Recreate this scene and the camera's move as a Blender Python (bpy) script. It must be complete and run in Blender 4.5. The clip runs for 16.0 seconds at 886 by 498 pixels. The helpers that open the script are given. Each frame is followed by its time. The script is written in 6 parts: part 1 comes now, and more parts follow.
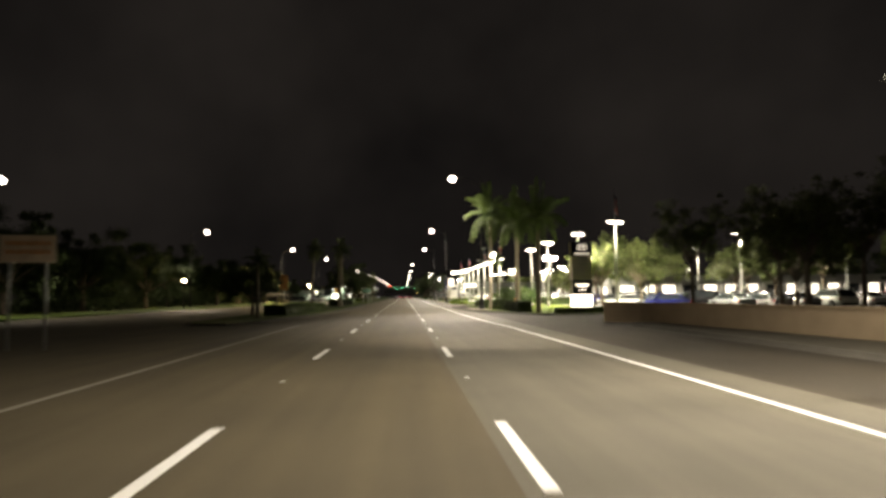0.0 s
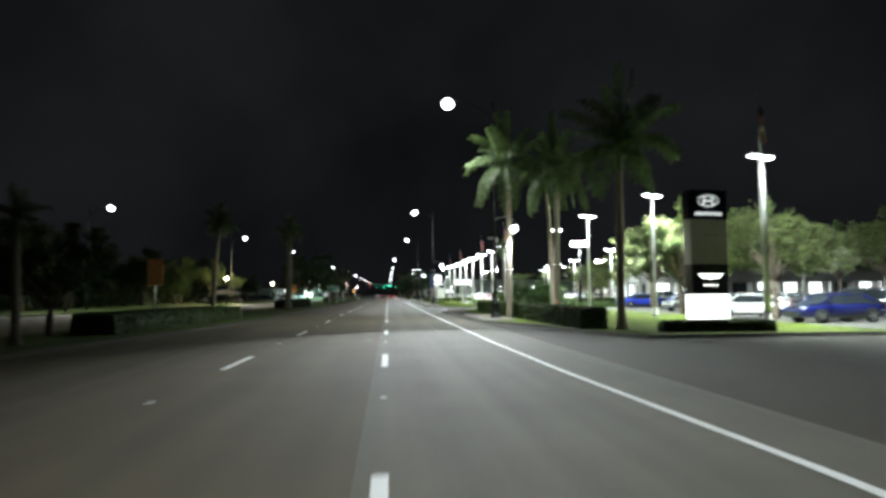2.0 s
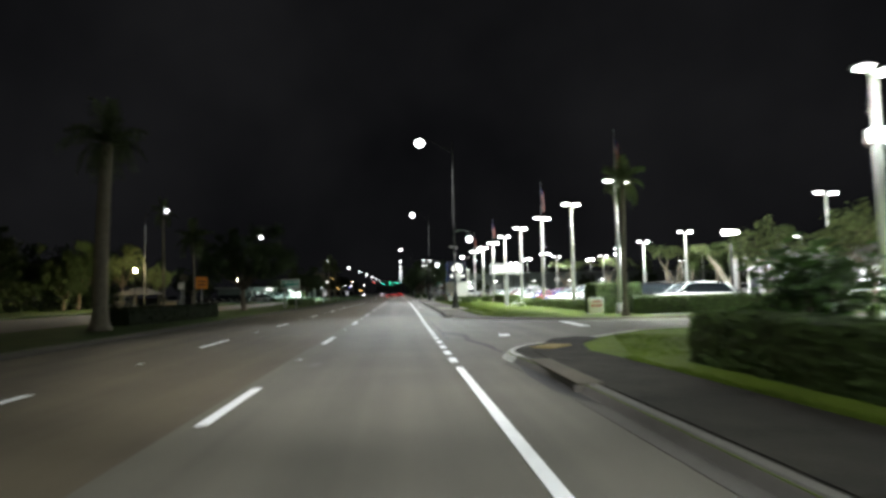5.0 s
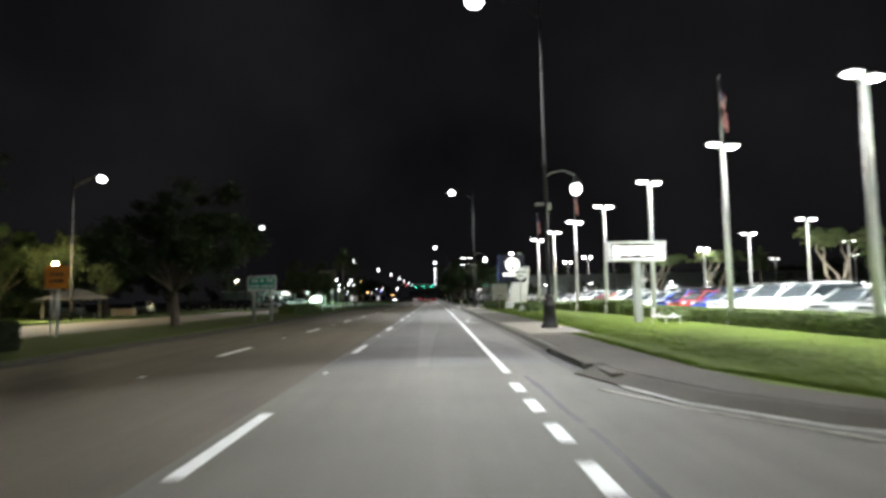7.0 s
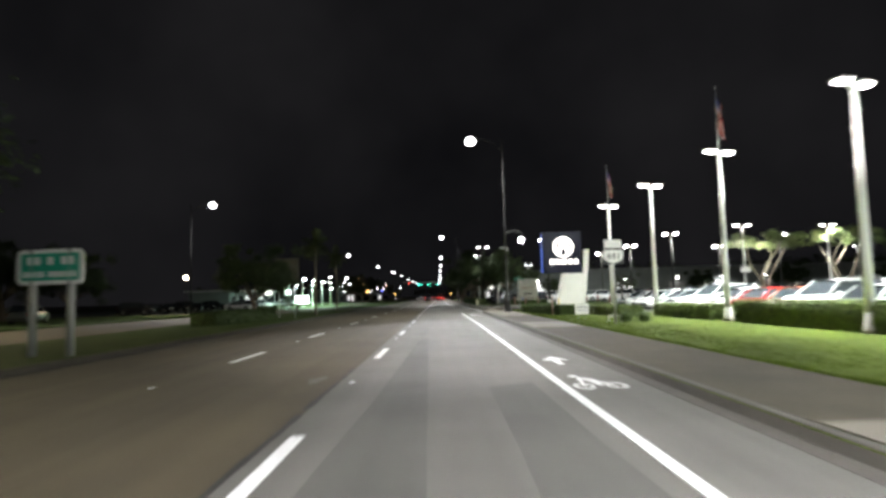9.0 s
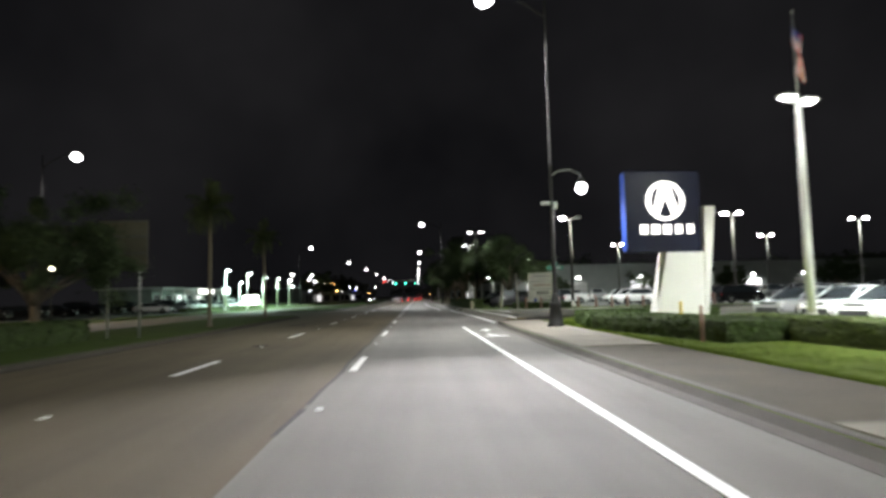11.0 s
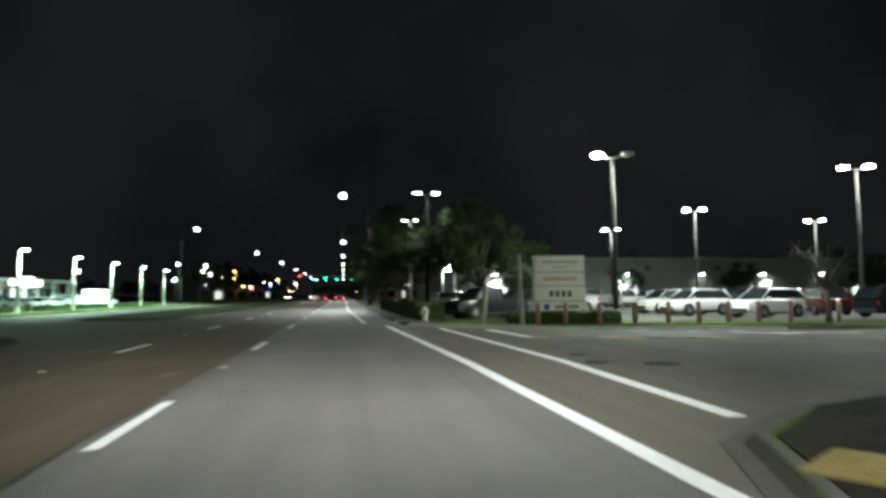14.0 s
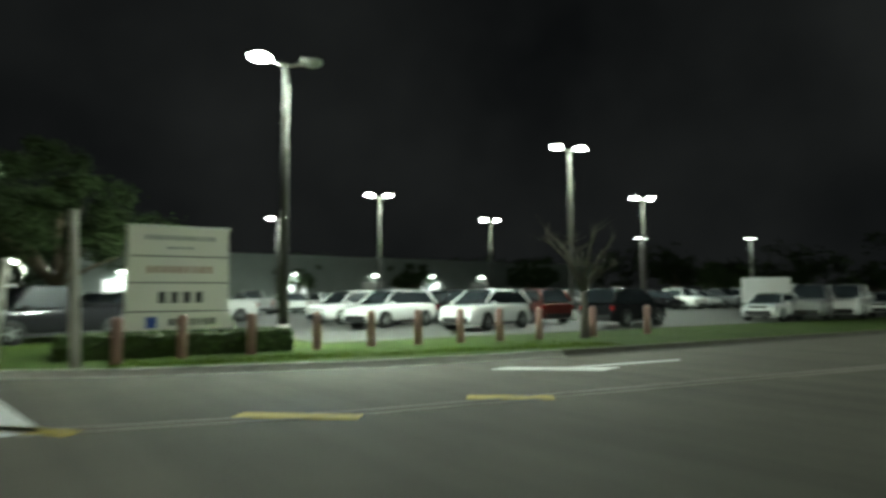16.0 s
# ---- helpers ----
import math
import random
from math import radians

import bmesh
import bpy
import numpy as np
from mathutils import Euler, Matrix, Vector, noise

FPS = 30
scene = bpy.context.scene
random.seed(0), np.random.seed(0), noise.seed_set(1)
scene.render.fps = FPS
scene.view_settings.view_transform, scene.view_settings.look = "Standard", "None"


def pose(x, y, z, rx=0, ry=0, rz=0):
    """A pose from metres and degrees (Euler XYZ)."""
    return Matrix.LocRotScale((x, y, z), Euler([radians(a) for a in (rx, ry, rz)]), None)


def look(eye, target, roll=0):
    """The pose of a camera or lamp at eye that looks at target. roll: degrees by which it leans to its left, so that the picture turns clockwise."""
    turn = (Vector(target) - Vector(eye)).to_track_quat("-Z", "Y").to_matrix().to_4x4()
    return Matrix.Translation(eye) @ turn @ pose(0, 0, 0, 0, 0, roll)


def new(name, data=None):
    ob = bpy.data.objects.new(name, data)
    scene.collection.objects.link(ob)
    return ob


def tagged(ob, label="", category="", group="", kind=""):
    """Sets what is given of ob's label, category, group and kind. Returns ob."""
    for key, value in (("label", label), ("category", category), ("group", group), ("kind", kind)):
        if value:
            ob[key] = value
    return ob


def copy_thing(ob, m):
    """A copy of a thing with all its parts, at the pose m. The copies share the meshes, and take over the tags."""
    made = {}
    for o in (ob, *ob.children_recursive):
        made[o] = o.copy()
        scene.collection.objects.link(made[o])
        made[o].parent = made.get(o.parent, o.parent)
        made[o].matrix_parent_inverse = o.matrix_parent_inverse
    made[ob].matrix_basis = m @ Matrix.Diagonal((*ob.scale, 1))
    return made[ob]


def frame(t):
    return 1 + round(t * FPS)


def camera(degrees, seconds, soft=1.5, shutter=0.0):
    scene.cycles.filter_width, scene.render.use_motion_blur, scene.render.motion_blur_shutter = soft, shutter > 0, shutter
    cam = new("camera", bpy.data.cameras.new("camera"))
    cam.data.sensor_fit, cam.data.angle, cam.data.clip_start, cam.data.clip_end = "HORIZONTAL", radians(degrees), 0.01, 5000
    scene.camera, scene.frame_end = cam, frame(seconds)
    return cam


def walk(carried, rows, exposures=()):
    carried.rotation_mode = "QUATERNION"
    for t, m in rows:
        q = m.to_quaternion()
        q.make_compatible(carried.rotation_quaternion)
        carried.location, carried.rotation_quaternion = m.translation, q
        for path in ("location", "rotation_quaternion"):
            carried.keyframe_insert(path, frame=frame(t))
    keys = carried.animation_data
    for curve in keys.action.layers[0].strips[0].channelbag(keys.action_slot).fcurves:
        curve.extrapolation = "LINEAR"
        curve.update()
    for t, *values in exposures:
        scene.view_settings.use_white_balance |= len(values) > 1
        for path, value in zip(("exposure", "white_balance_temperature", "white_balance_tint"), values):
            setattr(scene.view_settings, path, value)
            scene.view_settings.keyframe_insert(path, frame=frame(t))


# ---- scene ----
cam = camera(70.0, 16.0, 3.2, 0.6)
PATH = [
    (0, (-1.279, -5.595, 1.728), (-1.155, -3.604, 1.872), -0.7),
    (0.5, (-0.987, 1.078, 1.746), (-0.843, 3.068, 1.885), -0.5),
    (1, (-0.64, 7.855, 1.739), (-0.477, 9.843, 1.88), -0.4),
    (1.5, (-0.246, 14.74, 1.734), (-0.077, 16.728, 1.876), -0.3),
    (2, (0.08, 21.255, 1.725), (0.254, 23.243, 1.866), -0.5),
    (2.5, (0.467, 28.455, 1.67), (0.642, 30.443, 1.809), -0.5),
    (3, (0.899, 36.164, 1.642), (1.076, 38.151, 1.775), -0.4),
    (5.5, (2.559, 71.96, 1.523), (2.664, 73.952, 1.657), -1.8),
    (6, (2.52, 78.687, 1.476), (2.588, 80.681, 1.607), -2.2),
    (6.3, (2.474, 82.637, 1.493), (2.524, 84.631, 1.629), -1.9),
    (7, (2.287, 91.924, 1.519), (2.315, 93.918, 1.67), -1.2),
    (7.5, (2.146, 98.394, 1.558), (2.162, 100.388, 1.707), -1.1),
    (8, (1.982, 104.729, 1.57), (1.99, 106.724, 1.714), -1.2),
    (8.5, (1.828, 111.116, 1.571), (1.833, 113.111, 1.716), -1.4),
    (9, (1.676, 117.529, 1.571), (1.691, 119.524, 1.719), -1.6),
    (11.5, (1.388, 148.617, 1.548), (1.487, 150.609, 1.694), -1.3),
    (12, (1.492, 154.423, 1.569), (1.6, 156.415, 1.71), -1.2),
    (12.5, (1.626, 159.946, 1.566), (1.745, 161.937, 1.707), -1.0),
    (13, (1.81, 164.9, 1.626), (1.951, 166.89, 1.765), -0.8),
    (13.3, (2.009, 167.647, 1.624), (2.169, 169.635, 1.765), -0.7),
    (13.6, (2.216, 170.213, 1.623), (2.426, 172.197, 1.766), -0.7),
    (14, (2.627, 173.37, 1.618), (2.937, 175.341, 1.759), -0.4),
    (14.5, (3.631, 177.751, 1.625), (4.129, 179.683, 1.761), -0.4),
    (15, (4.926, 181.303, 1.631), (5.659, 183.159, 1.765), -0.9),
    (15.3, (5.881, 183.369, 1.625), (6.774, 185.154, 1.747), -0.4),
    (15.5, (6.926, 184.343, 1.542), (7.889, 186.091, 1.672), -0.3),
    (16, (8.573, 186.897, 1.607), (9.818, 188.456, 1.75), -0.4),
]
walk(cam, [(t, look(eye, target, roll)) for t, eye, target, roll in PATH],
     [(0.0, 1.0, 9300, 14), (0.5, 0.9, 7500, 9), (1.0, 0.8, 6900, 7), (2.0, 0.72, 6400, 4), (2.5, 0.68, 6700, 9), (3.0, 0.62, 6700, 9), (5.5, 0.42, 6600, 8), (7.0, 0.5, 6700, 11), (9.0, 0.72, 6800, 12),
      (11.5, 0.85, 6800, 12), (13.0, 0.95, 6900, 11), (13.5, 1.05, 6800, 7), (14.5, 0.72, 6500, 0), (15.0, 0.85, 6350, -4), (15.5, 0.95, 6550, -7), (16.0, 0.9, 6800, -11)])

# ---- night sky ----
world = bpy.data.worlds.new("night_sky")
scene.world = world
world.use_nodes = True
wn, wl = world.node_tree.nodes, world.node_tree.links
wbg = wn["Background"]
wtc = wn.new("ShaderNodeTexCoord")
wno = wn.new("ShaderNodeTexNoise")
wno.inputs["Scale"].default_value = 2.2
wno.inputs["Detail"].default_value = 4.0
wra = wn.new("ShaderNodeValToRGB")
wra.color_ramp.elements[0].position, wra.color_ramp.elements[0].color = 0.32, (0.0022, 0.0023, 0.0028, 1)
wra.color_ramp.elements[1].position, wra.color_ramp.elements[1].color = 0.78, (0.0088, 0.0088, 0.0098, 1)
wl.new(wtc.outputs["Generated"], wno.inputs["Vector"])
wl.new(wno.outputs["Fac"], wra.inputs["Fac"])
wsx = wn.new("ShaderNodeSeparateXYZ")
wl.new(wtc.outputs["Generated"], wsx.inputs["Vector"])
wmr = wn.new("ShaderNodeMapRange")
wmr.inputs["From Min"].default_value, wmr.inputs["From Max"].default_value = 0.0, 0.8
wmr.inputs["To Min"].default_value, wmr.inputs["To Max"].default_value = 1.15, 0.75
wl.new(wsx.outputs["Z"], wmr.inputs["Value"])
wl.new(wmr.outputs["Result"], wbg.inputs["Strength"])
wl.new(wra.outputs["Color"], wbg.inputs["Color"])

BEAM_W, NADIR_W, LOT_W = 26000.0, 1300.0, 2600.0


def road_beam(x, y, z, tx, ty, watts, cone=45.0, color=(0.93, 0.97, 1.0)):
    """One side of a roadway lens: a soft beam thrown along the road."""
    d = bpy.data.lights.new("lamp_light", "SPOT")
    d.spot_size, d.spot_blend, d.shadow_soft_size, d.energy, d.color = radians(cone), 1.0, 0.3, watts, color
    ob = new("lamp_light", d)
    ob.matrix_world = look((x, y, z), (tx, ty, 0.0))
    return ob


def area_light(x, y, z, watts, size, color=(0.92, 0.97, 1.0), tilt=0.0, spread=180.0, aim=None):
    d = bpy.data.lights.new("lamp_light", "AREA")
    d.shape, d.size, d.energy, d.color = "DISK", size, watts, color
    ob = new("lamp_light", d)
    d.spread = radians(spread)
    ob.matrix_world = look((x, y, z), (x + aim[0], y + aim[1], 0)) if aim else pose(x, y, z, 0, tilt, 0)
    return ob


# ---- materials ----
def mat(name, color, rough=0.7, metal=0.0, vary=0.25, scale=3.0, fine=40.0, bump=0.15, spec=0.5, coat=0.0, island=0.0, streak=0.0):
    m = bpy.data.materials.new(name)
    m.use_nodes = True
    n, l = m.node_tree.nodes, m.node_tree.links
    b = n["Principled BSDF"]
    b.inputs["Roughness"].default_value = rough
    b.inputs["Metallic"].default_value = metal
    b.inputs["Specular IOR Level"].default_value = spec
    b.inputs["Coat Weight"].default_value = coat
    b.inputs["Coat Roughness"].default_value = 0.06
    tc = n.new("ShaderNodeTexCoord")
    a = n.new("ShaderNodeTexNoise")
    a.inputs["Scale"].default_value, a.inputs["Detail"].default_value = scale, 5.0
    f = n.new("ShaderNodeTexNoise")
    f.inputs["Scale"].default_value, f.inputs["Detail"].default_value = fine, 3.0
    l.new(tc.outputs["Object"], a.inputs["Vector"])
    l.new(tc.outputs["Object"], f.inputs["Vector"])
    add = n.new("ShaderNodeMath")
    add.operation = "ADD"
    l.new(a.outputs["Fac"], add.inputs[0])
    l.new(f.outputs["Fac"], add.inputs[1])
    src = add
    if island:
        g = n.new("ShaderNodeNewGeometry")
        k = n.new("ShaderNodeMath")
        k.operation = "MULTIPLY_ADD"
        k.inputs[1].default_value, k.inputs[2].default_value = island, -island / 2
        l.new(g.outputs["Random Per Island"], k.inputs[0])
        e = n.new("ShaderNodeMath")
        e.operation = "ADD"
        l.new(add.outputs[0], e.inputs[0])
        l.new(k.outputs[0], e.inputs[1])
        src = e
    if streak:
        mp = n.new("ShaderNodeMapping")
        mp.inputs["Scale"].default_value = (1.1, 0.035, 1.0)
        sn = n.new("ShaderNodeTexNoise")
        sn.inputs["Scale"].default_value, sn.inputs["Detail"].default_value = 1.3, 4.0
        l.new(tc.outputs["Object"], mp.inputs["Vector"])
        l.new(mp.outputs["Vector"], sn.inputs["Vector"])
        sm = n.new("ShaderNodeMath")
        sm.operation = "MULTIPLY_ADD"
        sm.inputs[1].default_value = streak
        l.new(sn.outputs["Fac"], sm.inputs[0])
        sub = n.new("ShaderNodeMath")
        sub.operation = "SUBTRACT"
        sub.inputs[1].default_value = streak / 2
        l.new(src.outputs[0], sub.inputs[0])
        l.new(sub.outputs[0], sm.inputs[2])
        src = sm
    r = n.new("ShaderNodeMapRange")
    r.inputs["From Min"].default_value, r.inputs["From Max"].default_value = 0.6, 1.4
    l.new(src.outputs[0], r.inputs["Value"])
    mix = n.new("ShaderNodeMix")
    mix.data_type = "RGBA"
    mix.inputs[6].default_value = tuple(c * (1 - vary) for c in color) + (1,)
    mix.inputs[7].default_value = tuple(min(1, c * (1 + vary)) for c in color) + (1,)
    l.new(r.outputs[0], mix.inputs[0])
    l.new(mix.outputs[2], b.inputs["Base Color"])
    if bump:
        bp = n.new("ShaderNodeBump")
        bp.inputs["Strength"].default_value, bp.inputs["Distance"].default_value = bump, 0.02
        l.new(f.outputs["Fac"], bp.inputs["Height"])
        l.new(bp.outputs["Normal"], b.inputs["Normal"])
    return m


def leafy(name, color, rough=0.7, through_light=0.35, spec=0.3, scale=1.0, vary=0.45, island=0.9):
    """Leaf material: a matt face and some light coming through from behind."""
    m = mat(name, color, rough, vary=vary, scale=scale, fine=20, bump=0.0, spec=spec, island=island)
    n, l = m.node_tree.nodes, m.node_tree.links
    b, out = n["Principled BSDF"], n["Material Output"]
    tr = n.new("ShaderNodeBsdfTranslucent")
    l.new(b.inputs["Base Color"].links[0].from_socket, tr.inputs["Color"])
    mx = n.new("ShaderNodeMixShader")
    mx.inputs[0].default_value = through_light
    l.new(b.outputs[0], mx.inputs[1])
    l.new(tr.outputs[0], mx.inputs[2])
    l.new(mx.outputs[0], out.inputs["Surface"])
    return m


def glow(name, color, strength):
    m = bpy.data.materials.new(name)
    m.use_nodes = True
    b = m.node_tree.nodes["Principled BSDF"]
    b.inputs["Base Color"].default_value = (*[min(0.8, c) for c in color], 1)
    b.inputs["Emission Color"].default_value = (*color, 1)
    b.inputs["Emission Strength"].default_value = strength
    return m


def glass(name, tint=(0.02, 0.025, 0.03)):
    m = mat(name, tint, rough=0.22, vary=0.1, bump=0.0, spec=0.5)
    return m


ASPHALT_OLD = mat("worn_brown_asphalt", (0.071, 0.056, 0.032), 0.82, vary=0.3, scale=0.35, fine=60, bump=0.35, streak=1.4)
ASPHALT_NEW = mat("grey_asphalt", (0.122, 0.117, 0.106), 0.78, vary=0.24, scale=0.5, fine=70, bump=0.3, streak=1.2)
ASPHALT_MID = mat("worn_grey_asphalt", (0.096, 0.087, 0.067), 0.8, vary=0.28, scale=0.4, fine=65, bump=0.35, streak=1.3)
ASPHALT_LOT = mat("car_park_asphalt", (0.058, 0.058, 0.055), 0.8, vary=0.25, scale=0.3, fine=60, bump=0.3)
ASPHALT_PATCH = mat("dark_patched_asphalt", (0.036, 0.032, 0.026), 0.8, vary=0.25, scale=0.8, fine=60, bump=0.35)
ASPHALT_EDGE = mat("dusty_brown_asphalt", (0.027, 0.021, 0.013), 0.85, vary=0.35, scale=0.4, fine=60, bump=0.35, streak=0.8)
ASPHALT_SMUDGE = mat("rubbered_asphalt", (0.108, 0.103, 0.093), 0.78, vary=0.4, scale=1.5, fine=70, bump=0.3)
OIL = mat("oily_asphalt", (0.054, 0.045, 0.034), 0.6, vary=0.3, scale=1.2, fine=60, bump=0.3)
WHEEL_PATH = mat("dark_wheel_path_asphalt", (0.084, 0.082, 0.074), 0.75, vary=0.3, scale=0.6, fine=70, bump=0.3, streak=1.0)
MATT_BLACK = mat("matt_black_surface", (0.014, 0.013, 0.012), 0.7, vary=0.4, scale=3, fine=60, bump=0.4)
CONCRETE = mat("sidewalk_concrete", (0.158, 0.142, 0.114), 0.85, vary=0.18, scale=0.8, fine=50, bump=0.2)
CURB = mat("curb_concrete", (0.072, 0.066, 0.056), 0.85, vary=0.25, scale=1.5, fine=40, bump=0.25)
CURB_DARK = mat("dark_curb_concrete", (0.036, 0.030, 0.020), 0.9, vary=0.35, scale=1.5, fine=40, bump=0.25)
CURB_PALE = mat("pale_curb_concrete", (0.36, 0.35, 0.32), 0.8, vary=0.2, scale=1.5, fine=40, bump=0.2)
PATH_GREY = mat("asphalt_path", (0.044, 0.036, 0.021), 0.9, vary=0.45, scale=0.7, fine=50, bump=0.3)
# gritty asphalt, darkened further as ground the headlamps do not reach
PATH_GRITTY_DIM = mat("gritty_path_dimmed", (0.019, 0.017, 0.013), 0.95, vary=0.9, scale=1.1, fine=40, bump=0.4, spec=0.15)
DIRT = mat("dark_verge_soil", (0.055, 0.048, 0.035), 0.95, vary=0.35, scale=0.6, fine=30, bump=0.5)
GRASS = mat("mown_grass", (0.074, 0.108, 0.007), 0.9, vary=0.4, scale=0.7, fine=55, bump=0.9, spec=0.2)
GRASS_DARK = mat("rough_grass", (0.040, 0.066, 0.009), 0.95, vary=0.4, scale=0.6, fine=50, bump=0.9, spec=0.2)
PAINT = mat("worn_white_road_paint", (0.74, 0.75, 0.74), 0.6, vary=0.16, scale=5, fine=60, bump=0.15)
PAINT_FAINT = mat("faded_road_paint", (0.24, 0.225, 0.19), 0.7, vary=0.3, scale=4, fine=60, bump=0.15)
TACTILE = mat("dirty_yellow_tactile", (0.20, 0.15, 0.045), 0.85, vary=0.3, scale=4, fine=50, bump=0.2)
PAINT_YELLOW = mat("worn_yellow_road_paint", (0.55, 0.42, 0.08), 0.6, vary=0.25, scale=4, fine=60, bump=0.15)
HEDGE = mat("hedge_leaves", (0.036, 0.060, 0.013), 0.75, vary=0.5, scale=2, fine=30, bump=0.0, spec=0.3, island=0.9)
# leaf colour darkened for a hedge that no lamp lights
HEDGE_DIM = mat("unlit_hedge_leaves", (0.016, 0.022, 0.009), 0.85, vary=0.5, scale=2, fine=30, bump=0.0, spec=0.15, island=0.9)
LEAF = leafy("tree_leaves", (0.100, 0.124, 0.048), 0.7, 0.2, vary=0.6, island=1.3)
SHRUB = leafy("glossy_shrub_leaves", (0.045, 0.090, 0.020), 0.55, spec=0.4)
LEAF_DARK = mat("dark_tree_leaves", (0.030, 0.048, 0.015), 0.75, vary=0.45, scale=1, fine=20, bump=0.0, spec=0.3, island=0.9)
FROND = leafy("palm_frond", (0.060, 0.090, 0.028), 0.65, 0.35, 0.3, 1.5, 0.4, 0.8)
TRUNK_PALM = mat("palm_trunk", (0.27, 0.23, 0.17), 0.9, vary=0.25, scale=4, fine=30, bump=0.6)
TRUNK_SLIM = mat("rough_grey_palm_trunk", (0.13, 0.115, 0.085), 0.95, vary=0.3, scale=5, fine=30, bump=0.7)
FROND_FAN = leafy("dull_fan_frond", (0.050, 0.070, 0.020), 0.7, 0.3, 0.3, 1.5, 0.4, 0.8)
SHAFT = mat("palm_crownshaft", (0.10, 0.16, 0.04), 0.5, vary=0.2, scale=3, fine=20, bump=0.1)
BARK = mat("bark", (0.12, 0.095, 0.07), 0.95, vary=0.35, scale=5, fine=40, bump=0.7)
BARK_GREY = mat("thin_grey_bark", (0.075, 0.07, 0.055), 0.95, vary=0.3, scale=5, fine=40, bump=0.6)
STEEL = mat("galvanised_steel", (0.42, 0.43, 0.42), 0.45, 0.7, vary=0.15, scale=6, fine=50, bump=0.08)
POLE_GREY = mat("grey_painted_pole", (0.27, 0.28, 0.26), 0.5, 0.1, vary=0.15, scale=4, fine=40, bump=0.1)
POLE_DIM = mat("dull_bronze_pole", (0.09, 0.09, 0.085), 0.55, 0.2, vary=0.2, scale=4, fine=40, bump=0.12)
POLE_BRONZE = mat("worn_bronze_pole", (0.045, 0.045, 0.040), 0.65, 0.0, vary=0.2, scale=4, fine=40, bump=0.12, spec=0.2)
POLE_BLACK = mat("dark_bronze_pole", (0.018, 0.018, 0.017), 0.75, 0.0, vary=0.2, scale=4, fine=40, bump=0.12, spec=0.2)
POLE_WHITE = mat("white_painted_pole", (0.58, 0.59, 0.57), 0.5, vary=0.12, scale=3, fine=40, bump=0.1)
WOODPOST = mat("weathered_white_post", (0.34, 0.33, 0.29), 0.85, vary=0.25, scale=4, fine=40, bump=0.35)
SALMON = mat("salmon_painted_bollard", (0.30, 0.18, 0.155), 0.7, vary=0.2, scale=4, fine=40, bump=0.15)
CREAM_PANEL = mat("cream_white_panel", (0.76, 0.75, 0.71), 0.5, vary=0.08, scale=1.2, fine=30, bump=0.04)
SHEET = mat("white_reflective_sheet", (0.85, 0.86, 0.84), 0.4, vary=0.05, scale=2, fine=30, bump=0.0)
BARK_PALE = mat("pale_smooth_bark", (0.24, 0.21, 0.16), 0.85, vary=0.25, scale=5, fine=40, bump=0.4)
EDGE_BLUE = mat("blue_glow_sign_edge", (0.014, 0.034, 0.17), 0.35, vary=0.12, scale=1, fine=20, bump=0.0)
WHITE = mat("white_panel", (0.62, 0.62, 0.60), 0.45, vary=0.06, scale=1.5, fine=30, bump=0.04)
STUCCO = mat("white_stucco", (0.40, 0.40, 0.385), 0.85, vary=0.1, scale=0.7, fine=30, bump=0.2)
STUCCO_GREY = mat("grey_block_wall", (0.17, 0.19, 0.18), 0.85, vary=0.18, scale=0.5, fine=30, bump=0.2)
TAN_WALL = mat("tan_concrete_wall", (0.42, 0.32, 0.22), 0.85, vary=0.18, scale=1.0, fine=35, bump=0.25)
NAVY = mat("dark_navy_panel", (0.005, 0.007, 0.022), 0.35, vary=0.15, scale=1, fine=20, bump=0.0, spec=0.12)
CHARCOAL = mat("charcoal_panel", (0.03, 0.032, 0.036), 0.3, vary=0.15, scale=1, fine=20, bump=0.02)
SILVER = mat("silver_panel", (0.78, 0.75, 0.72), 0.45, 0.0, vary=0.1, scale=1.5, fine=30, bump=0.03)
# green greyed down to carry the windscreen haze over the blades
GREEN_BLADE = mat("greyed_green_blade", (0.05, 0.20, 0.14), 0.6, vary=0.2, scale=3, fine=30, bump=0.02)
GREEN_SIGN = mat("green_sign_sheet", (0.015, 0.40, 0.27), 0.45, vary=0.12, scale=2, fine=30, bump=0.02)
ORANGE_SIGN = mat("orange_sign_sheet", (0.80, 0.28, 0.03), 0.5, vary=0.15, scale=3, fine=30, bump=0.03)
CREAM_SIGN = mat("weathered_cream_sign", (0.78, 0.64, 0.48), 0.7, vary=0.18, scale=4, fine=30, bump=0.05)
TAN_SIGN = mat("weathered_tan_sign", (0.68, 0.31, 0.10), 0.7, vary=0.22, scale=4, fine=30, bump=0.05)
DULL_ALU = mat("dull_tan_sign_back", (0.10, 0.092, 0.062), 0.7, 0.1, vary=0.2, scale=2, fine=30, bump=0.05)
SIGN_DARK = mat("dark_sign_print", (0.03, 0.032, 0.035), 0.5, vary=0.1, scale=3, fine=30, bump=0.0)
SIGN_GREY = mat("grey_sign_print", (0.30, 0.31, 0.33), 0.5, vary=0.1, scale=3, fine=30, bump=0.0)
RED_PRINT = mat("red_sign_print", (0.45, 0.03, 0.02), 0.5, vary=0.1, scale=3, fine=30, bump=0.0)
BROWN_PRINT = mat("faded_brown_print", (0.42, 0.29, 0.23), 0.5, vary=0.1, scale=3, fine=30, bump=0.0)
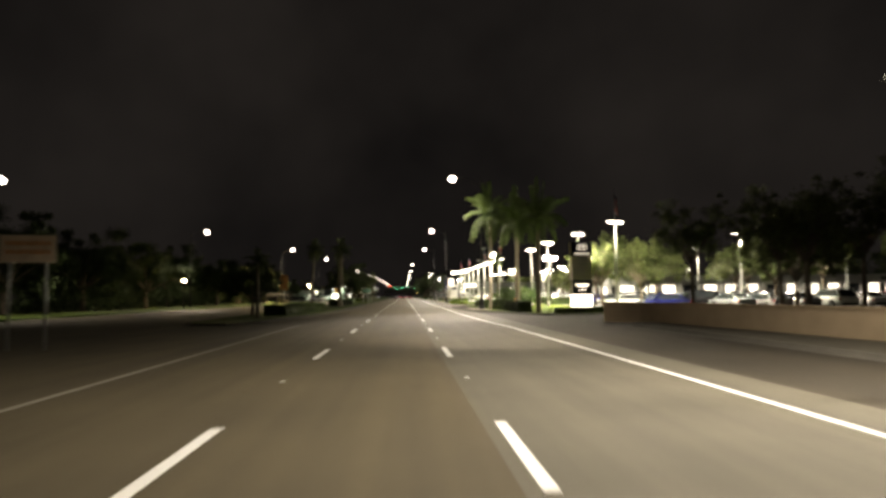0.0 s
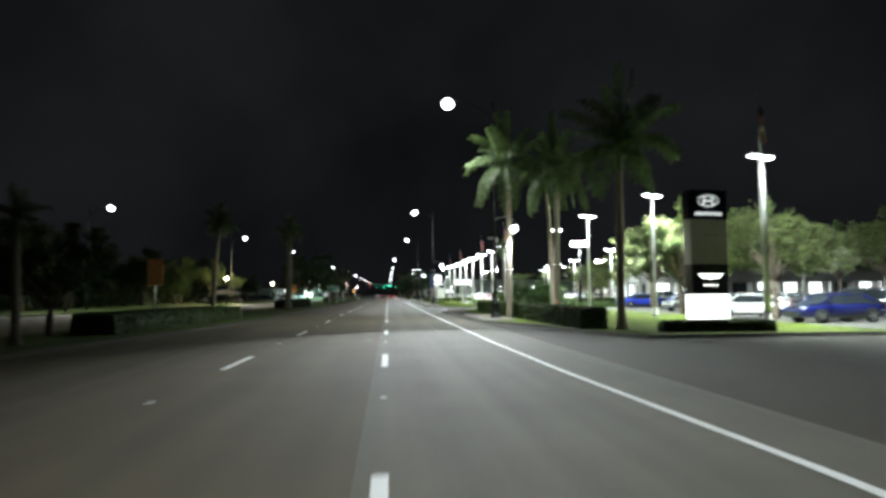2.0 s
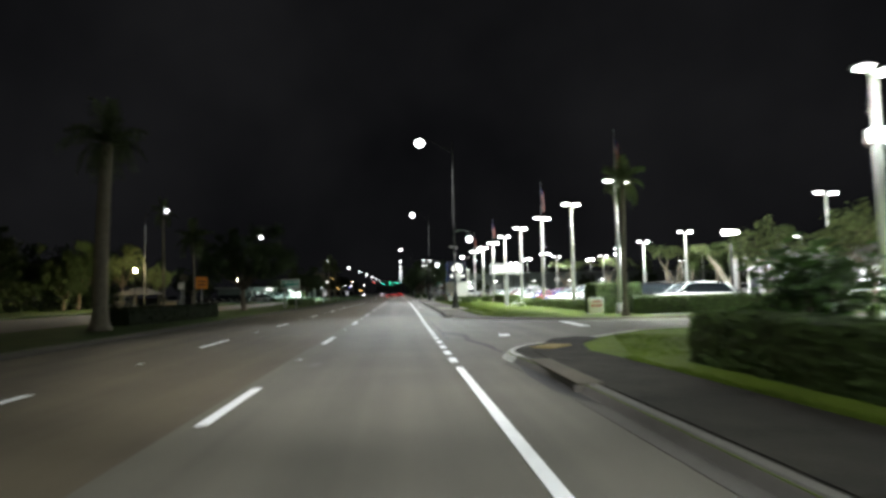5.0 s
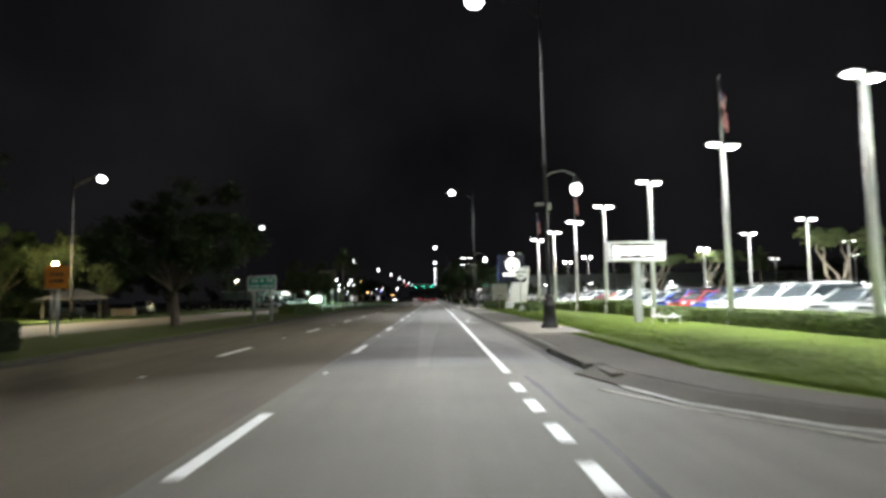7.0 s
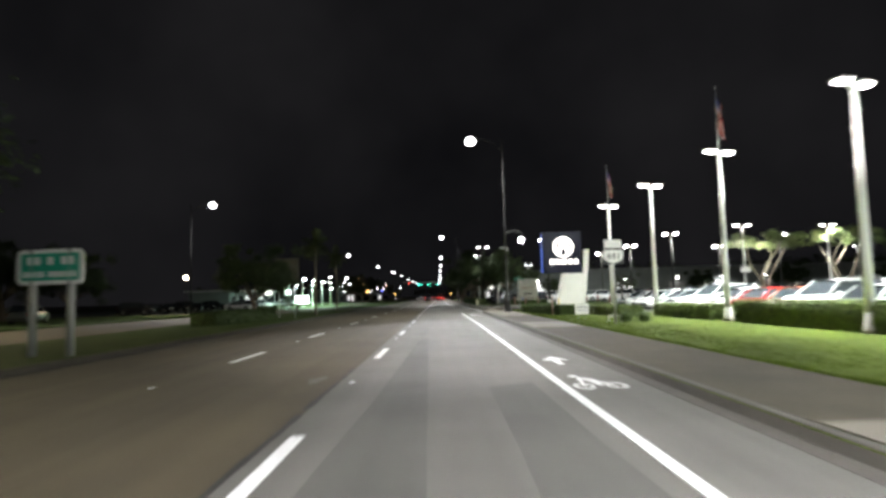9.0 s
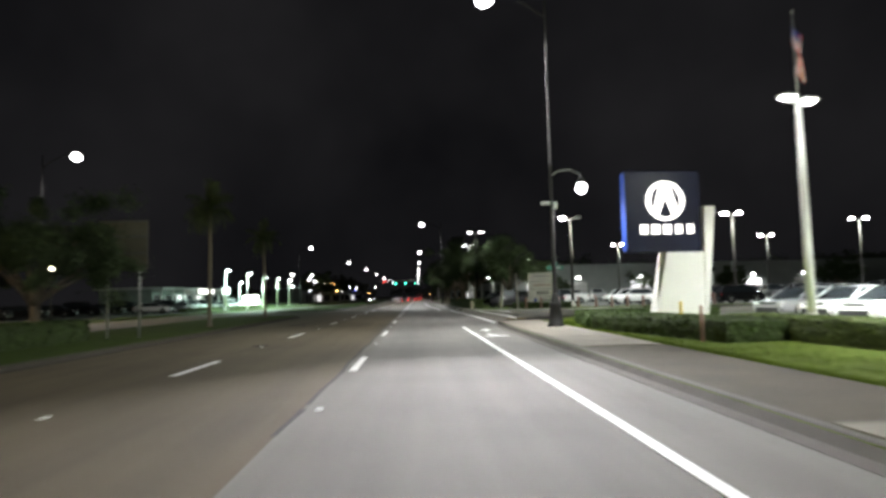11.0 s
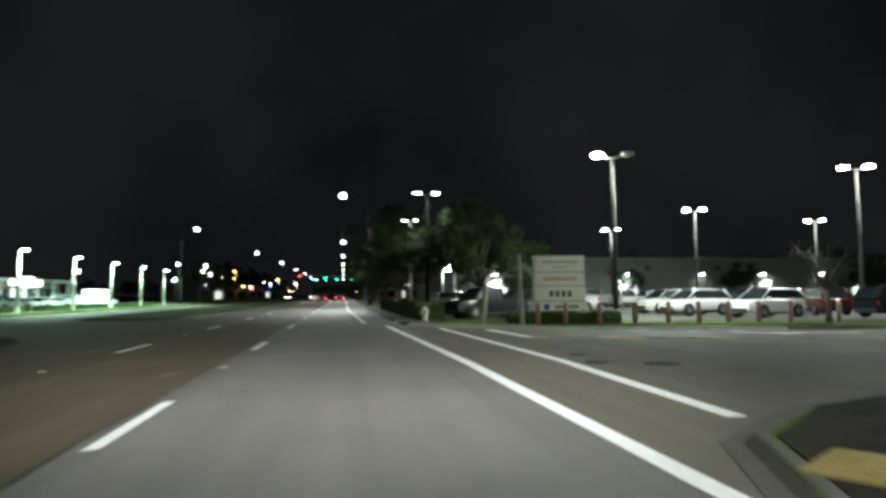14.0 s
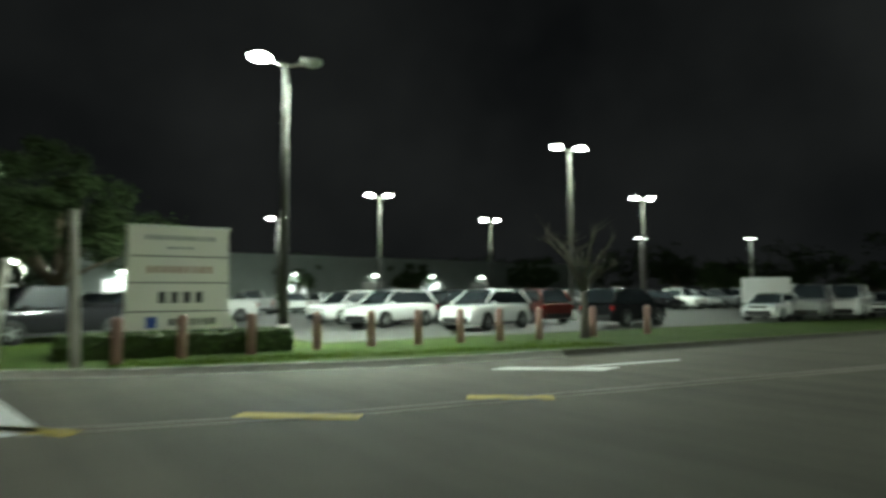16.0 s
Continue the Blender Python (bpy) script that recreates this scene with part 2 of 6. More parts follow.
BLUE_PRINT = mat("blue_sign_print", (0.03, 0.08, 0.40), 0.5, vary=0.1, scale=3, fine=30, bump=0.0)
FLAG_RED = mat("red_flag_cloth", (0.45, 0.03, 0.03), 0.9, vary=0.25, scale=5, fine=30, bump=0.2)
FLAG_WHITE = mat("white_flag_cloth", (0.65, 0.62, 0.58), 0.9, vary=0.15, scale=5, fine=30, bump=0.2)
FLAG_BLUE = mat("blue_flag_cloth", (0.02, 0.03, 0.13), 0.9, vary=0.2, scale=5, fine=30, bump=0.2)
HYDRANT = mat("pale_hydrant_paint", (0.50, 0.47, 0.37), 0.5, vary=0.15, scale=5, fine=30, bump=0.05)
IRON = mat("cast_iron_cover", (0.022, 0.021, 0.020), 0.9, 0.0, vary=0.3, scale=6, fine=40, bump=0.4)
REFLECTOR = mat("white_reflector", (0.80, 0.82, 0.82), 0.2, vary=0.05, scale=5, fine=30, bump=0.0)
ROOF_BROWN = mat("brown_shingle_roof", (0.034, 0.029, 0.023), 0.9, vary=0.3, scale=3, fine=25, bump=0.4)
TYRE = mat("tyre_rubber", (0.02, 0.02, 0.02), 0.85, vary=0.2, scale=5, fine=40, bump=0.1)
RIM = mat("alloy_rim", (0.45, 0.46, 0.47), 0.3, 0.8, vary=0.1, scale=5, fine=30, bump=0.0)
CARGLASS = glass("tinted_car_glass")
TRIM = mat("black_plastic_trim", (0.02, 0.02, 0.021), 0.6, vary=0.2, scale=5, fine=40, bump=0.05)
HEADLENS = mat("clear_headlamp", (0.6, 0.62, 0.63), 0.12, vary=0.05, scale=5, fine=30, bump=0.0)
TAILLENS = mat("red_tail_lens", (0.30, 0.01, 0.01), 0.2, vary=0.1, scale=5, fine=30, bump=0.0)
CARPAINT = {k: mat(k + "_car_paint", c, 0.14 if k in ("black", "navy") else 0.28, mt, vary=0.05, scale=1.5, fine=20, bump=0.0, spec=0.1 if k == "black" else 0.5, coat=0.06 if k == "black" else 1.0) for k, c, mt in (
    ("white", (0.75, 0.76, 0.76), 0.0), ("silver", (0.40, 0.41, 0.42), 0.5), ("black", (0.015, 0.015, 0.017), 0.0),
    ("blue", (0.015, 0.04, 0.42), 0.2), ("navy", (0.012, 0.016, 0.11), 0.2), ("red", (0.38, 0.015, 0.012), 0.1),
    ("grey", (0.12, 0.125, 0.13), 0.4), ("maroon", (0.09, 0.014, 0.010), 0.1), ("orange", (0.42, 0.12, 0.05), 0.2))}
LENS = glow("lit_street_lens", (0.93, 0.97, 1.0), 7.0)
LENS_LOT = glow("lit_lot_lens", (0.94, 1.0, 0.98), 10.0)
LENS_FLOOD = glow("lit_flood_lens", (0.96, 1.0, 0.98), 40.0)
LENS_TEAL = glow("lit_teal_lens", (0.80, 1.0, 0.93), 25.0)
LENS_WARM = glow("lit_warm_globe", (1.0, 0.90, 0.72), 14.0)
SIGN_GLOW = glow("backlit_white_sign", (1.0, 0.99, 0.97), 1.6)
SIGN_FACE = glow("backlit_pale_sign_face", (0.95, 0.97, 1.0), 0.42)
SOFT_GLOW = glow("dim_white_glow", (0.9, 0.92, 0.95), 0.55)
SHOPLIGHT = glow("lit_showroom", (0.95, 1.0, 0.97), 1.15)
GREEN_LIGHT = glow("green_signal_lens", (0.03, 1.0, 0.55), 12.0)
RED_LIGHT = glow("red_signal_lens", (1.0, 0.06, 0.04), 10.0)
BLUE_LIGHT = glow("blue_neon", (0.15, 0.2, 1.0), 8.0)
AMBER_LIGHT = glow("amber_lamp", (1.0, 0.55, 0.15), 10.0)
HEADLIGHT = glow("lit_headlamp", (0.85, 0.92, 1.0), 60.0)
TAILLIGHT = glow("lit_tail_lamp", (1.0, 0.04, 0.03), 9.0)


# ---- mesh helpers ----
def box(bm, cx, cy, cz, sx, sy, sz, rz=0.0, bevel=0.0, m=None):
    t = Matrix.Translation((cx, cy, cz)) @ Matrix.Rotation(rz, 4, "Z") @ Matrix.Diagonal((sx, sy, sz, 1))
    if m is not None:
        t = m @ t
    g = bmesh.ops.create_cube(bm, size=1.0, matrix=t)
    if bevel:
        es = {e for v in g["verts"] for e in v.link_edges}
        bmesh.ops.bevel(bm, geom=list(es), offset=bevel, segments=2, affect="EDGES", profile=0.6)
    return g


def tube(bm, pts, radii, seg=10, cap=True):
    rings = []
    for i, p in enumerate(pts):
        p = Vector(p)
        d = (Vector(pts[min(i + 1, len(pts) - 1)]) - Vector(pts[max(i - 1, 0)])).normalized()
        u = d.orthogonal().normalized() if abs(d.z) < 0.99 else Vector((1, 0, 0))
        w = d.cross(u).normalized()
        u = w.cross(d).normalized()
        rings.append([bm.verts.new(p + (u * math.cos(2 * math.pi * k / seg) + w * math.sin(2 * math.pi * k / seg)) * radii[i]) for k in range(seg)])
    for a, b in zip(rings, rings[1:]):
        for k in range(seg):
            f = bm.faces.new((a[k], a[(k + 1) % seg], b[(k + 1) % seg], b[k]))
            f.smooth = True
    if cap:
        bm.faces.new(list(reversed(rings[0])))
        bm.faces.new(rings[-1])


def lathe(bm, x, y, prof, seg=16):
    tube(bm, [(x, y, z) for z, r in prof], [r for z, r in prof], seg)


def dome(bm, c, rx, ry, rz, seg=16, rings=8):
    g = bmesh.ops.create_uvsphere(bm, u_segments=seg, v_segments=rings, radius=1.0, matrix=Matrix.Translation(c) @ Matrix.Diagonal((rx, ry, rz, 1)))
    for v in g["verts"]:
        for f in v.link_faces:
            f.smooth = True


def slab(bm, pts, z0, z1):
    """A flat plate with upright edges over a plan outline."""
    lo = [bm.verts.new((x, y, z0)) for x, y in pts]
    hi = [bm.verts.new((x, y, z1)) for x, y in pts]
    n = len(pts)
    for i in range(n):
        bm.faces.new((lo[i], lo[(i + 1) % n], hi[(i + 1) % n], hi[i]))
    f = bm.faces.new(hi)
    bmesh.ops.recalc_face_normals(bm, faces=bm.faces[:])
    if f.normal.z < 0:
        bmesh.ops.reverse_faces(bm, faces=[f])


def flat_shape(bm, pts, z=0.009):
    bm.faces.new([bm.verts.new((x, y, z)) for x, y in pts])


def mesh_of(name, bm, material):
    me = bpy.data.meshes.new(name)
    bm.normal_update()
    bm.to_mesh(me)
    bm.free()
    me.materials.append(material)
    return me


def part(name, bm, material, parent=None, label=""):
    ob = new(name, mesh_of(name, bm, material))
    if parent is not None:
        ob.parent = parent
    if label:
        tagged(ob, label)
    return ob


def split_part(name, bm, material, parent, label=""):
    """Each loose piece of bm as a part of its own."""
    bm.verts.ensure_lookup_table()
    seen = set()
    for v in bm.verts:
        if v in seen:
            continue
        todo, group = [v], []
        seen.add(v)
        while todo:
            w = todo.pop()
            group.append(w)
            for e in w.link_edges:
                o = e.other_vert(w)
                if o not in seen:
                    seen.add(o)
                    todo.append(o)
        idx = {w: i for i, w in enumerate(group)}
        faces = {f for w in group for f in w.link_faces}
        me = bpy.data.meshes.new(name)
        me.from_pydata([tuple(w.co) for w in group], [], [[idx[w] for w in f.verts] for f in faces])
        me.materials.append(material)
        ob = new(name, me)
        ob.parent = parent
        if label:
            tagged(ob, label)
    bm.free()


def thing(name, label, category, group="", at=(0, 0, 0), rz=0.0):
    ob = new(name)
    ob.matrix_basis = pose(*at, 0, 0, rz)
    ob.empty_display_size = 0.3
    return tagged(ob, label, category, group)


def plate(name, pts, z0, z1, material, label, category):
    bm = bmesh.new()
    slab(bm, pts, z0, z1)
    return tagged(part(name, bm, material), label, category, kind="structure")


def shared(name, me, parent, m):
    ob = new(name, me)
    ob.parent = parent
    ob.matrix_basis = m
    return ob


def arc(cx, cy, r, a0, a1, n=8):
    return [(cx + r * math.cos(radians(a0 + (a1 - a0) * k / n)), cy + r * math.sin(radians(a0 + (a1 - a0) * k / n))) for k in range(n + 1)]


# ---- ground, roads, verges ----
bm = bmesh.new()
slab(bm, [(-2500, -800), (2500, -800), (2500, 3500), (-2500, 3500)], -1.0, -0.06)
ground = tagged(part("ground", bm, DIRT), "dark flat ground reaching the horizon", "ground", kind="structure")

road = plate("road", [(-8.4, -80), (-0.25, -80), (-0.25, 1200), (-8.4, 1200)], -0.4, 0.0, ASPHALT_OLD, "worn brownish asphalt lanes with dashed lane lines", "road")
# greyer than the left lanes, partly headlamp light put into the colour
plate("road_south_lane", [(-0.25, -80), (5.6, -80), (5.6, 106), (-0.25, 106)], -0.4, 0.0, ASPHALT_MID, "worn grey-brown asphalt right lane", "road")
road_right = plate("road_right_lane", [(-0.25, 106), (5.6, 106), (5.6, 1200), (-0.25, 1200)], -0.4, 0.0, ASPHALT_NEW, "grey asphalt right lane with a bicycle lane", "road")
plate("turn_lane", [(-15.6, -80), (-8.4, -80), (-8.4, 70), (-15.6, 70)], -0.4, -0.008, ASPHALT_OLD, "worn asphalt left turn lane", "road")
def far_edge(y):
    return -31.0 + 0.0526 * (min(max(y, -80), 330) - 100)
plate("road_opposite", [(-15.6, -80), (-15.6, 1200), (far_edge(330), 1200), (far_edge(330), 330), (far_edge(-80), -80)], -0.4, -0.004, ASPHALT_OLD,
      "worn asphalt of the opposite carriageway", "road")
plate("road_crossover", [(-15.6, 195), (-8.4, 195), (-8.4, 222), (-15.6, 222)], -0.4, -0.008, ASPHALT_OLD, "asphalt gap across the median", "road")
plate("driveway_1", [(5.6, 27), (11, 27), (11, 33), (60, 33), (60, 44), (9.6, 44), (8.2, 50), (7.4, 57), (5.6, 57)], -0.4, -0.004, ASPHALT_EDGE, "dark asphalt driveway mouth with tyre tracks", "driveway")
plate("driveway_2", [(5.6, 74), (60, 74), (60, 104), (5.6, 104)], -0.4, -0.006, ASPHALT_MID, "asphalt driveway into the car park", "driveway")
plate("side_street", [(5.6, 170), (140, 140), (140, 200), (5.6, 212)], -0.4, -0.004, ASPHALT_MID, "worn grey-brown asphalt side street", "road")

KERB_H = 0.14


def verge(name, pts, kerb, material, label, stone=None):
    """Raised ground with a kerb stone along the open polyline kerb (first points of the outline)."""
    plate(name, pts, -0.3, KERB_H - 0.015, material, label, "verge")
    kerb_run(kerb, stone)


def kerb_run(kerb, stone=None, apron=0.32, prof=None, label="worn concrete kerb along the road edge"):
    bm = bmesh.new()
    n = len(kerb)
    prof = prof or [(-0.16, -0.2), (-0.16, KERB_H), (-0.04, KERB_H), (0.01, KERB_H - 0.03), (0.09, 0.014), (apron, 0.007), (apron, -0.2)]
    rows = []
    for i in range(n):
        a, b = Vector(kerb[max(i - 1, 0)]), Vector(kerb[min(i + 1, n - 1)])
        d = (b - a).normalized()
        nrm = Vector((d.y, -d.x))
        rows.append([bm.verts.new((kerb[i][0] - nrm.x * o, kerb[i][1] - nrm.y * o, z)) for o, z in prof])
    for r0, r1 in zip(rows, rows[1:]):
        for k in range(len(prof) - 1):
            bm.faces.new((r0[k], r0[k + 1], r1[k + 1], r1[k]))
    for r in (rows[0], rows[-1]):
        bm.faces.new(r)
    bmesh.ops.recalc_face_normals(bm, faces=bm.faces[:])
    tagged(part("kerb", bm, stone or CURB), label, "kerb", kind="structure")


def kerb_inlet(x, y0, y1):
    """A storm drain mouth in the kerb: a concrete lid over a dark throat, with a blackened gutter before it."""
    t = thing("storm_inlet", "kerb storm drain with a concrete lid over a black throat", "drain", "", (x, (y0 + y1) / 2, 0.0))
    ln = y1 - y0
    bm = bmesh.new()
    box(bm, 0.09, 0, KERB_H - 0.006, 0.42, ln, 0.04, bevel=0.012)
    part("lid", bm, PATH_GREY, t)
    # a black plate on the kerb face stands for the shaded opening
    bm = bmesh.new()
    box(bm, -0.08, 0, 0.05, 0.02, ln - 0.1, 0.10)
    part("throat", bm, TRIM, t)
    bm = bmesh.new()
    for s in (-1, 1):
        box(bm, -0.10, s * (ln / 2 - 0.06), 0.055, 0.14, 0.12, 0.11, bevel=0.01)
    split_part("cheek", bm, CURB, t)
    bm = bmesh.new()
    flat_shape(bm, [(-0.10, -ln / 2 - 0.9), (-0.10, ln / 2 + 1.0), (-0.20, ln / 2 + 0.8), (-0.34, ln / 2 - 0.2), (-0.46, 0.3), (-0.42, -ln / 2 + 0.3), (-0.22, -ln / 2 - 0.6)], 0.016)
    part("silt", bm, MATT_BLACK, t, "black patch in the gutter")


# right side, south to north
kA = [(10.4, -80), (10.4, 26.5), (11.2, 28.2)]
verge("verge_south", kA + [(60, 28.2), (60, -80)], kA, DIRT, "dark verge of soil and thin grass")
plate("shoulder", [(5.6, -80), (10.5, -80), (10.5, 27.2), (5.6, 27.2)], -0.4, -0.004, ASPHALT_EDGE, "dark worn asphalt shoulder", "road")
kB = [(20, 44), (9.6, 44), (8.4, 47.5), (7.6, 52.5), (6.6, 56), (5.6, 58), (5.35, 63), (5.2, 76)] + arc(8.6, 79.5, 3.7, 190, 110, 6) + [(10.6, 86.6), (15.3, 88.3), (20, 88.6)]
verge("verge_palms", kB, kB[:9], GRASS, "lit green lawn with palms beside the driveway")
kerb_run(kB[8:], CURB_PALE, 0.13)
kC = [(36, 93.9), (20, 95.05), (12, 96.1), (8.6, 97.75), (6.98, 99.15), (6.08, 100.75), (5.72, 102.4), (5.33, 104.2), (5.45, 130), (5.45, 170), (5.6, 174.5), (6.0, 177.4), (6.9, 179.6), (8.6, 181.0), (12, 182.2), (20, 182.4), (60, 178)]
kerb_run(kC[:8], PATH_GREY, prof=[(-0.16, -0.2), (-0.16, KERB_H), (0.0, KERB_H - 0.012), (0.42, 0.022), (0.42, -0.2)], label="dropped kerb ramp of dirty brown asphalt")
kerb_run(kC[:7], CURB_PALE, prof=[(0.42, -0.2), (0.42, 0.028), (0.53, 0.022), (0.53, -0.2)], label="pale flush concrete edge of the driveway")
verge("verge_lawn", kC + [(60, 130), (36, 130)], kC[7:], GRASS, "long bright green mown lawn strip")
kD = [(120, 176), (60, 190), (37, 195.4), (21.3, 197.9), (16.4, 199.0), (11.4, 201.2), (8.2, 203.4), (6.2, 206.5), (5.6, 210), (5.6, 1200)]
kerb_run(kD[:4])
kerb_run(kD[3:9], CURB_PALE, 0.2)
verge("verge_north", kD + [(120, 1200)], kD[8:], GRASS_DARK, "grass verge in front of the second car park")
# medians
kM = [(-8.5, 196), (-8.45, 100), (-8.4, 68), (-9.5, 51), (-10.5, 43), (-10.8, 37), (-12.2, 34), (-14.2, 34), (-15.5, 37)]
verge("median_south", [(-15.5, 197), (-12, 199.6), (-9.2, 198.6)] + kM, [(-12, 199.6), (-9.2, 198.6)] + kM, GRASS_DARK, "dark grass median strip", CURB_DARK)
kM2 = [(-8.5, 338), (-8.5, 220), (-10.2, 217.2), (-13.8, 217.2), (-15.4, 220), (-15.4, 338)]
verge("median_north", kM2, kM2, GRASS_DARK, "dark grass median strip past the opening")
plate("verge_west", [(far_edge(-80) - 0.1, -80), (-120, -80), (-120, 1200), (far_edge(330) - 0.1, 1200), (far_edge(330) - 0.1, 330)], -0.3, 0.12, GRASS_DARK, "dark grass verge across the road", "verge")

kerb_inlet(5.20, 74.6, 78.2)
kerb_inlet(5.33, 104.4, 108.6)

# car parks
plate("car_park_east", [(20, 44.2), (90, 44.2), (90, 88.4), (20, 88.4)], -0.2, 0.135, ASPHALT_LOT, "lit asphalt car park of a dealership", "car park")
plate("car_park_middle", [(15.6, 97), (90, 97), (90, 170), (60, 177.5), (20, 181.6), (15.6, 175)], -0.2, 0.135, ASPHALT_LOT, "lit asphalt car park full of cars", "car park")
plate("car_park_north", [(18, 204.5), (120, 190), (120, 300), (18, 300)], -0.2, 0.135, ASPHALT_LOT, "asphalt car park behind bollards", "car park")
plate("car_park_west", [(-28, 200), (-28, 320), (-80, 320), (-80, 200)], -0.2, 0.13, ASPHALT_LOT, "greenish lit car park across the road", "car park")

# pavements
def sidewalk(name, x0, x1, y0, y1, material, label):
    ob = plate(name, [(x0, y0), (x1, y0), (x1, y1), (x0, y1)], 0.0, KERB_H - 0.002, material, label, "pavement")
    return ob


def slabs(parent_name, x0, x1, y0, y1, label):
    p = sidewalk(parent_name, x0, x1, y0, y1, CURB, label)
    n = max(1, round((y1 - y0) / 1.8))
    step = (y1 - y0) / n
    bm = bmesh.new()
    box(bm, 0, 0, 0, x1 - x0 - 0.02, step - 0.025, 0.03)
    me = mesh_of("paving_slab", bm, CONCRETE)
    for k in range(n):
        shared("paving_slab", me, p, pose((x0 + x1) / 2, y0 + step * (k + 0.5), KERB_H + 0.002 + 0.003 * (k % 3), 0, 0, 0))


slabs("pavement_1", 5.75, 7.75, 58.5, 69, "pale concrete pavement beside a lamp post")
plate("pavement_11", [(5.5, 104), (5.78, 102.5), (6.2, 100.8), (7.08, 99.25), (8.0, 98.45), (9.2, 97.85), (9.0, 98.6), (7.75, 99.9), (7.15, 101.4), (7.02, 104)], 0.0, KERB_H + 0.003, PATH_GREY, "dark asphalt footpath rounding the driveway", "pavement")
sidewalk("pavement_2", 5.6, 7.05, 104, 114.4, PATH_GREY, "dark asphalt footpath")
slabs("pavement_3", 5.58, 7.85, 114.4, 124.2, "pale concrete pavement slabs")
sidewalk("pavement_4", 5.6, 7.85, 124.2, 144.0, PATH_GREY, "grey asphalt footpath")
slabs("pavement_5", 5.6, 7.75, 144.0, 149.0, "pale concrete pavement slabs")
sidewalk("pavement_6", 5.6, 7.85, 149.0, 159.0, PATH_GREY, "grey asphalt footpath")
slabs("pavement_7", 5.6, 7.8, 159.0, 175.6, "pale concrete pavement slabs")
plate("pavement_8", [(5.75, 175.6), (7.8, 175.6), (9.4, 178.4), (11.8, 181.9), (8.7, 180.8), (7.05, 179.4), (6.15, 177.3)], 0.0, KERB_H + 0.004, PATH_GRITTY_DIM, "dark worn footpath round the corner", "pavement")
plate("pavement_9", [(5.5, 69.2), (7.3, 69.2), (7.0, 78.0), (6.8, 79.6), (7.2, 81.6), (8.2, 83.4), (7.7, 84.1), (6.8, 83.4), (5.6, 80.4), (5.4, 76.4)], 0.0, KERB_H + 0.004, PATH_GRITTY_DIM, "dark worn footpath round the driveway corner", "pavement")
for tx, ty, tr in ((6.9, 178.2, 35), (6.2, 80.9, 50)):
    bm = bmesh.new()
    box(bm, 0, 0, 0, 1.05, 0.6, 0.02)
    for a in range(7):
        for b in range(3):
            box(bm, -0.48 + 0.16 * a, -0.18 + 0.18 * b, 0.014, 0.05, 0.05, 0.012)
    ob = tagged(part("tactile_mat", bm, TACTILE), "worn yellow tactile mat on the footpath", "tactile paving", kind="structure")
    ob.matrix_basis = pose(tx, ty, KERB_H + 0.014, 0, 0, tr)
sidewalk("pavement_10", 5.7, 7.8, 207, 330, PATH_GREY, "grey asphalt footpath")

plate("pavement_12", [(5.32, 103), (5.47, 130), (5.47, 170), (5.65, 175.5), (6.1, 175.5), (6.1, 103)], 0.0, 0.129, PATH_GREY, "dark gritty strip behind the kerb", "pavement")
plate("pavement_13", [(5.62, 58.2), (5.38, 63), (5.23, 76)] + arc(8.6, 79.5, 3.68, 188, 140, 5) + [(7.0, 81.5), (6.5, 79), (6.3, 58.2)], 0.0, 0.129, PATH_GRITTY_DIM, "dark gritty strip behind the kerb", "pavement")

# ---- road markings ----
bm = bmesh.new()
box(bm, 0, 1.525, 0, 0.16, 3.05, 0.008)
DASH = mesh_of("lane_dash", bm, PAINT)
bm = bmesh.new()
box(bm, 0, 0.46, 0, 0.17, 0.92, 0.008)
SHORT = mesh_of("guide_dash", bm, PAINT)
bm = bmesh.new()
box(bm, 0, 0, 0.012, 0.10, 0.10, 0.022, bevel=0.006)
STUD = mesh_of("road_stud", bm, REFLECTOR)
C = 12.192
dash_y = [C * k for k in range(-3, 12)] + [144.08 + C * k for k in range(0, 5)] + [144.08 + C * k for k in range(5, 22)]
for y in dash_y:
    shared("lane_dash", DASH, road, pose(-3.75, y, 0.005))
    shared("lane_dash", DASH, road_right, pose(0.0, y, 0.005))
    shared("road_stud", STUD, road, pose(-3.75, y + 7.6, 0.0))
    shared("road_stud", STUD, road_right, pose(0.0, y + 7.6, 0.0))


def line(name, pts, w, material, label, parent):
    bm = bmesh.new()
    for (x0, y0), (x1, y1) in zip(pts, pts[1:]):
        d = Vector((x1 - x0, y1 - y0))
        box(bm, (x0 + x1) / 2, (y0 + y1) / 2, 0.005, d.length, w, 0.008, rz=math.atan2(d.y, d.x))
    ob = part(name, bm, material, parent)
    return ob


line("edge_line", [(4.38, -80), (4.36, 14), (4.24, 27), (3.92, 35), (3.74, 44), (3.70, 56), (3.63, 78.3)], 0.15, PAINT, "", road_right)
line("edge_line", [(3.68, 104.5), (3.72, 124), (3.74, 150), (3.64, 165.8)], 0.15, PAINT, "", road_right)
for k in range(14):
    shared("guide_dash", SHORT, road_right, pose(3.62, 79.25 + 1.755 * k, 0.005))
line("edge_line", [(3.64, 165.9), (3.60, 173.4)], 0.15, PAINT, "", road_right)
line("edge_line", [(3.8, 209), (3.1, 239), (3.1, 330)], 0.15, PAINT, "", road_right)
line("crosswalk_line", [(5.66, 177.4), (5.52, 188), (4.8, 205.6)], 0.26, PAINT, "", road_right)
line("crosswalk_line", [(7.66, 181.0), (7.78, 188), (7.1, 202.9)], 0.28, PAINT, "", road_right)
line("stop_line", [(9.0, 201.0), (9.4, 195.9)], 0.45, PAINT, "", road_right)
